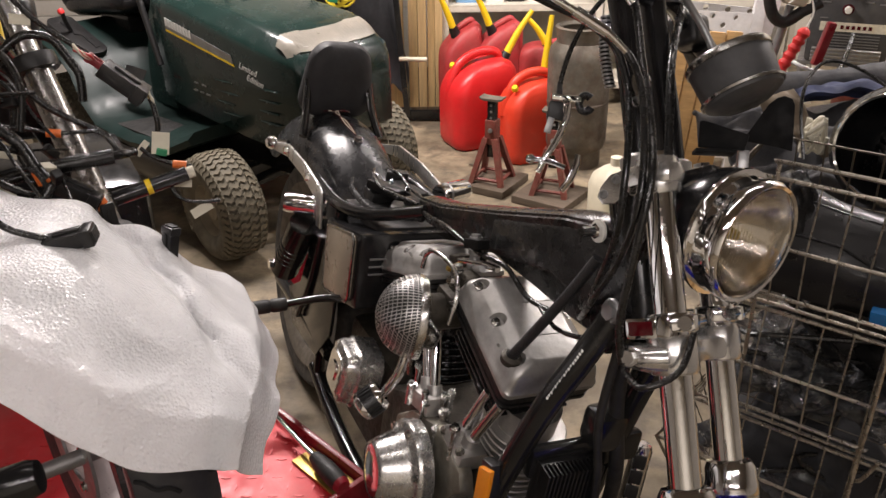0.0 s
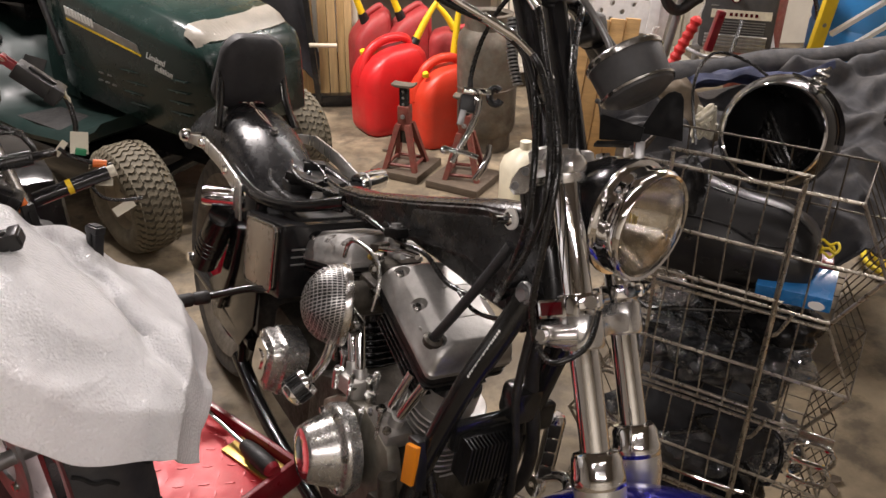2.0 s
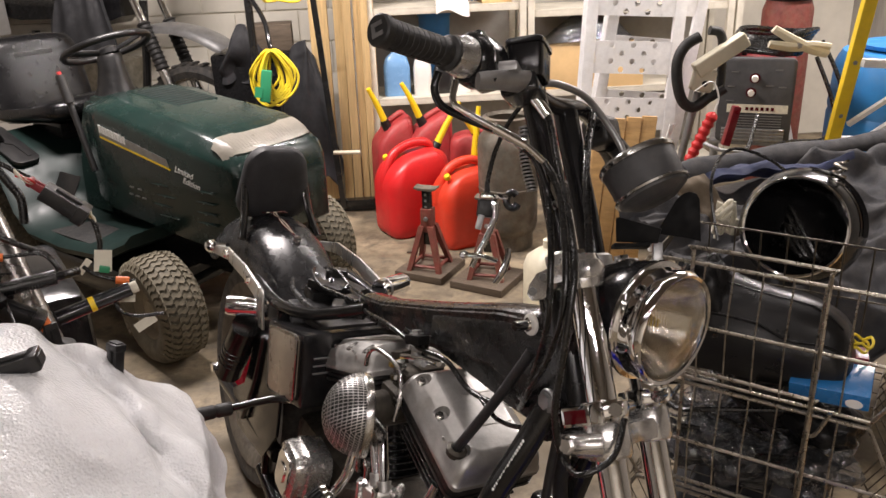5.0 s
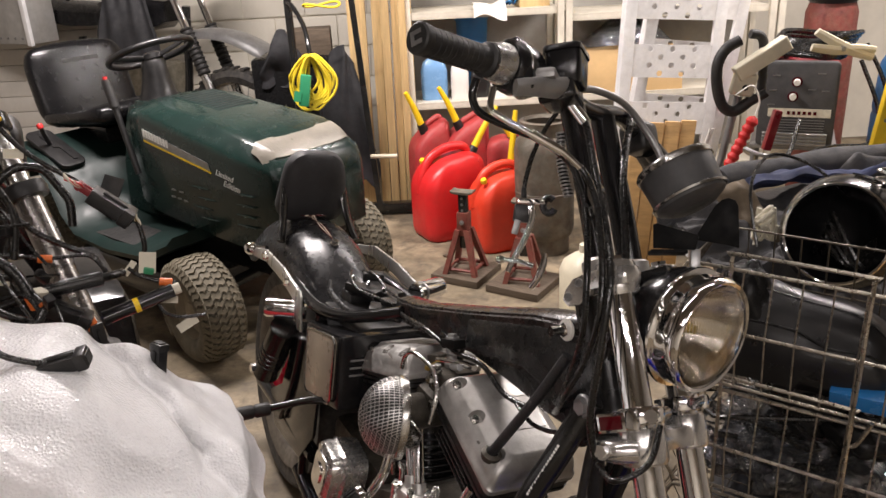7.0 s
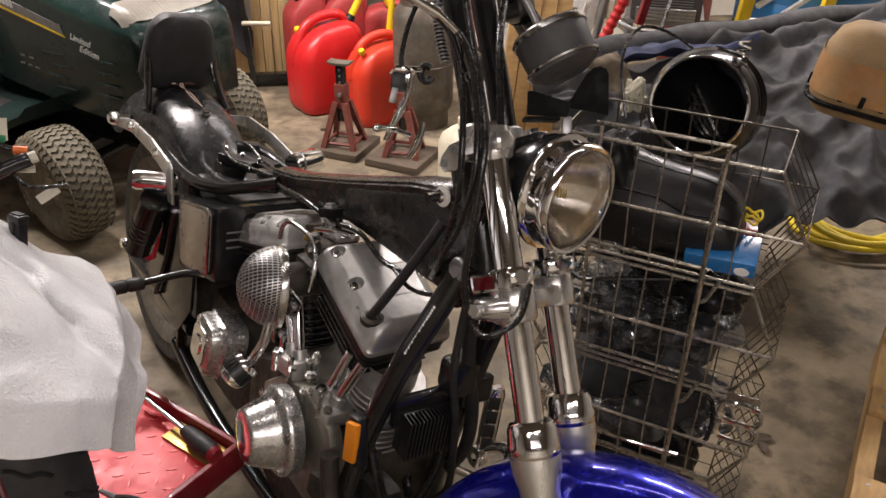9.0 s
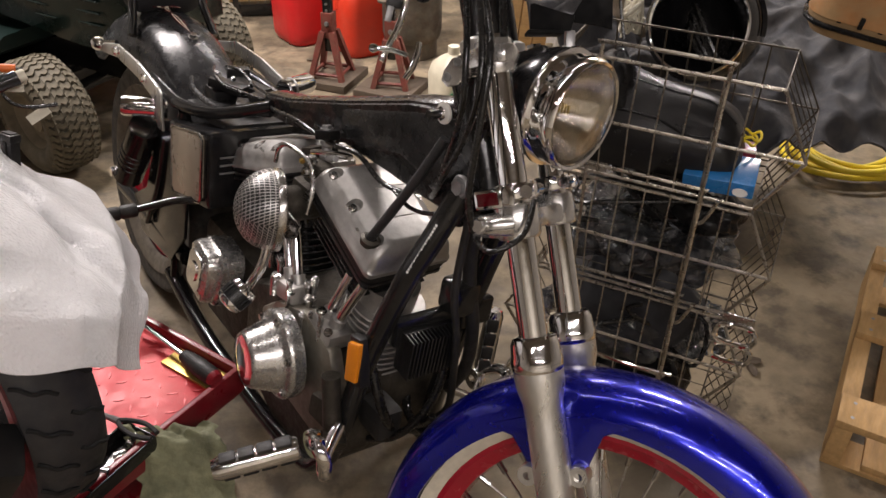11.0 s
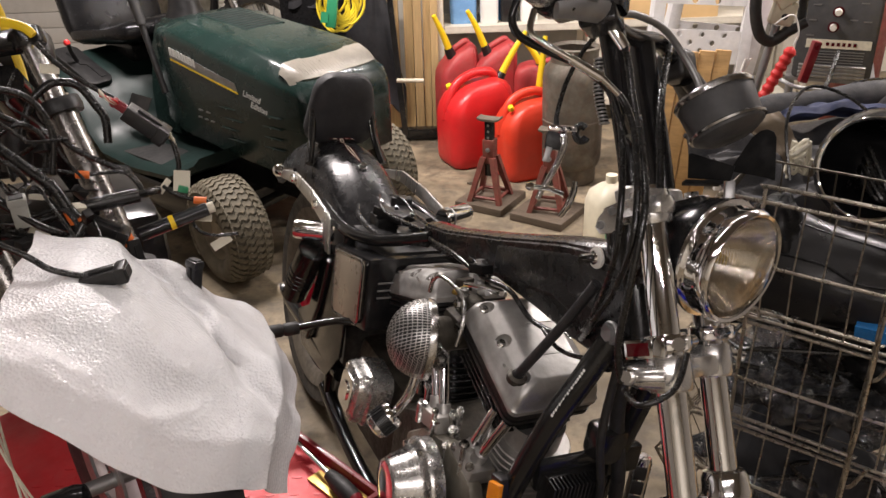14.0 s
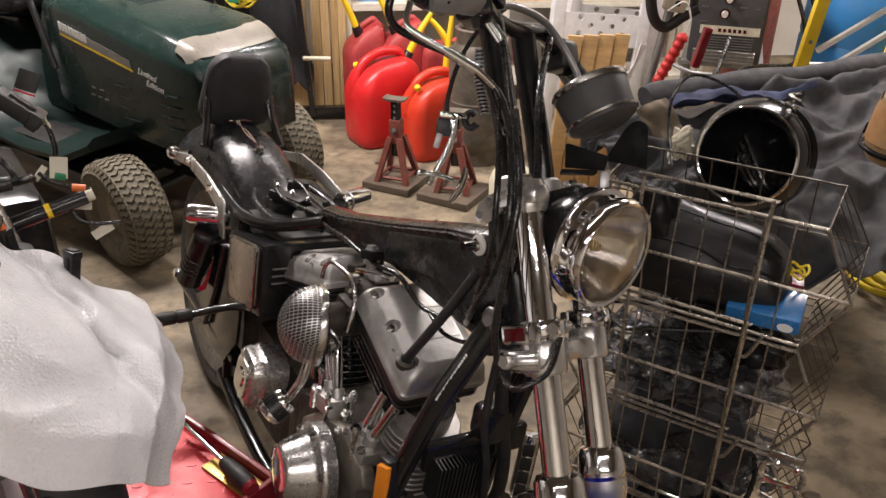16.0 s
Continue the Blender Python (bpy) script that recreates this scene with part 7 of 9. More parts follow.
part("cylinder_body", lathe(BM(), [(0.0, 0.0), (0.115, 0.0), (0.12, 0.02), (0.12, 1.02), (0.1, 1.08), (0.0, 1.1)], None, 32), RUST_RED, gas)
part("cylinder_cap", lathe(BM(), [(0.1, 1.06), (0.13, 1.09), (0.14, 1.14), (0.12, 1.2), (0.0, 1.24)], None, 28), BLACK_PLASTIC, gas)
for k in range(7):
    a = 0.5 * k
    pts = [(1.66 + 0.16 * math.cos(t) + 0.01 * k, 3.5 + 0.12 * math.sin(t), 0.925 + 0.012 * k + 0.012 * math.sin(2 * t + a)) for t in (2 * math.pi * q / 10 for q in range(10))]
    solo("welding_cable", tube(BM(), pts, 0.011, n=8, per=4, closed=True), CABLE, "black welding cable coiled on the welder", "cable", None, "welding cables")
for pts in ([(1.55, 3.25, 0.7), (1.45, 3.1, 0.6), (1.35, 3.05, 0.55)], [(1.85, 3.4, 0.9), (1.9, 3.3, 0.7), (1.82, 3.2, 0.6), (1.6, 3.1, 0.62), (1.4, 3.1, 0.55)], [(1.92, 3.5, 0.95), (1.98, 3.4, 0.75), (1.9, 3.3, 0.55)]):
    solo("welding_lead", tube(BM(), pts, 0.009, n=8), CABLE, "black welding lead hanging by the welder", "cable", None, "welding leads")
cl = thing("ground_clamp", "cream metal spring clamp lying on the cable coil", "clamp", pose(1.66, 3.2, 0.985, 0, 12, -10))
for s in (-1, 1):
    part("jaw", tube(BM(), [(-0.11, 0, 0.03 * s + 0.012), (-0.02, 0, 0.012 * s), (0.05, 0, -0.006 * s), (0.12, 0, -0.014 * s)], lambda t: 0.012 + 0.004 * math.sin(math.pi * t), n=8, squash=1.5), CREAM, cl)
part("pivot", bolt(BM(), (0, -0.014, 0), (0, -1, 0), 0.009, 0.01), STEEL, cl)
tr = thing("string_trimmer", "string trimmer with black foam handle and cream housing", "trimmer", pose(1.16, 3.0, 0))
part("loop_handle", tube(BM(), [(0.024, 0, 1.063), (-0.025, 0, 1.035), (-0.052, 0, 0.98), (-0.047, 0, 0.9), (-0.022, 0, 0.83), (0.019, 0, 0.806), (0.06, 0, 0.828), (0.094, 0, 0.86)], 0.02, n=14), RUBBER, tr)
bm = BM()
box(bm, (0.107, 0, 0.995), (0.21, 0.05, 0.055), 0.008, (0, -32, 0), 3)
part("housing", bm, CREAM, tr)
bm = BM()
box(bm, (0.05, 0.004, 0.905), (0.085, 0.04, 0.085), 0.012, (0, 12, 0), 3)
part("trigger_box", bm, CREAM, tr)
part("pivot_bolt", bolt(BM(), (0.05, -0.017, 0.895), (0, -1, 0), 0.008, 0.006), BLACK_PLASTIC, tr)
part("shaft", tube(BM(), [(0.04, 0.02, 0.86), (-0.02, 0.03, 0.5), (-0.1, 0.03, 0.03)], 0.015, n=12, per=1), STEEL, tr)
part("cross_grip", tube(BM(), [(0.06, 0, 0.828), (0.13, -0.02, 0.875)], 0.017, n=12, per=1), RUBBER, tr)
part("upper_grip", tube(BM(), [(0.07, 0.03, 1.08), (0.12, 0.03, 1.05), (0.13, 0.03, 0.86)], 0.017, n=12), RUBBER, tr)
rgm = pose(0.0, -0.15, 0.73, 0, 24, 0)
rg = part("red_grip", lathe(BM(), [(0.0, -0.1)] + [(0.016 + 0.006 * (k % 2), -0.098 + 0.0135 * k) for k in range(15)] + [(0.0, 0.1)], None, 18), RED_GRIP, tr, "red ribbed rubber grip", rgm)
part("cord", tube(BM(), [(0, 0, 0.1), (-0.01, 0, 0.15), (-0.06, 0, 0.19), (-0.1, 0, 0.14)], 0.003, n=6), WHITE_PLASTIC, rg)
bm = BM()
box(bm, (0, 0, 0), (0.03, 0.03, 0.15), 0.006)
part("red_handle", bm, RED_DARK, tr, "short dark red handle", pose(0.15, -0.05, 0.74, 0, 12, 0))
part("handle_bar", tube(BM(), [(0.05, 0, 0.68), (0.1, -0.08, 0.66), (0.2, -0.06, 0.64)], 0.008, n=8), STEEL, tr)
for k in range(3):
    solo("white_cord", tube(BM(), [(1.08 + 0.01 * k, 2.95, 0.76), (1.05, 2.93, 0.68 - 0.01 * k), (1.0 + 0.02 * k, 2.92, 0.6), (1.06, 2.9, 0.55)], 0.0035, n=6), WHITE_PLASTIC, "thin white cord hanging beside the trimmer", "cord", None, "white cords")


# ---- wire baskets and what they hold ----
BASKET = pose(0.556, 1.332, 0, 0, 0, -36.6)   # local x runs along the long side, y away from it


def wire(bm, pts, r=0.0024, n=6, per=1):
    return tube(bm, pts, r, n=n, per=per)


def wire_basket(top):
    root = thing("wire_basket", "rusty chrome wire stacking basket", "basket", BASKET @ pose(0, 0, top), "stacked wire baskets")
    x0, x1, y0, y1, h, out = -0.075, 0.306, 0.0, 0.2, 0.225, 0.06

    def ring(z, grow):
        g = grow
        return [(x0 - g, y0 - g * 0.3, z), (x1 + g, y0 - g * 0.3, z), (x1 + g, y1 + g * 0.3, z), (x0 - g, y1 + g * 0.3, z)]
    for z, g, r in ((0, 0, 0.0036), (-0.11, out, 0.0032), (-h, 0.0, 0.0032)):
        a, b, c, d = ring(z, g)
        part("rim_wire", tube(BM(), [a, b], r, n=8, per=1), WIRE, root)
        part("back_rim_wire", tube(BM(), [b, c, d, a], r * 0.55, n=8, per=1), WIRE_SHADED, root)
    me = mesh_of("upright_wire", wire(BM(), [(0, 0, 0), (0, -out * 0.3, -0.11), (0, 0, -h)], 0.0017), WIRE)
    # Back uprights take the darker copy, so their shade is painted in.
    dark = mesh_of("upright_wire", wire(BM(), [(0, 0, 0), (0, -out * 0.3, -0.11), (0, 0, -h)], 0.0017), WIRE_SHADED)
    for k in range(1, 8):
        x = x0 + (x1 - x0) * k / 8
        part("upright_wire", me, None, root, "", pose(x, y0, 0))
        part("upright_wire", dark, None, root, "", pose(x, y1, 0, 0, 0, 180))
    me = mesh_of("end_wire", wire(BM(), [(0, 0, 0), (out, 0, -0.11), (0, 0, -h)], 0.0013), WIRE_SHADED)
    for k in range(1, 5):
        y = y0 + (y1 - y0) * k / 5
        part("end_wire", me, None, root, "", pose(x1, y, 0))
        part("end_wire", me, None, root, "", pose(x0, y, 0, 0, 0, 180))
    for x, g in ((x0, -1), (x1, 1)):
        for y in (y0, y1):
            part("corner_wire", wire(BM(), [(x, y, 0), (x + g * out, y + (-out * 0.3 if y == y0 else out * 0.3), -0.11), (x, y, -h)], 0.0036 if y == y0 else 0.002), WIRE if y == y0 else WIRE_SHADED, root)
    me = mesh_of("floor_wire", wire(BM(), [(0, y0, -h), (0, y1, -h)], 0.0011), WIRE_SHADED)
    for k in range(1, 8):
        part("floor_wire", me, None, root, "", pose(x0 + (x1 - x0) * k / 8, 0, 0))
    me = mesh_of("floor_wire", wire(BM(), [(x0, 0, -h), (x1, 0, -h)], 0.0011), WIRE_SHADED)
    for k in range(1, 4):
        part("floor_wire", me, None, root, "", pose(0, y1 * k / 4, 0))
    # raised handle and hooked feet
    part("handle_wire", tube(BM(), [(0.0, -0.004, -0.2), (0.0, -0.006, -0.01), (0.0, -0.004, 0.024), (0.008, -0.004, 0.03), (0.208, -0.004, 0.03), (0.216, -0.004, 0.022), (0.216, -0.01, -0.05), (0.218, -0.022, -0.14), (0.214, -0.008, -0.26), (0.222, -0.008, -0.275), (0.232, -0.008, -0.262), (0.246, -0.008, -0.222)], 0.0036, n=8, per=2), WIRE, root)
    return root


for top in (0.922, 0.684, 0.446, 0.23):
    wire_basket(top)


def lump(name, label, category, material, m, sx, sy, sz, seed, rough=0.25, sharp=60):
    """A soft irregular bundle resting on its underside."""
    bm = BM()
    bmesh.ops.create_icosphere(bm, subdivisions=4, radius=1)
    for v in bm.verts:
        n = noise.noise(v.co * 1.7 + Vector((seed, 0, 0))) + 0.5 * noise.noise(v.co * 4 + Vector((0, seed, 0)))
        f = 1 + rough * n
        v.co = Vector((v.co.x * sx * f, v.co.y * sy * f, max(v.co.z * f, -0.75) * sz))
    low = min(v.co.z for v in bm.verts)
    for v in bm.verts:
        v.co.z -= low
    return solo(name, bm, material, label, category, m, sharp=sharp)


def seat_cushion():
    root = thing("seat_cushion", "worn black vinyl motorcycle seat in the top basket", "seat", BASKET @ pose(0.1, 0, 0.702, 0, 0, 2))
    rings, welt, lip = [], [], []
    for k in range(29):
        t = k / 28
        x = -0.165 + 0.33 * t
        end = (1 - abs(2 * t - 1) ** 4) ** 0.5
        rise = end * (1 + 0.1 * math.sin(5 * t + 0.6))
        ring = []
        for y, z in ((0.035, 0.0), (0.026, 0.03), (0.028, 0.07), (0.036, 0.092), (0.046, 0.1), (0.06, 0.125), (0.085, 0.148), (0.12, 0.155), (0.15, 0.14), (0.172, 0.1), (0.178, 0.05), (0.172, 0.0)):
            w = 0.012 * noise.noise(Vector((x * 14, y * 30, z * 22)))
            ring.append(Vector((x, 0.1 + (y - 0.1) * (0.55 + 0.45 * end) + w * 0.5, z * (0.3 + 0.7 * rise) + w * (1 if z > 0.05 else 0))))
        rings.append(ring)
        welt.append(ring[4])
        lip.append(ring[6])
    body = part("seat_body", loft(BM(), rings), WORN_VINYL, root, sharp=70)
    part("welt", tube(BM(), welt[2:-2], 0.0028, n=8, per=1), VINYL, body)
    part("seam", tube(BM(), lip[2:-2], 0.0016, n=6, per=1), VINYL, body)


seat_cushion()
lump("leather_bag", "black leather bag stuffed beside the seat", "bag", VINYL, BASKET @ pose(0.0, 0.1, 0.702, 0, 0, 40), 0.065, 0.065, 0.11, 8, 0.18)
ct = thing("carton", "glossy blue parts carton in the top basket", "box", BASKET @ pose(0.235, 0.06, 0.7, 0, 0, 2))
part("carton_body", box(BM(), (0, 0, 0.022), (0.125, 0.085, 0.03), 0.002, (10, -2, 0)), CARTON_BLUE, ct)
part("carton_oval", lathe(BM(), [(0.0, 0.0), (0.009, 0.0), (0.009, 0.001), (0.0, 0.001)], pose(0.04, -0.0445, 0.014, 100, 0, 0), 20, sx=1.5), WHITE_PAINT, ct)
part("carton_band", box(BM(), (0.0, -0.0412, 0.026), (0.1, 0.002, 0.004), 0, (10, -2, 0)), WHITE_PAINT, ct)
bm = BM()
box(bm, (0, 0, 0.022), (0.06, 0.045, 0.04), 0.002)
solo("red_carton", bm, RED_DARK, "small red carton in the top basket", "box", BASKET @ pose(0.25, 0.15, 0.7, 0, 0, 8))
for k in range(2):
    pts = [(0.16 + 0.018 * math.cos(t) + 0.006 * k, 0.14 + 0.02 * math.sin(t), 0.76 + 0.01 * k + 0.006 * math.sin(3 * t)) for t in (2 * math.pi * q / 8 for q in range(8))]
    solo("yellow_wire_coil", tube(BM(), pts, 0.0025, n=8, per=4, closed=True), HOSE_Y, "loop of yellow wire in the top basket", "cord", BASKET @ pose(0.1, 0, 0), "yellow wire loops")
for k, (x, y, z, s) in enumerate(((0.02, 0.1, 0.47, 0.1), (0.12, 0.08, 0.47, 0.09), (0.22, 0.12, 0.47, 0.1), (0.06, 0.2, 0.47, 0.11), (0.1, 0.1, 0.24, 0.11), (0.22, 0.15, 0.24, 0.1), (0.0, 0.15, 0.24, 0.1))):
    lump("parts_bag", "clear plastic bag of small black parts in a wire basket", "bag", BAG, BASKET @ pose(x, y, z, 0, 0, 40 * k), s, s * 0.75, s * 0.6, 20 + k, 0.5, 25)
    lump("spare_part", "black spare part wrapped in clear plastic", "part", BLACK_PLASTIC, BASKET @ pose(x, y, z + 0.006, 0, 0, 25 * k), s * 0.55, s * 0.45, s * 0.36, 40 + k, 0.4, 30)
lump("rubber_boot", "black ribbed rubber boot in the middle basket", "part", RUBBER, BASKET @ pose(0.13, 0.14, 0.57), 0.07, 0.06, 0.09, 61, 0.2)
lump("black_cloth", "wad of dark cloth in the lower basket", "cloth", BLACK_CLOTH, BASKET @ pose(0.1, 0.14, 0.24), 0.16, 0.11, 0.11, 66, 0.2)
lump("black_cloth", "wad of dark cloth in the bottom basket", "cloth", VINYL, BASKET @ pose(0.1, 0.14, 0.008), 0.17, 0.12, 0.12, 71, 0.2)
lump("black_cloth", "wad of dark cloth in the middle basket", "cloth", VINYL, BASKET @ pose(0.22, 0.13, 0.56), 0.075, 0.06, 0.05, 75, 0.25)
for k in range(8):
    rnd = random.Random(90 + k)
    z = (0.5, 0.5, 0.62, 0.58, 0.28, 0.3, 0.56, 0.3)[k]
    pts = [(rnd.uniform(-0.08, 0.28), rnd.uniform(0.01, 0.2), z + rnd.uniform(0.01, 0.1)) for q in range(5)]
    solo("loose_cable", tube(BM(), pts, 0.005, n=8, per=6), CABLE, "loose black cable in a wire basket", "cable", BASKET, "loose cables")
bk = thing("chrome_buckle", "chrome double-loop bracket hanging from a basket", "bracket", BASKET @ pose(0.335, -0.02, 0.43))
for z in (0.0, -0.045):
    part("loop", tube(BM(), [(-0.03, 0, z - 0.018), (-0.028, 0, z + 0.018), (0.03, 0, z + 0.02), (0.032, 0, z - 0.018)], 0.0055, n=8, per=3, closed=True), CHROME, bk)
part("strap_plate", box(BM(), (0.0, 0.004, 0.03), (0.06, 0.004, 0.03), 0.001), CHROME_OLD, bk)
solo("chrome_hoop", tube(BM(), [(-0.06, -0.012, 0.36), (0.02, -0.016, 0.3), (0.12, -0.018, 0.275), (0.24, -0.016, 0.28)], 0.0045, n=8), CHROME, "bent chrome hoop caught in the baskets", "hoop", BASKET)

# ---- grey cover over stored things ----


KHAKI = mk("khaki_lining", (0.16, 0.125, 0.085), 0.85, 0, var=0.25, scale=8, bump=0.2, bscale=220)


def cover_fn(u, v):
    far_l, far_r = Vector((0.58, 1.92, 0.79)), Vector((2.1, 2.7, 0.72))
    near_l, near_r = Vector((0.74, 1.6, 0.63)), Vector((1.68, 1.62, 0.5))
    p = far_l.lerp(far_r, u).lerp(near_l.lerp(near_r, u), v)
    p.z += 0.05 * math.sin(math.pi * v) * (0.5 + 0.5 * u) - 0.1 * max(0, v - 0.8) * 5 * 0.3
    q = Vector((u * 5.0, v * 4.0, 0.3))
    fold = noise.noise(q) + 0.5 * noise.noise(q * 2.3)
    ridge = abs(noise.noise(Vector((u * 3 + v * 2.4, v * 3.3 - u * 2, 2.0))))
    crease = abs(noise.noise(Vector((u * 7 - v * 3, v * 6 + u * 2, 6.0))))
    p.z += 0.05 * fold - 0.07 * ridge - 0.06 * crease - 0.02 * abs(noise.noise(Vector((u * 15 + v * 4, v * 13, 8.0)))) + 0.05
    if v < 0.1:
        p.z += 0.045 * math.sin(math.pi * v / 0.1)
    return p


bm = sheet(BM(), cover_fn, 120, 90, 0.006)
cover = thing("canvas_cover", "crumpled dark grey canvas cover over stored things", "cover")
part("cover_sheet", bm, GREY_CLOTH, cover, sharp=80)
bm = BM()
prism(bm, [(0.98, 2.05), (1.2, 2.0), (1.6, 2.75), (1.0, 2.5)], 0.0, 0.66, None, 0.05)
solo("storage_bin", bm, BLACK_PLASTIC, "dark storage bin under a canvas cover", "bin")
bm = sheet(BM(), lambda u, v: Vector((0.85 + 0.5 * u, 2.02 + 0.18 * u + 0.08 * v, 0.835 + 0.02 * math.sin(6 * u) - 0.1 * (v - 0.3) ** 2 + 0.02 * noise.noise(Vector((u * 6, v * 3, 0))))), 30, 12, 0.01)
solo("navy_jacket", bm, NAVY_CLOTH, "navy blue cloth lying on the canvas cover", "jacket")
bm = tube(BM(), [(0.8, 2.06, 0.845), (0.95, 2.14, 0.845), (1.2, 2.26, 0.825), (1.5, 2.42, 0.8), (1.9, 2.6, 0.78), (2.15, 2.7, 0.76)], lambda t: 0.032 + 0.006 * math.sin(20 * t), n=16, squash=0.75)
part("turned_flap", sheet(BM(), lambda u, v: Vector((0.735, 1.935, 0.86)).lerp(Vector((0.81, 1.94, 0.885)), u).lerp(Vector((0.81, 1.85, 0.745)).lerp(Vector((0.885, 1.85, 0.755)), u), v) + Vector((0, -0.02, 0.014)) * noise.noise(Vector((u * 3, v * 4, 2))), 14, 20, 0.004), KHAKI, cover, "turned-back khaki lining of the cover", sharp=70)
part("rolled_hem", bm, GREY_CLOTH, cover, "rolled canvas edge")
for k in range(8):
    rnd = random.Random(200 + k)
    pts = [(0.745 + rnd.uniform(-0.02, 0.03), 1.66 + rnd.uniform(-0.02, 0.02), 0.86 + rnd.uniform(-0.03, 0.05)) for q in range(5)]
    solo("pale_cord", tube(BM(), pts, 0.004, n=6, per=5), TAG, "tangle of pale cord on the canvas cover", "cord", None, "pale cords")
solo("power_cord", tube(BM(), [(0.72, 1.62, 0.84), (0.72, 1.68, 0.95), (0.78, 1.74, 1.0), (0.86, 1.72, 0.98), (0.9, 1.62, 0.94)], 0.0035, n=6), CABLE, "thin black cord arching over the cover", "cord")

# headlight bucket
hb = thing("headlight_bucket", "empty glossy black headlight bucket with a silver rim", "headlight bucket", axis_matrix((0.835, 1.53, 0.895), (-0.62, -0.74, 0.3)))
part("shell", lathe(BM(), [(0.095, 0.0), (0.101, 0.002), (0.112, -0.02), (0.12, -0.06), (0.118, -0.11), (0.1, -0.16), (0.07, -0.19), (0.0, -0.2), (0.0, -0.19), (0.06, -0.18), (0.092, -0.15), (0.106, -0.1), (0.106, -0.04), (0.095, 0.0)], None, 56), BLACK, hb)
part("rim", lathe(BM(), [(0.094, -0.002), (0.095, 0.004), (0.0985, 0.006), (0.101, 0.002)], None, 56), CHROME, hb, "thin silver rim")
part("spring", tube(BM(), [(0.055 + 0.012 * math.sin(k * 1.6), 0.09 + 0.004 * k, -0.03 - 0.006 * math.cos(k * 1.6)) for k in range(14)], 0.0032, n=6, per=4), CHROME_OLD, hb)
for k in range(4):
    part("inner_wire", tube(BM(), [(-0.06 + 0.02 * k, -0.05, -0.12), (-0.03, -0.02 + 0.02 * k, -0.06), (0.02 + 0.01 * k, -0.06, -0.05), (0.05, 0.0, -0.12)], 0.005, n=6), CABLE, hb)
for k in range(4):
    part("shell_rib", lathe(BM(), [(0.119, -0.03 - 0.014 * k), (0.1225, -0.033 - 0.014 * k), (0.119, -0.037 - 0.014 * k)], None, 24, sweep=0.25), BLACK, hb)

SUEDE = mk("tan_suede", (0.31, 0.2, 0.095), 0.85, 0, var=0.2, scale=6, bump=0.2, bscale=200, dust=0.25, dustcol=(0.3, 0.24, 0.14))
# old saddle
sd = thing("saddlebag", "worn tan and orange leather saddlebag on the cover", "saddlebag", pose(1.31, 1.68, 0.8, 0, 8, -35) @ Matrix.Scale(0.88, 4))
secs = []
for z, q in ((0.0, 0.85), (0.02, 0.97), (0.1, 1.0), (0.16, 0.96), (0.2, 0.84), (0.222, 0.62), (0.23, 0.35)):
    secs.append([Vector((x * q, y * q, z)) for x, y in round_rect(0.26, 0.2, 0.07, 5)])
part("bag_body", loft(BM(), secs), SUEDE, sd)
part("side_band", loft(BM(), [[Vector((x * q, y * q, z)) for x, y in round_rect(0.264, 0.204, 0.07, 5)] for z, q in ((0.05, 1.0), (0.1, 1.004), (0.15, 0.985))], caps=False), LEATHER, sd, "faded orange leather side band")
part("edge_welt", tube(BM(), [(x, y, 0.03) for x, y in round_rect(0.264, 0.204, 0.07, 5)], 0.007, n=8, per=1, closed=True), VINYL, sd)
for k in range(16):
    a = 2 * math.pi * k / 16
    part("stitch", box(BM(), (0.132 * math.cos(a), 0.102 * math.sin(a), 0.06), (0.012, 0.012, 0.03), 0.003), VINYL, sd)

# yellow air hose on the floor, pallet
for k in range(7):
    r = 0.17 + 0.022 * (k % 4) + 0.008 * (k % 3)
    pts = [(r * math.cos(t) * 1.25, r * math.sin(t) * 0.9, 0.013 + 0.022 * (k // 2) + 0.006 * math.sin(3 * t + k)) for t in (2 * math.pi * q / 14 for q in range(14))]
    solo("air_hose", tube(BM(), pts, 0.011, n=10, per=3, closed=True), HOSE_Y, "loop of yellow air hose on the concrete floor", "hose", pose(2.08 + 0.02 * (k % 3), 2.5 - 0.015 * k, 0, 0, 0, 20), "yellow hose loops")
pal = thing("pallet", "plain wooden pallet lying on the floor", "pallet", pose(1.13, 1.12, 0, 0, 0, 49.5))
for x in (0.045, 0.39, 0.735):
    db = part("deck_board", box(BM(), (x, -0.4, 0.13), (0.1, 0.8, 0.02), 0.003), PALLET, pal)
    for y in (-0.03, -0.4, -0.77):
        for d in (-0.025, 0.025):
            part("nail_head", lathe(BM(), [(0.0, 0.0), (0.004, 0.0), (0.0045, 0.0008), (0.0, 0.0012)], pose(x + d, y, 0.1398), 10), STEEL, db)
for y in (-0.02, -0.4, -0.78):
    part("stringer", box(BM(), (0.39, y, 0.067), (0.79, 0.04, 0.105), 0.003), PALLET, pal)
for y in (-0.13, -0.27, -0.55, -0.66):
    part("base_board", box(BM(), (0.39, y, 0.022), (0.77, 0.095, 0.016), 0.002), PALLET, pal)
for x in (0.045, 0.735):
    part("base_board", box(BM(), (x, -0.4, 0.0065), (0.09, 0.8, 0.013), 0.002), PALLET, pal)

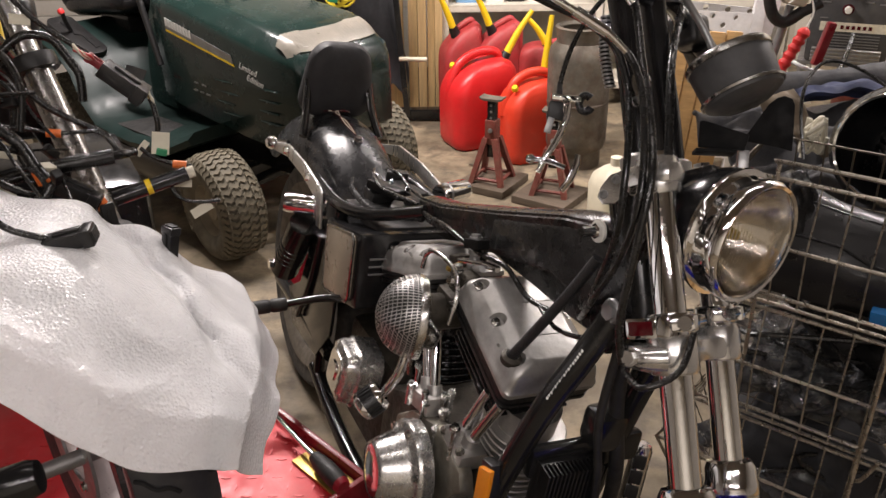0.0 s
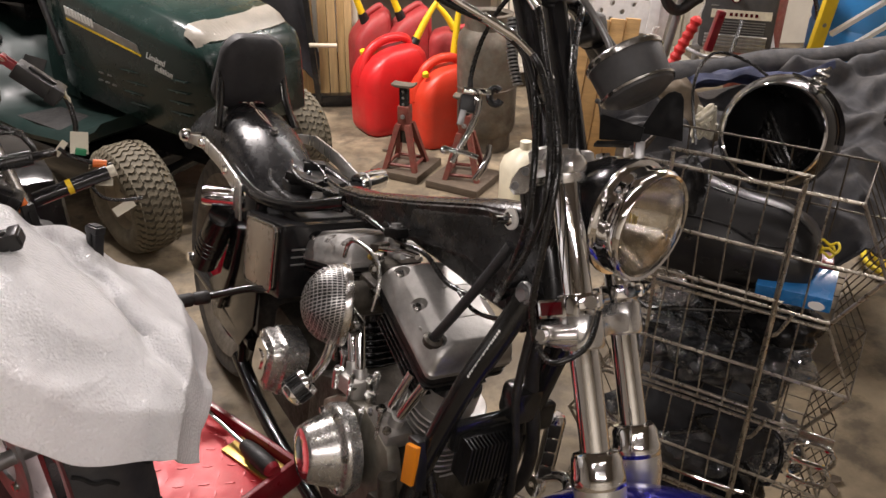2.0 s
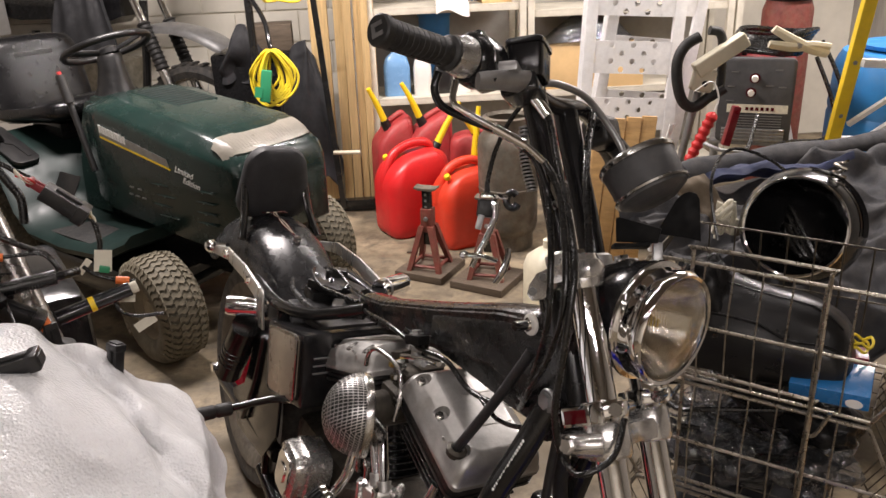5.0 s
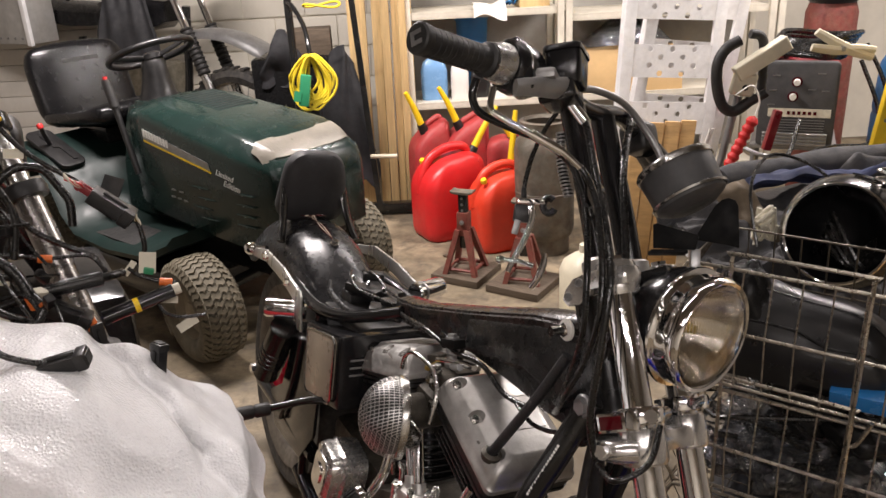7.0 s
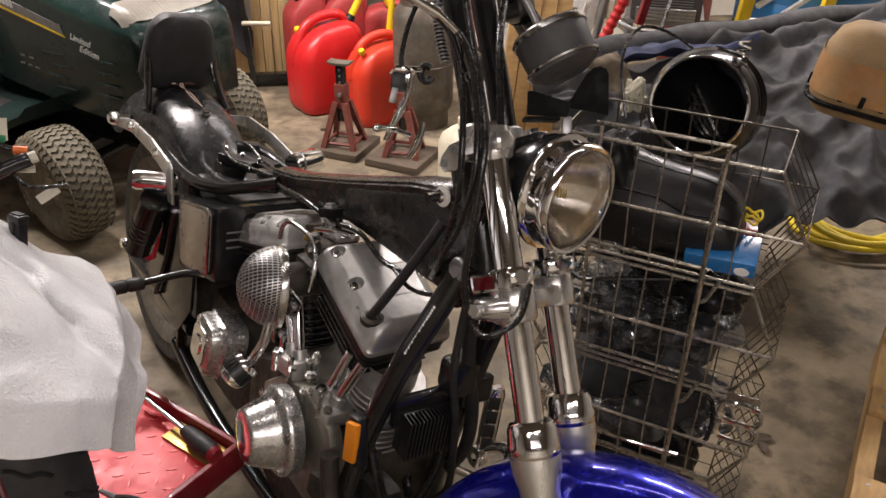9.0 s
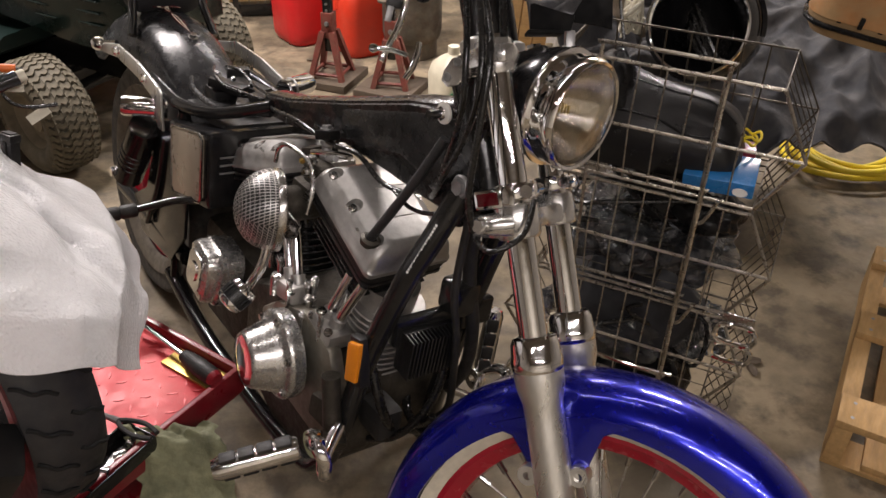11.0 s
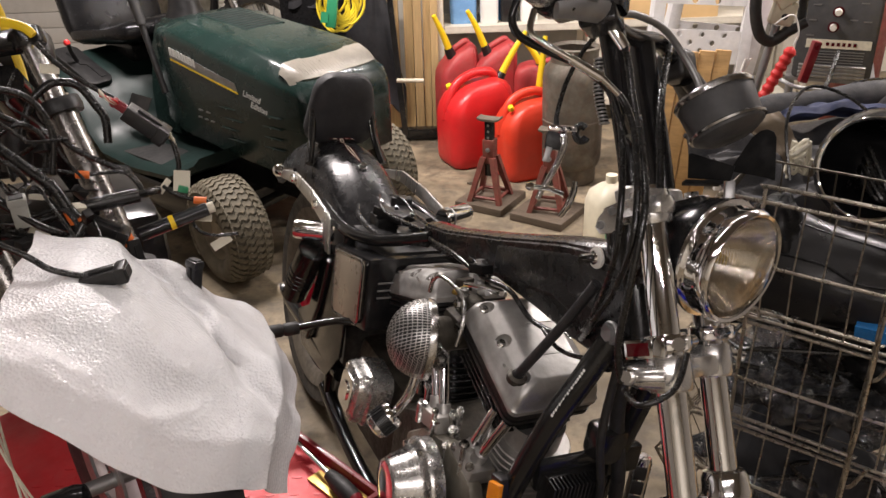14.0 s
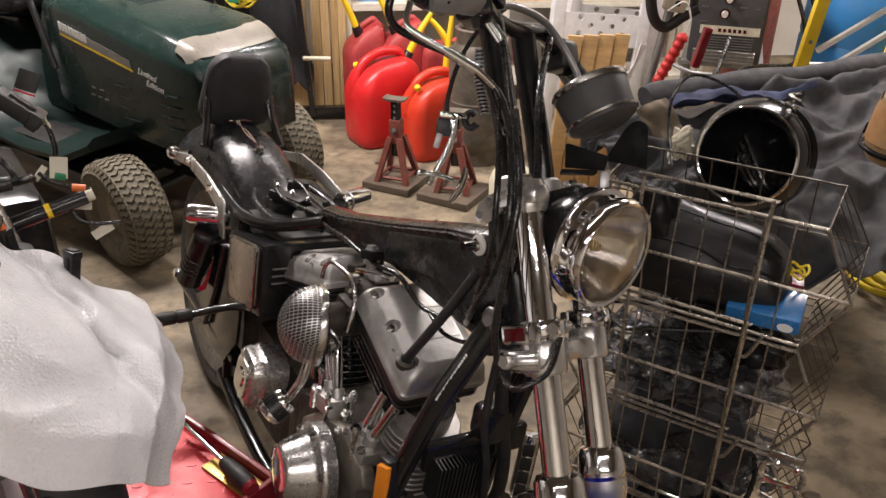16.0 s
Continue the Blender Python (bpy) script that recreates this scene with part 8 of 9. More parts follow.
# ---- lift table with the second motorcycle ----
LIFT = pose(-0.14, 1.246, 0, 0, 0, 136)        # local x runs along the far edge, y along the near edge
lift = thing("lift_table", "red motorcycle lift table with diamond plate deck", "lift table", LIFT)
part("deck_plate", box(BM(), (0.42, 0.62, 0.34), (0.84, 1.24, 0.02), 0.003), DIAMOND, lift, "red painted diamond plate")
for c, s in (((0.42, -0.006, 0.345), (0.86, 0.012, 0.06)), ((-0.006, 0.62, 0.345), (0.012, 1.25, 0.06))):
    part("deck_lip", box(BM(), c, s, 0.003), RED_DARK, lift, "dark red steel lip")
for x in (0.12, 0.7):
    part("scissor_leg", box(BM(), (x, 0.6, 0.2), (0.05, 1.1, 0.05), 0.005, (12, 0, 0)), RED_DARK, lift)
part("base_frame", box(BM(), (0.42, 0.6, 0.03), (0.7, 1.2, 0.06), 0.006), RED_DARK, lift)
bm = BM()
prism(bm, [(-0.01, 0), (0, -0.0022), (0.01, 0), (0, 0.0022)], 0, 0.0012)
me = mesh_of("diamond", bm, DIAMOND)
for i in range(16):
    for j in range(18):
        part("diamond", me, None, lift, "", pose(0.03 + 0.034 * i, 0.03 + 0.034 * j, 0.3502, 0, 0, 45 if (i + j) % 2 else -45))
part("side_tray", box(BM(), (0.075, 0.03, 0.353), (0.14, 0.05, 0.006), 0.001), BRASS, lift, "tarnished gold tray strip")
sd2 = thing("screwdriver", "ratchet with a black and red handle on the lift deck", "screwdriver", axis_matrix((-0.17, 1.215, 0.378), (-0.62, 0.76, 0.0)))
part("handle", lathe(BM(), [(0.0, 0.0), (0.014, 0.002), (0.018, 0.012), (0.0185, 0.05), (0.016, 0.08), (0.012, 0.1), (0.0, 0.102)], None, 18), RUBBER, sd2)
part("handle_end", lathe(BM(), [(0.0, -0.006), (0.013, -0.004), (0.0165, 0.006), (0.0165, 0.012)], None, 18), RED_DARK, sd2)
part("shank", cyl(BM(), (0, 0, 0.1), (0, 0, 0.26), 0.006, n=12), CHROME, sd2)
pl = thing("pliers", "black-handled pliers lying on a rag", "pliers", pose(-0.335, 1.135, 0.383, 0, 0, -35) @ Matrix.Scale(0.75, 4))
for s in (-1, 1):
    part("handle", tube(BM(), [(0.0, 0, 0), (0.03, 0.014 * s, 0), (0.07, 0.02 * s, 0), (0.11, 0.01 * s, 0)], 0.006, n=8), RUBBER, pl)
part("jaws", tube(BM(), [(0.005, 0, 0), (-0.02, 0, 0), (-0.045, 0, 0)], lambda t: 0.009 - 0.004 * t, n=8), STEEL, pl)
bm = sheet(BM(), lambda u, v: Vector((-0.33 + 0.16 * u + 0.03 * v + 0.012 * noise.noise(Vector((u * 7, v * 7, 0))), 1.13 - 0.09 * v - 0.02 * u, 0.372 + 0.02 * noise.noise(Vector((u * 6, v * 5, 3))) - (0.2 * (max(0, v - 0.35) ** 1.2)))), 36, 36, 0.005)
tray = thing("parts_tray", "shallow black steel parts tray on the lift edge", "tray", pose(-0.345, 1.05, 0.352, 0, 0, 50))
part("tray_base", box(BM(), (0, 0, 0.003), (0.16, 0.07, 0.006), 0.001), BLACK_DUSTY, tray)
for c, d in (((0, -0.035, 0.014), (0.16, 0.003, 0.028)), ((0, 0.035, 0.014), (0.16, 0.003, 0.028)), ((0.08, 0, 0.014), (0.003, 0.07, 0.028)), ((-0.08, 0, 0.014), (0.003, 0.07, 0.028))):
    part("tray_wall", box(BM(), c, d, 0.001), BLACK_DUSTY, tray)
for k in range(4):
    solo("socket", lathe(BM(), [(0.004, 0.0), (0.009, 0.0), (0.0095, 0.004), (0.0095, 0.022), (0.006, 0.024), (0.004, 0.018)], None, 16), CHROME_OLD, "chrome socket lying in the parts tray", "socket", pose(-0.345 + 0.022 * (k - 1.5), 1.05 + 0.024 * (k - 1.5), 0.368, 90, 0, 30 + 40 * k), "sockets")
solo("rag", bm, CAMO, "crumpled green camouflage rag hanging off the lift deck", "rag", sharp=80)

# second motorcycle: front wheel, fork, wrapped fairing, loose harness
two = thing("stripped_motorcycle", "second stripped motorcycle on the lift, wheel and fork bare", "motorcycle", Matrix())
FORK_STEEL = mk("scuffed_fork_steel", (0.3, 0.285, 0.27), 0.24, 0.95, var=0.25, scale=16, bump=0.04, dust=0.25, dustcol=(0.05, 0.045, 0.04))
GROOVE = mk("tyre_groove", (0.004, 0.004, 0.004), 0.8, 0, var=0.2, bump=0.0)
RIM_GREY = mk("pale_rim_paint", (0.42, 0.36, 0.36), 0.35, 0.4, var=0.15, dust=0.2)
wm = axis_matrix((-0.484, 1.077, 0.631), (-0.743, -0.668, 0.046)) @ Matrix.Diagonal((0.91, 0.91, 1, 1))
w2 = part("front_wheel", lathe(BM(), [(0.0, -0.05), (0.03, -0.05), (0.03, 0.05), (0.0, 0.05)], wm, 20), BLACK_DUSTY, two, "cast wheel with black tyre")
prof = [(0.21, -0.035), (0.25, -0.05), (0.28, -0.053), (0.296, -0.035), (0.301, 0.0), (0.296, 0.035), (0.28, 0.053), (0.25, 0.05), (0.21, 0.035)]
part("tyre", lathe(BM(), prof, wm, 56), TYRE_CLEAN, w2)
part("rim", lathe(BM(), [(0.212, -0.04), (0.2, -0.042), (0.19, -0.03), (0.185, 0.0), (0.19, 0.03), (0.2, 0.042), (0.212, 0.04)], wm, 48), RIM_GREY, w2)
me = mesh_of("wheel_spoke", loft(BM(), [[Vector((x, y, 0)) for x, y in ((0.03, -0.02), (0.19, -0.012), (0.19, 0.012), (0.03, 0.02))], [Vector((x, y, 0.03)) for x, y in ((0.03, -0.018), (0.19, -0.01), (0.19, 0.01), (0.03, 0.018))]]), BLACK_DUSTY)
for k in range(5):
    part("wheel_spoke", me, None, w2, "", wm @ pose(0, 0, -0.015, 0, 0, 72 * k))
me = mesh_of("tread_groove", tube(BM(), [(0.3008, 0.0, 0.004), (0.3, 0.012, 0.016), (0.2975, 0.016, 0.03), (0.291, 0.03, 0.042), (0.283, 0.034, 0.05)], 0.0034, n=6), GROOVE)
for k in range(26):
    part("tread_groove", me, None, w2, "", wm @ pose(0, 0, 0, 0, 0, 360 * k / 26))
    part("tread_groove", me, None, w2, "", wm @ pose(0, 0, 0, 180, 0, 360 * k / 26 + 7))
disc = part("brake_disc", lathe(BM(), [(0.062, 0.0), (0.11, 0.0), (0.11, 0.005), (0.062, 0.005)], wm @ pose(0, 0, 0.058), 48, closed=True), STEEL, w2, "dull grey brake disc")
for k in range(5):
    part("disc_bolt", bolt(BM(), (0.07 * math.cos(1.257 * k + 0.4), 0.07 * math.sin(1.257 * k + 0.4), 0.063), (0, 0, 1), 0.007, 0.006), CHROME_OLD, disc, "", wm @ pose(0, 0, 0))
FK = Vector((0.125, -0.11, -0.3))
for off in (Vector((0, 0, 0)), Vector((-0.16, -0.1, 0.0))):
    a = Vector((-0.698, 1.457, 1.253)) + off
    fk = part("fork_tube", tube(BM(), [a + FK * 0.12, a + FK * 0.5], 0.0185, n=24, per=1), CHROME_OLD, two, "dull chrome fork tube")
    part("fork_slider", tube(BM(), [a + FK * 0.5, a + FK * 0.52, a + FK * 1.1, a + FK * 1.75], 0.0235, n=24, per=1), FORK_STEEL, two, "brushed grey fork slider")
    part("fork_collar", lathe(BM(), [(0.022, -0.012), (0.036, -0.012), (0.038, 0.0), (0.036, 0.012), (0.022, 0.012)], axis_matrix(a + FK * 0.5, FK), 24, closed=True), BLACK_PLASTIC, two)
bm = box(BM(), (-0.775, 1.405, 1.208), (0.22, 0.06, 0.028), 0.01, (12, 0, 32))
for off in (Vector((0, 0, 0)), Vector((-0.16, -0.1, 0.0))):
    lathe(bm, [(0.0, -0.016), (0.026, -0.016), (0.028, -0.012), (0.028, 0.012), (0.024, 0.016), (0.0, 0.018)], axis_matrix(Vector((-0.682, 1.443, 1.213)) + off, -FK), 22)
part("fork_clamp", bm, BLACK_DUSTY, two, "black upper fork clamp")
part("air_box", box(BM(), (-0.93, 1.72, 1.02), (0.26, 0.12, 0.3), 0.035, (8, 4, 25), 3), BLACK_PLASTIC, two, "black plastic air box")
part("air_duct", tube(BM(), [(-0.97, 1.6, 1.16), (-0.87, 1.6, 1.14), (-0.82, 1.58, 1.05), (-0.82, 1.54, 0.94)], 0.028, n=16), RUBBER, two)
part("fender_stay", box(BM(), (-0.52, 1.2, 0.86), (0.14, 0.1, 0.1), 0.02, (0, 15, 30)), BLACK_PLASTIC, two)
part("frame_neck", tube(BM(), [(-0.72, 1.4, 1.15), (-0.75, 1.6, 0.95), (-0.85, 1.9, 0.7)], 0.035, n=14), BLACK_DUSTY, two)
part("engine_block", box(BM(), (-0.85, 1.75, 0.6), (0.35, 0.4, 0.4), 0.05, (0, 0, 30)), BLACK_DUSTY, two)
part("brake_caliper", box(BM(), (-0.4, 0.84, 0.62), (0.06, 0.08, 0.1), 0.015, (20, 30, 20)), BLACK_PLASTIC, two)
part("front_axle", cyl(BM(), (-0.42, 1.04, 0.653), (-0.6, 0.9, 0.66), 0.012, n=12), STEEL, two)
part("bar_end", lathe(BM(), [(0.0, 0.0), (0.017, 0.002), (0.02, 0.012), (0.02, 0.045), (0.016, 0.055), (0.0, 0.056)], axis_matrix((-0.375, 0.735, 0.86), (-0.9, -0.3, -0.15)), 20), BLACK, two)


def wrap_fn(u, v):
    """Sheet of packing film hanging over the fairing: u from its left to its right side, v from the top edge down."""
    a, b = Vector((-0.555, 1.09, 1.02)), Vector((-0.265, 1.27, 0.825))
    c, d = Vector((-0.495, 0.79, 1.0)), Vector((-0.178, 0.89, 0.768))
    p = a.lerp(b, u).lerp(c.lerp(d, u), v)
    n = Vector((0.35, -0.45, 0.82)).normalized()
    p += n * (0.055 * math.sin(math.pi * min(1, u * 1.05)) * math.sin(math.pi * (0.15 + 0.7 * v)))
    p += Vector((0.035, -0.02, 0.0)) * math.sin(math.pi * v) * u
    p.z -= 0.062 * min(1.0, max(0.0, (u - 0.3) / 0.35)) * (1 - v)
    p += Vector((0.02, -0.055, -0.042)) * math.sin(math.pi * u) * v * v
    if u > 0.86:
        p.z -= (u - 0.86) * 0.3
        p += Vector((-0.03, 0.01, 0)) * (u - 0.86) / 0.14
    if v > 0.88:
        p.z -= (v - 0.88) * 0.2
    f = noise.noise(Vector((u * 2.6, v * 2.6, 5.0)))
    r = abs(noise.noise(Vector((u * 4 + v * 1.5, v * 4 - u, 9.0))))
    p += n * (0.01 * f - 0.012 * r + 0.002 * noise.noise(Vector((u * 11, v * 11, 1))))
    p += Vector((0.012, 0.012, 0)) * noise.noise(Vector((u * 5, v * 5, 7)))
    s = u - (0.36 + 0.66 * v) + 0.03 * noise.noise(Vector((u * 6, v * 6, 3)))
    fade = max(0.0, 1 - max(0.0, v - 0.45) / 0.4)
    p += n * fade * (0.013 * math.exp(-((s - 0.13) / 0.08) ** 2) - 0.02 * math.exp(-(s / 0.045) ** 2))
    return p


WRAP = mk("white_bubble_film", (0.9, 0.895, 0.9), 0.2, 0, var=0.1, scale=5, bump=0.0)
nt = WRAP.node_tree
vor = nt.nodes.new("ShaderNodeTexVoronoi")
vor.inputs["Scale"].default_value = 240
vor.inputs["Randomness"].default_value = 1.0
tco = nt.nodes.new("ShaderNodeTexCoord")
nt.links.new(tco.outputs["Object"], vor.inputs["Vector"])
noi = nt.nodes.new("ShaderNodeTexNoise")
noi.inputs["Scale"].default_value = 210
noi.inputs["Detail"].default_value = 6
nt.links.new(tco.outputs["Object"], noi.inputs["Vector"])
summ = nt.nodes.new("ShaderNodeMath")
nt.links.new(vor.outputs["Distance"], summ.inputs[0])
nt.links.new(noi.outputs["Fac"], summ.inputs[1])
pb = nt.nodes["Principled BSDF"]
pb.inputs["Subsurface Weight"].default_value = 0.6
pb.inputs["Subsurface Radius"].default_value = (1, 0.97, 0.93)
pb.inputs["Subsurface Scale"].default_value = 0.02
bmp = nt.nodes.new("ShaderNodeBump")
bmp.inputs["Strength"].default_value = 0.8
bmp.inputs["Distance"].default_value = 0.0014
nt.links.new(summ.outputs[0], bmp.inputs["Height"])
nt.links.new(bmp.outputs["Normal"], nt.nodes["Principled BSDF"].inputs["Normal"])
film_root = thing("packing_film", "white bubble wrap sheet draped over a fairing", "bubble wrap")
part("film_sheet", sheet(BM(), lambda u, v: wrap_fn(u * 0.8, v), 90, 90, 0.003), WRAP, film_root, sharp=80)


def flap_fn(u, v):
    p = wrap_fn(0.7 + 0.3 * u, 0.02 + 0.98 * v)
    lift = 0.0005 + 0.004 * u
    return p + Vector((0.3, -0.4, 0.85)) * lift * (0.6 + 0.8 * noise.noise(Vector((u * 3, v * 5, 2))) ** 2)


part("film_flap", sheet(BM(), flap_fn, 40, 90, 0.003), WRAP, film_root, "folded second layer of bubble wrap", sharp=80)
part("fairing", sheet(BM(), lambda u, v: wrap_fn(0.08 + 0.74 * u, 0.08 + 0.78 * v) + Vector((0.0, 0.02, -0.035)), 24, 24, 0.006), STEEL, two, "grey fairing under the film")

har = thing("wiring_harness", "loose black wiring harness with connectors, orange tape and tags", "wiring harness", Matrix())
for pts, r in (([(-0.597, 1.303, 1.235), (-0.578, 1.306, 1.205), (-0.555, 1.312, 1.179), (-0.53, 1.318, 1.157), (-0.508, 1.324, 1.139)], 0.005),
               ([(-0.435, 1.334, 1.074), (-0.428, 1.331, 1.056), (-0.423, 1.323, 1.028), (-0.426, 1.318, 1.01)], 0.0055),
               ([(-0.64, 1.27, 1.1), (-0.622, 1.291, 1.146), (-0.598, 1.31, 1.168), (-0.576, 1.321, 1.168), (-0.558, 1.328, 1.158), (-0.541, 1.328, 1.13), (-0.529, 1.326, 1.105), (-0.528, 1.315, 1.068)], 0.0085),
               ([(-0.66, 1.22, 1.16), (-0.606, 1.244, 1.118), (-0.579, 1.254, 1.103), (-0.552, 1.259, 1.075), (-0.519, 1.267, 1.051), (-0.489, 1.274, 1.031), (-0.474, 1.272, 1.01), (-0.47, 1.268, 0.997)], 0.006),
               ([(-0.62, 1.2, 1.07), (-0.573, 1.218, 1.059), (-0.541, 1.231, 1.047), (-0.512, 1.244, 1.044), (-0.485, 1.255, 1.039), (-0.468, 1.254, 1.018), (-0.467, 1.25, 1.004)], 0.0038),
               ([(-0.62, 1.13, 1.0), (-0.589, 1.149, 1.004), (-0.562, 1.167, 1.008), (-0.53, 1.186, 1.012), (-0.459, 1.222, 1.014), (-0.441, 1.26, 1.006)], 0.0085),
               ([(-0.62, 1.15, 1.13), (-0.577, 1.162, 1.077), (-0.555, 1.165, 1.052), (-0.539, 1.16, 1.02), (-0.529, 1.16, 1.005)], 0.011),
               ([(-0.367, 1.283, 0.963), (-0.398, 1.272, 0.964), (-0.392, 1.262, 0.937), (-0.369, 1.264, 0.922), (-0.329, 1.276, 0.918)], 0.0035),
               ([(-0.441, 1.283, 1.004), (-0.425, 1.284, 0.989), (-0.396, 1.289, 0.975), (-0.37, 1.296, 0.968)], 0.004),
               ([(-0.6, 1.08, 1.02), (-0.565, 1.1, 1.002), (-0.54, 1.109, 0.992), (-0.52, 1.122, 0.992), (-0.509, 1.134, 1.007)], 0.009),
               ([(-0.62, 1.05, 1.12), (-0.58, 1.08, 1.06), (-0.55, 1.1, 1.02), (-0.53, 1.13, 0.99)], 0.007),
               ([(-0.6, 1.0, 1.1), (-0.57, 0.98, 1.07), (-0.52, 0.99, 1.03), (-0.49, 0.985, 1.012), (-0.455, 0.995, 0.995)], 0.0055),
               ([(-0.66, 1.0, 1.18), (-0.62, 1.02, 1.12), (-0.59, 1.0, 1.06), (-0.57, 0.95, 1.02)], 0.007),
               ([(-0.62, 1.12, 1.2), (-0.6, 1.12, 1.13), (-0.61, 1.1, 1.05), (-0.6, 1.06, 1.0)], 0.008),
               ([(-0.68, 1.15, 1.16), (-0.63, 1.2, 1.19), (-0.585, 1.22, 1.17), (-0.565, 1.22, 1.12), (-0.57, 1.2, 1.06)], 0.0065),
               ([(-0.67, 1.2, 1.1), (-0.62, 1.23, 1.13), (-0.59, 1.24, 1.1), (-0.6, 1.22, 1.04)], 0.005),
               ([(-0.44, 1.15, 0.92), (-0.405, 1.155, 0.905), (-0.375, 1.15, 0.89)], 0.0045),
               ([(-0.66, 1.1, 1.08), (-0.61, 1.11, 1.05), (-0.575, 1.14, 1.06), (-0.55, 1.18, 1.03)], 0.006)):
    part("loom", tube(BM(), pts, r * 0.8, n=10, per=6), CABLE, har)
rnd = random.Random(512)
for k in range(14):
    a = Vector((rnd.uniform(-0.68, -0.59), rnd.uniform(1.02, 1.26), rnd.uniform(1.02, 1.2)))
    drift = Vector((rnd.uniform(0.01, 0.03), rnd.uniform(-0.03, 0.03), rnd.uniform(-0.04, 0.005)))
    pts = [a + drift * q + Vector((rnd.uniform(-0.018, 0.018), rnd.uniform(-0.02, 0.02), rnd.uniform(-0.025, 0.025))) for q in range(5)]
    part("thin_wire", tube(BM(), pts, rnd.choice((0.0018, 0.0025, 0.0034)), n=8, per=5), CABLE, har)
for k in range(9):
    c = (rnd.uniform(-0.62, -0.5), rnd.uniform(1.06, 1.24), rnd.uniform(1.0, 1.1))
    part("small_connector", box(BM(), (0, 0, 0), (0.022, 0.014, 0.013), 0.002), TAG if k == 3 else BLACK_PLASTIC, har, "", pose(*c, rnd.uniform(0, 90), rnd.uniform(0, 60), rnd.uniform(0, 180)))
a, b = Vector((-0.53, 1.186, 1.012)), Vector((-0.459, 1.222, 1.014))
me = mesh_of("loom_ring", lathe(BM(), [(0.008, -0.0016), (0.0115, -0.0016), (0.0115, 0.0016), (0.008, 0.0016)], None, 12, closed=True), CABLE)
for k in range(22):
    part("loom_ring", me, None, har, "", axis_matrix(a.lerp(b, k / 21), b - a))
cn = part("canister", tube(BM(), [(-0.469, 1.222, 0.946), (-0.372, 1.272, 0.966)], 0.0115, n=20, per=1), BLACK, har, "glossy black canister with a yellow band")
part("band", tube(BM(), [(-0.427, 1.2436, 0.9547), (-0.42, 1.2473, 0.9561)], 0.012, n=20, per=1), YELLOW, cn)
part("end_cap", tube(BM(), [(-0.374, 1.271, 0.9656), (-0.362, 1.277, 0.968)], 0.009, n=14, per=1), TAG, cn)


def plug(c, d, size, material=BLACK_PLASTIC):
    m = axis_matrix(c, d)
    bm = BM()
    box(bm, (0, 0, 0), (size * 0.55, size * 0.4, size), 0.003)
    box(bm, (0, 0, size * 0.55), (size * 0.62, size * 0.46, size * 0.3), 0.003)
    box(bm, (0, size * 0.22, 0.1 * size), (size * 0.2, size * 0.1, size * 0.7), 0.002)
    p = part("connector", bm, material, har, "", m)
    part("socket", box(BM(), (0, 0, size * 0.705), (size * 0.44, size * 0.28, 0.003)), RUBBER, p)
    return p


plug((-0.435, 1.0, 0.99), (0.8, 0.15, 0.15), 0.05)
plug((-0.37, 1.15, 0.905), (0.15, 0.2, 0.9), 0.04)
plug((-0.495, 1.325, 1.122), (-0.067, -0.01, 0.062), 0.03, RED_DARK)
plug((-0.47, 1.328, 1.098), (0.067, 0.009, -0.062), 0.062)
plug((-0.466, 1.185, 0.938), (0.1, -0.1, -1), 0.036)
plug((-0.503, 1.174, 0.982), (0.06, 0.012, -0.04), 0.055)
plug((-0.59, 1.02, 1.06), (0.2, -0.3, -0.9), 0.045)
plug((-0.56, 0.94, 1.02), (0.3, -0.4, -0.6), 0.035)
plug((-0.57, 1.09, 1.045), (0.1, -0.2, 1), 0.04, mk("grey_connector", (0.3, 0.3, 0.27), 0.5))
for c, d in (((-0.541, 1.231, 1.047), (1, 0.35, -0.2)), ((-0.388, 1.291, 0.973), (1, 0.2, -0.2)), ((-0.474, 1.187, 0.956), (0.3, 0.1, -1)), ((-0.6, 0.985, 1.075), (1, 0.2, -0.5)), ((-0.536, 1.16, 1.008), (0.3, 0.0, -1))):
    part("orange_tape", tube(BM(), [Vector(c) - Vector(d).normalized() * 0.01, Vector(c) + Vector(d).normalized() * 0.01], 0.0062 if d[2] > -0.9 else 0.009, n=12, per=1), ORANGE, har, "orange tape")
for c, rot, s in (((-0.414, 1.297, 1.006), (70, 12, 20), (0.026, 0.034)), ((-0.384, 1.281, 0.946), (60, 8, 10), (0.026, 0.012)), ((-0.358, 1.27, 0.906), (60, -25, 20), (0.034, 0.015)), ((-0.439, 1.284, 1.003), (60, 40, 0), (0.01, 0.026)), ((-0.585, 1.3, 1.195), (60, 10, 20), (0.028, 0.015)), ((-0.57, 1.12, 1.0), (40, 20, 0), (0.03, 0.022)), ((-0.6, 1.2, 1.03), (50, 20, 40), (0.028, 0.02))):
    part("paper_tag", box(BM(), (0, 0, 0), (s[0], s[1], 0.0015)), TAG, har, "pale paper tag", pose(*c, *rot))
for k in range(5):
    part("copper_wire", tube(BM(), [(-0.438 + 0.002 * k, 1.331, 1.078), (-0.432 + 0.003 * (k % 3), 1.33, 1.066), (-0.429 + 0.001 * k, 1.331, 1.056)], 0.0016, n=5), BRASS if k % 2 else TAG, har)
part("green_terminal", box(BM(), (-0.412, 1.29, 0.994), (0.016, 0.008, 0.01), 0.002, (0, 20, 20)), GREEN_PLUG, har)
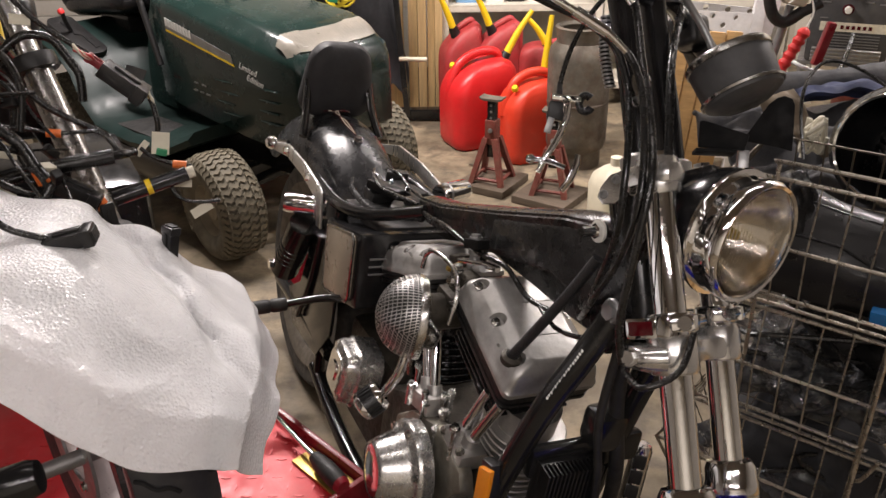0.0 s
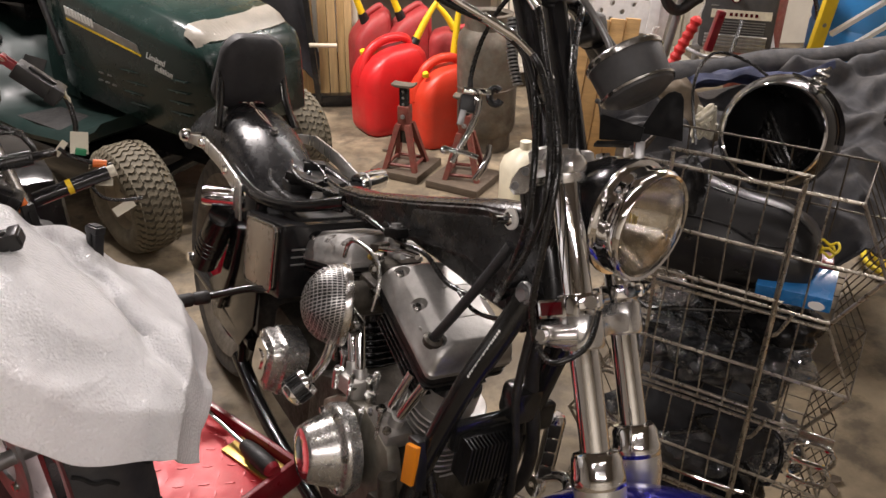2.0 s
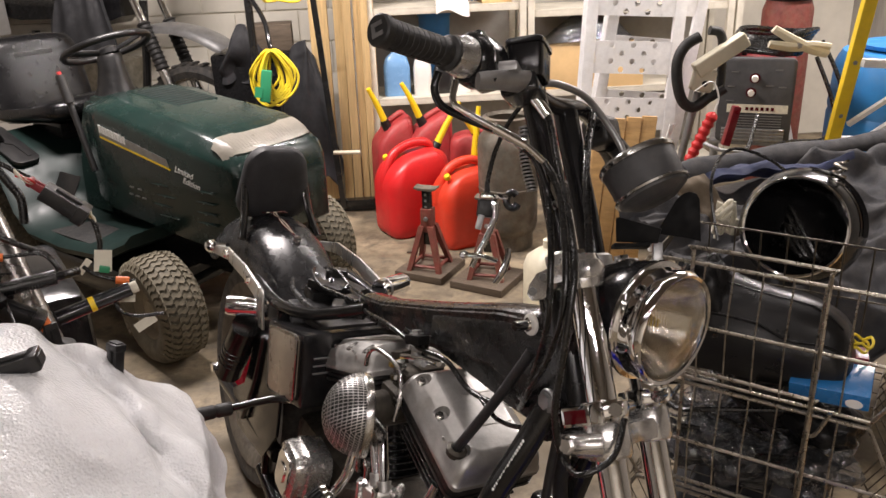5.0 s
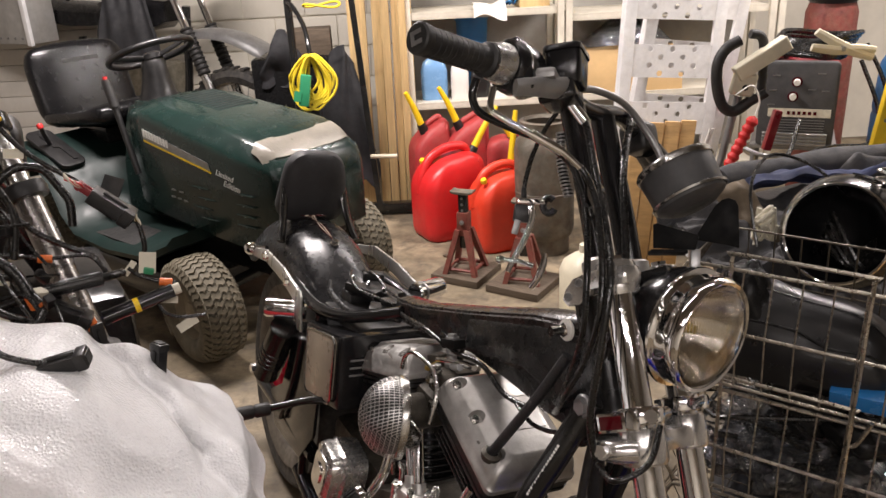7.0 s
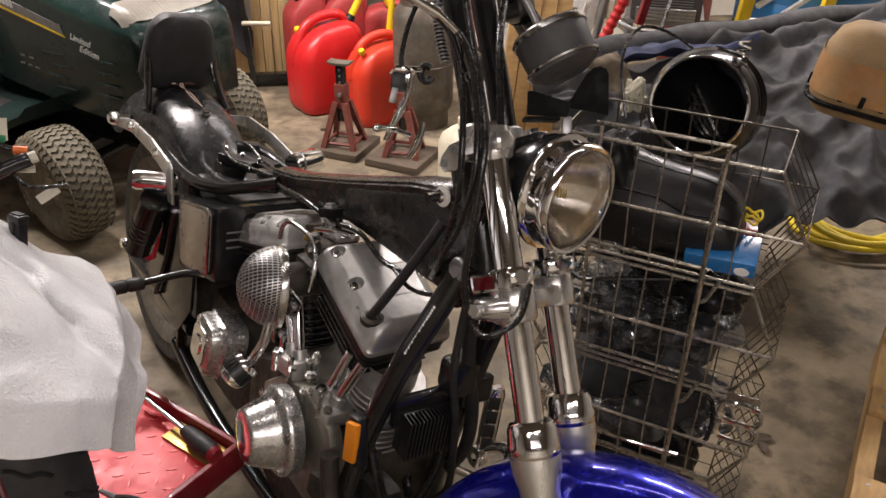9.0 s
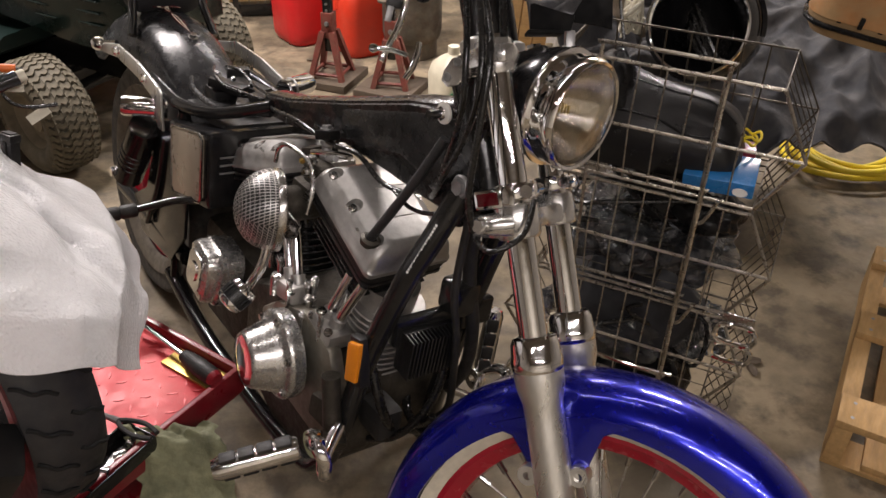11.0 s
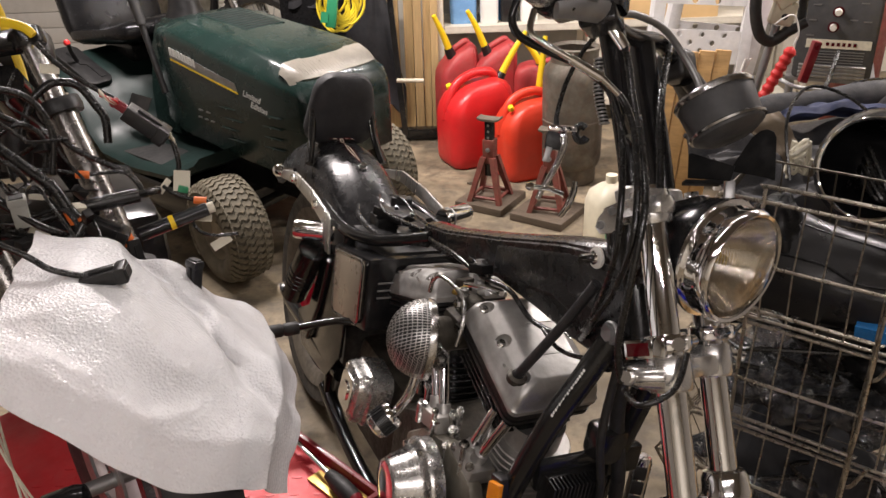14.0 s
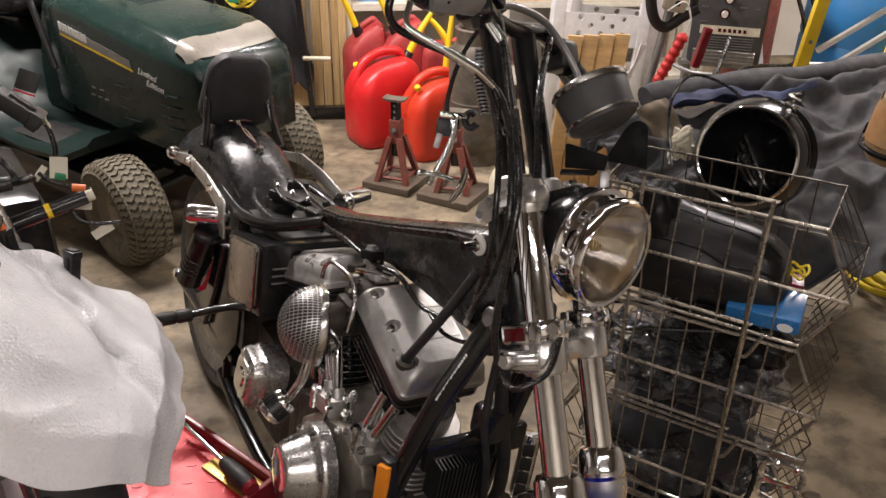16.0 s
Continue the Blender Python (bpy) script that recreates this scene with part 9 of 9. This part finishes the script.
for k in range(3):
    part("wire", tube(BM(), [(-0.6 + 0.006 * k, 0.98, 1.05), (-0.55 + 0.01 * k, 0.9, 1.0), (-0.52, 0.84 - 0.01 * k, 0.9), (-0.5 + 0.015 * k, 0.8, 0.75)], 0.0016, n=5), TAG, har)
for k in range(4):
    part("pin_wire", tube(BM(), [(-0.525, 1.318, 1.155 - 0.003 * k), (-0.51 + 0.003 * k, 1.31, 1.14), (-0.5, 1.32, 1.13)], 0.0025, n=5), RED_GRIP if k % 2 else TAG, har)
solo("yellow_strap", tube(BM(), [(-0.788, 1.414, 1.255), (-0.731, 1.414, 1.25), (-0.694, 1.414, 1.246), (-0.666, 1.411, 1.238), (-0.65, 1.405, 1.226)], lambda t: 0.011 - 0.004 * t, n=10, squash=0.45), YELLOW, "yellow tie-down strap over the fork clamp", "strap")
solo("yellow_strap", tube(BM(), [(-0.835, 1.63, 1.29), (-0.817, 1.626, 1.231), (-0.801, 1.603, 1.183), (-0.78, 1.578, 1.133), (-0.767, 1.552, 1.085)], 0.008, n=8, squash=0.3), YELLOW, "yellow tie-down strap end hanging down", "strap")

# ---- dirt bike and clutter behind the tractor ----
db = thing("trail_motorcycle", "dusty trail motorcycle parked behind the lawn tractor", "motorcycle", pose(-1.62, 5.1, 0.0, 0, 0, -28) @ Matrix.Scale(1.2, 4))
for x, nm in ((0.55, "front_wheel"), (-0.4, "rear_wheel")):
    ax = pose(x, 0, 0.33, 90, 0, 0)
    ww = part(nm, lathe(BM(), [(0.0, -0.04), (0.04, -0.04), (0.04, 0.04), (0.0, 0.04)], ax, 20), STEEL, db)
    part("tyre", lathe(BM(), [(0.27, -0.03), (0.3, -0.042), (0.325, -0.03), (0.333, 0.0), (0.325, 0.03), (0.3, 0.042), (0.27, 0.03)], ax, 44), TYRE, ww)
    part("rim", lathe(BM(), [(0.272, -0.024), (0.26, -0.02), (0.255, 0.0), (0.26, 0.02), (0.272, 0.024)], ax, 40), CHROME_OLD, ww)
    me = mesh_of("spoke", cyl(BM(), (0.04, 0, 0), (0.258, 0, 0), 0.002, n=5), STEEL)
    for k in range(24):
        part("spoke", me, None, ww, "", pose(x, 0, 0.33) @ Matrix.Rotation(2 * math.pi * k / 24, 4, "Y"))
    me = mesh_of("knob", box(BM(), (0, 0, 0.336), (0.022, 0.05, 0.012), 0.003), TYRE)
    for k in range(36):
        part("knob", me, None, ww, "", pose(x, 0, 0.33) @ Matrix.Rotation(2 * math.pi * k / 36, 4, "Y"))
bm = fender_mesh(0.44, 0.2, 0.65, 58, 108, 0.075, 0.012, 0.03)
part("front_fender", bm, STEEL, db, "dusty silver high front fender")
for s in (-1, 1):
    part("fork_leg", tube(BM(), [(0.55, s * 0.085, 0.33), (0.43, s * 0.085, 0.65)], 0.024, n=16, per=1), CHROME_OLD, db)
    gt = part("fork_gaiter", tube(BM(), [(0.43, s * 0.085, 0.65), (0.36, s * 0.085, 0.85)], 0.028, n=16, per=1), RUBBER, db)
    me = mesh_of("gaiter_ring", lathe(BM(), [(0.026, -0.008), (0.034, 0.0), (0.026, 0.008)], None, 18), RUBBER)
    for k in range(10):
        part("gaiter_ring", me, None, gt, "", axis_matrix(Vector((0.43, s * 0.085, 0.65)).lerp(Vector((0.36, s * 0.085, 0.85)), k / 9), (-0.07, 0, 0.2)))
    part("fork_tube", tube(BM(), [(0.36, s * 0.085, 0.85), (0.28, s * 0.085, 1.08)], 0.018, n=14, per=1), CHROME, db)
    part("turn_signal", lathe(BM(), [(0.0, -0.02), (0.024, -0.016), (0.028, 0.0), (0.024, 0.016), (0.0, 0.02)], axis_matrix((0.36, s * 0.2, 1.1), (1, 0, 0)), 18), AMBER_LENS, db)
hl2 = part("headlight", lathe(BM(), [(0.0, -0.07), (0.06, -0.06), (0.085, -0.02), (0.09, 0.02), (0.082, 0.03)], axis_matrix((0.44, 0, 1.12), (1, 0, -0.1)) @ Matrix.Scale(1.25, 4), 28), WHITE_PLASTIC, db, "white headlight cowl")
part("lens", lathe(BM(), [(0.0, 0.045), (0.05, 0.038), (0.082, 0.026)], axis_matrix((0.44, 0, 1.12), (1, 0, -0.1)) @ Matrix.Scale(1.25, 4), 28), LENS_DULL, hl2)
part("handlebar", tube(BM(), [(0.12, -0.38, 1.2), (0.2, -0.24, 1.22), (0.27, -0.08, 1.12), (0.27, 0.08, 1.12), (0.2, 0.24, 1.22), (0.12, 0.38, 1.2)], 0.012, n=10), BLACK, db)
bm = loft(BM(), [[Vector((x, y * w, z0 + zz * h)) for y, zz in ((-1, 0), (-1.05, 0.5), (-0.7, 0.95), (0, 1), (0.7, 0.95), (1.05, 0.5), (1, 0))] for x, w, z0, h in ((0.2, 0.05, 0.88, 0.1), (0.1, 0.11, 0.84, 0.16), (-0.1, 0.11, 0.84, 0.16), (-0.22, 0.08, 0.86, 0.12))])
part("fuel_tank", bm, BLACK, db)
bm = loft(BM(), [[Vector((x, y * w, z0 + zz * h)) for y, zz in ((-1, 0), (-1, 0.7), (-0.7, 1), (0.7, 1), (1, 0.7), (1, 0))] for x, w, z0, h in ((-0.15, 0.1, 0.87, 0.08), (-0.35, 0.15, 0.87, 0.1), (-0.6, 0.14, 0.9, 0.1), (-0.75, 0.09, 0.93, 0.05))])
part("seat", bm, VINYL, db)
part("engine", box(BM(), (0.0, 0, 0.5), (0.35, 0.24, 0.36), 0.05), CASE, db)
part("rear_fender", fender_mesh(-0.45, 0.33, 0.44, 60, 165, 0.07, 0.01, 0.03), BLACK, db)
part("down_tube", tube(BM(), [(0.3, 0, 0.95), (0.22, 0, 0.5), (0.05, 0, 0.28), (-0.4, 0, 0.3), (-0.45, 0, 0.8)], 0.02, n=10), BLACK_DUSTY, db)
pn = part("pannier", box(BM(), (-0.58, -0.24, 0.93), (0.3, 0.17, 0.26), 0.012), mk("dull_aluminium", (0.45, 0.44, 0.42), 0.4, 0.5, dust=0.2), db, "dull aluminium pannier case")
part("pannier_corner", box(BM(), (-0.43, -0.325, 0.93), (0.03, 0.02, 0.27), 0.003), WHITE_ALU, pn)
me = mesh_of("pannier_rivet", cyl(BM(), (0, 0, 0), (0, -0.004, 0), 0.006, n=10), STEEL)
for k in range(5):
    part("pannier_rivet", me, None, pn, "", pose(-0.7 + 0.055 * k, -0.326, 0.83))
part("rack", tube(BM(), [(-0.3, -0.16, 1.0), (-0.5, -0.2, 1.09), (-0.85, -0.2, 1.12), (-0.85, 0.2, 1.12), (-0.5, 0.2, 1.09)], 0.011, n=8), BLACK_DUSTY, db)

rk = thing("cord_stand", "dark upright stand with a hook for a coiled cord", "stand", pose(-0.62, 4.1, 0))
part("stand_pole", cyl(BM(), (0, 0.2, 0), (0.0, 0.2, 1.3), 0.02, n=12), BLACK_DUSTY, rk)
part("stand_foot", box(BM(), (0, 0.2, 0.015), (0.35, 0.25, 0.03), 0.004), BLACK_DUSTY, rk)
part("hook", tube(BM(), [(0.0, 0.19, 1.18), (0.04, 0.1, 1.16), (0.1, -0.02, 1.08), (0.125, -0.1, 0.98), (0.13, -0.11, 0.9)], 0.012, n=10), BLACK_DUSTY, rk)
for k in range(14):
    rnd = random.Random(300 + k)
    dx, hh = rnd.uniform(-0.045, 0.045), rnd.uniform(0.13, 0.2)
    pts = [(0.0 + dx * 0.4, -0.01 * k * 0.4, 0.91), (-0.06 + dx, -0.012 * k * 0.3, 0.87 - hh * 0.35), (-0.055 + dx, -0.01, 0.9 - hh), (dx, -0.012, 0.86 - hh * 1.08), (0.06 + dx, -0.01, 0.9 - hh), (0.065 + dx, -0.006 * k * 0.3, 0.87 - hh * 0.35)]
    solo("extension_cord", tube(BM(), pts, 0.0062, n=8, per=5, closed=True), HOSE_Y, "hank of yellow extension cord hanging on a hook", "extension cord", pose(-0.49, 3.99, 0.05), "yellow cord hanks")
gp = thing("cord_plug", "green extension cord plug block hanging in the cord", "plug", pose(-0.525, 3.93, 0.8, 0, 10, 0))
part("plug_block", box(BM(), (0, 0, 0), (0.05, 0.03, 0.15), 0.008), GREEN_PLUG, gp)
part("plug_label", box(BM(), (-0.03, -0.017, -0.03), (0.035, 0.002, 0.05)), GREEN_PLUG, gp)
solo("yellow_loop", tube(BM(), [(-0.44 + 0.09 * math.cos(t), 4.2 + 0.06 * math.sin(t), 1.165 + 0.01 * math.sin(2 * t)) for t in (2 * math.pi * q / 12 for q in range(12))], 0.006, n=8, per=3, closed=True), HOSE_Y, "loop of yellow cord over the steel stand", "cord")
bm = BM()
box(bm, (0.03, 0, 0.07), (0.24, 0.2, 0.14), 0.006)
solo("wooden_crate", bm, BOARD, "rough wooden box stacked by the wall", "crate", pose(-0.62, 4.75, 0.86, 0, 0, 4))
bm = BM()
box(bm, (0, 0, 0.43), (0.5, 0.3, 0.86), 0.02)
solo("tool_chest", bm, VINYL, "black tool chest against the wall", "chest", pose(-0.66, 4.75, 0))


def hung_cloth(name, label, m, w, h, seed):
    """A garment hung by its top edge, with deep folds and an uneven hem."""
    def fn(u, v):
        fold = math.sin(u * 11 + seed + 2.5 * v) * 0.5 + noise.noise(Vector((u * 5, v * 2.2, seed)))
        x = w * (u - 0.5) * (0.45 + 0.55 * min(1.0, v * 2.2)) + 0.03 * noise.noise(Vector((u * 3, v * 3, seed + 4)))
        z = -h * v * (1 - 0.14 * noise.noise(Vector((u * 4, 0.5, seed)))) - 0.1 * abs(2 * u - 1) ** 2 * (1 - v)
        return Vector((x, -0.05 * math.sin(math.pi * min(1, v * 1.2)) + 0.035 * fold * (0.3 + v), z))
    return solo(name, sheet(BM(), fn, 44, 30, 0.012), BLACK_CLOTH, label, "coat", m, sharp=70)


hung_cloth("black_coat", "black coat hung over the tool chest by the cord stand", pose(-0.72, 4.6, 1.02), 0.26, 0.3, 1.3)
hung_cloth("dark_coat", "dark coat slung behind the coiled cord", pose(-0.4, 4.52, 0.93), 0.3, 0.8, 5.1)
solo("black_jacket", sheet(BM(), lambda u, v: Vector((0.34 * (u - 0.5) * (0.6 + 0.5 * v), -0.03 - 0.05 * math.sin(2.4 * v) + 0.03 * noise.noise(Vector((u * 5, v * 2, 4))), 0.06 - 0.42 * v - 0.05 * abs(u - 0.5))), 18, 18, 0.02), BLACK_CLOTH, "black jacket hung over the trail motorcycle handlebar", "jacket", pose(-1.6, 4.8, 1.22), sharp=80)

# dry leaves and grit on the floor
rnd = random.Random(77)
for k in range(14):
    x, y = ((1.12, 1.42), (1.14, 1.45), (0.75, 3.5), (0.72, 3.1), (0.33, 3.05), (-0.12, 3.3), (0.0, 2.5), (-0.3, 2.2), (1.3, 1.9), (1.5, 2.0), (0.1, 3.7), (0.62, 2.6), (1.25, 1.7), (-0.15, 2.05))[k]
    size = rnd.uniform(0.012, 0.026)
    bend = rnd.uniform(0.2, 0.6)
    bm = sheet(BM(), lambda u, v: Vector((size * (2 * u - 1), size * 0.6 * (2 * v - 1) * math.sin(math.pi * (0.12 + 0.8 * u)), 0.004 + size * bend * (2 * v - 1) ** 2)), 6, 4, 0.0006)
    solo("dry_leaf", bm, BOARD, "curled dry brown leaf on the concrete floor", "leaf", pose(x, y, 0, 0, 0, rnd.uniform(0, 360)), "dry leaves")
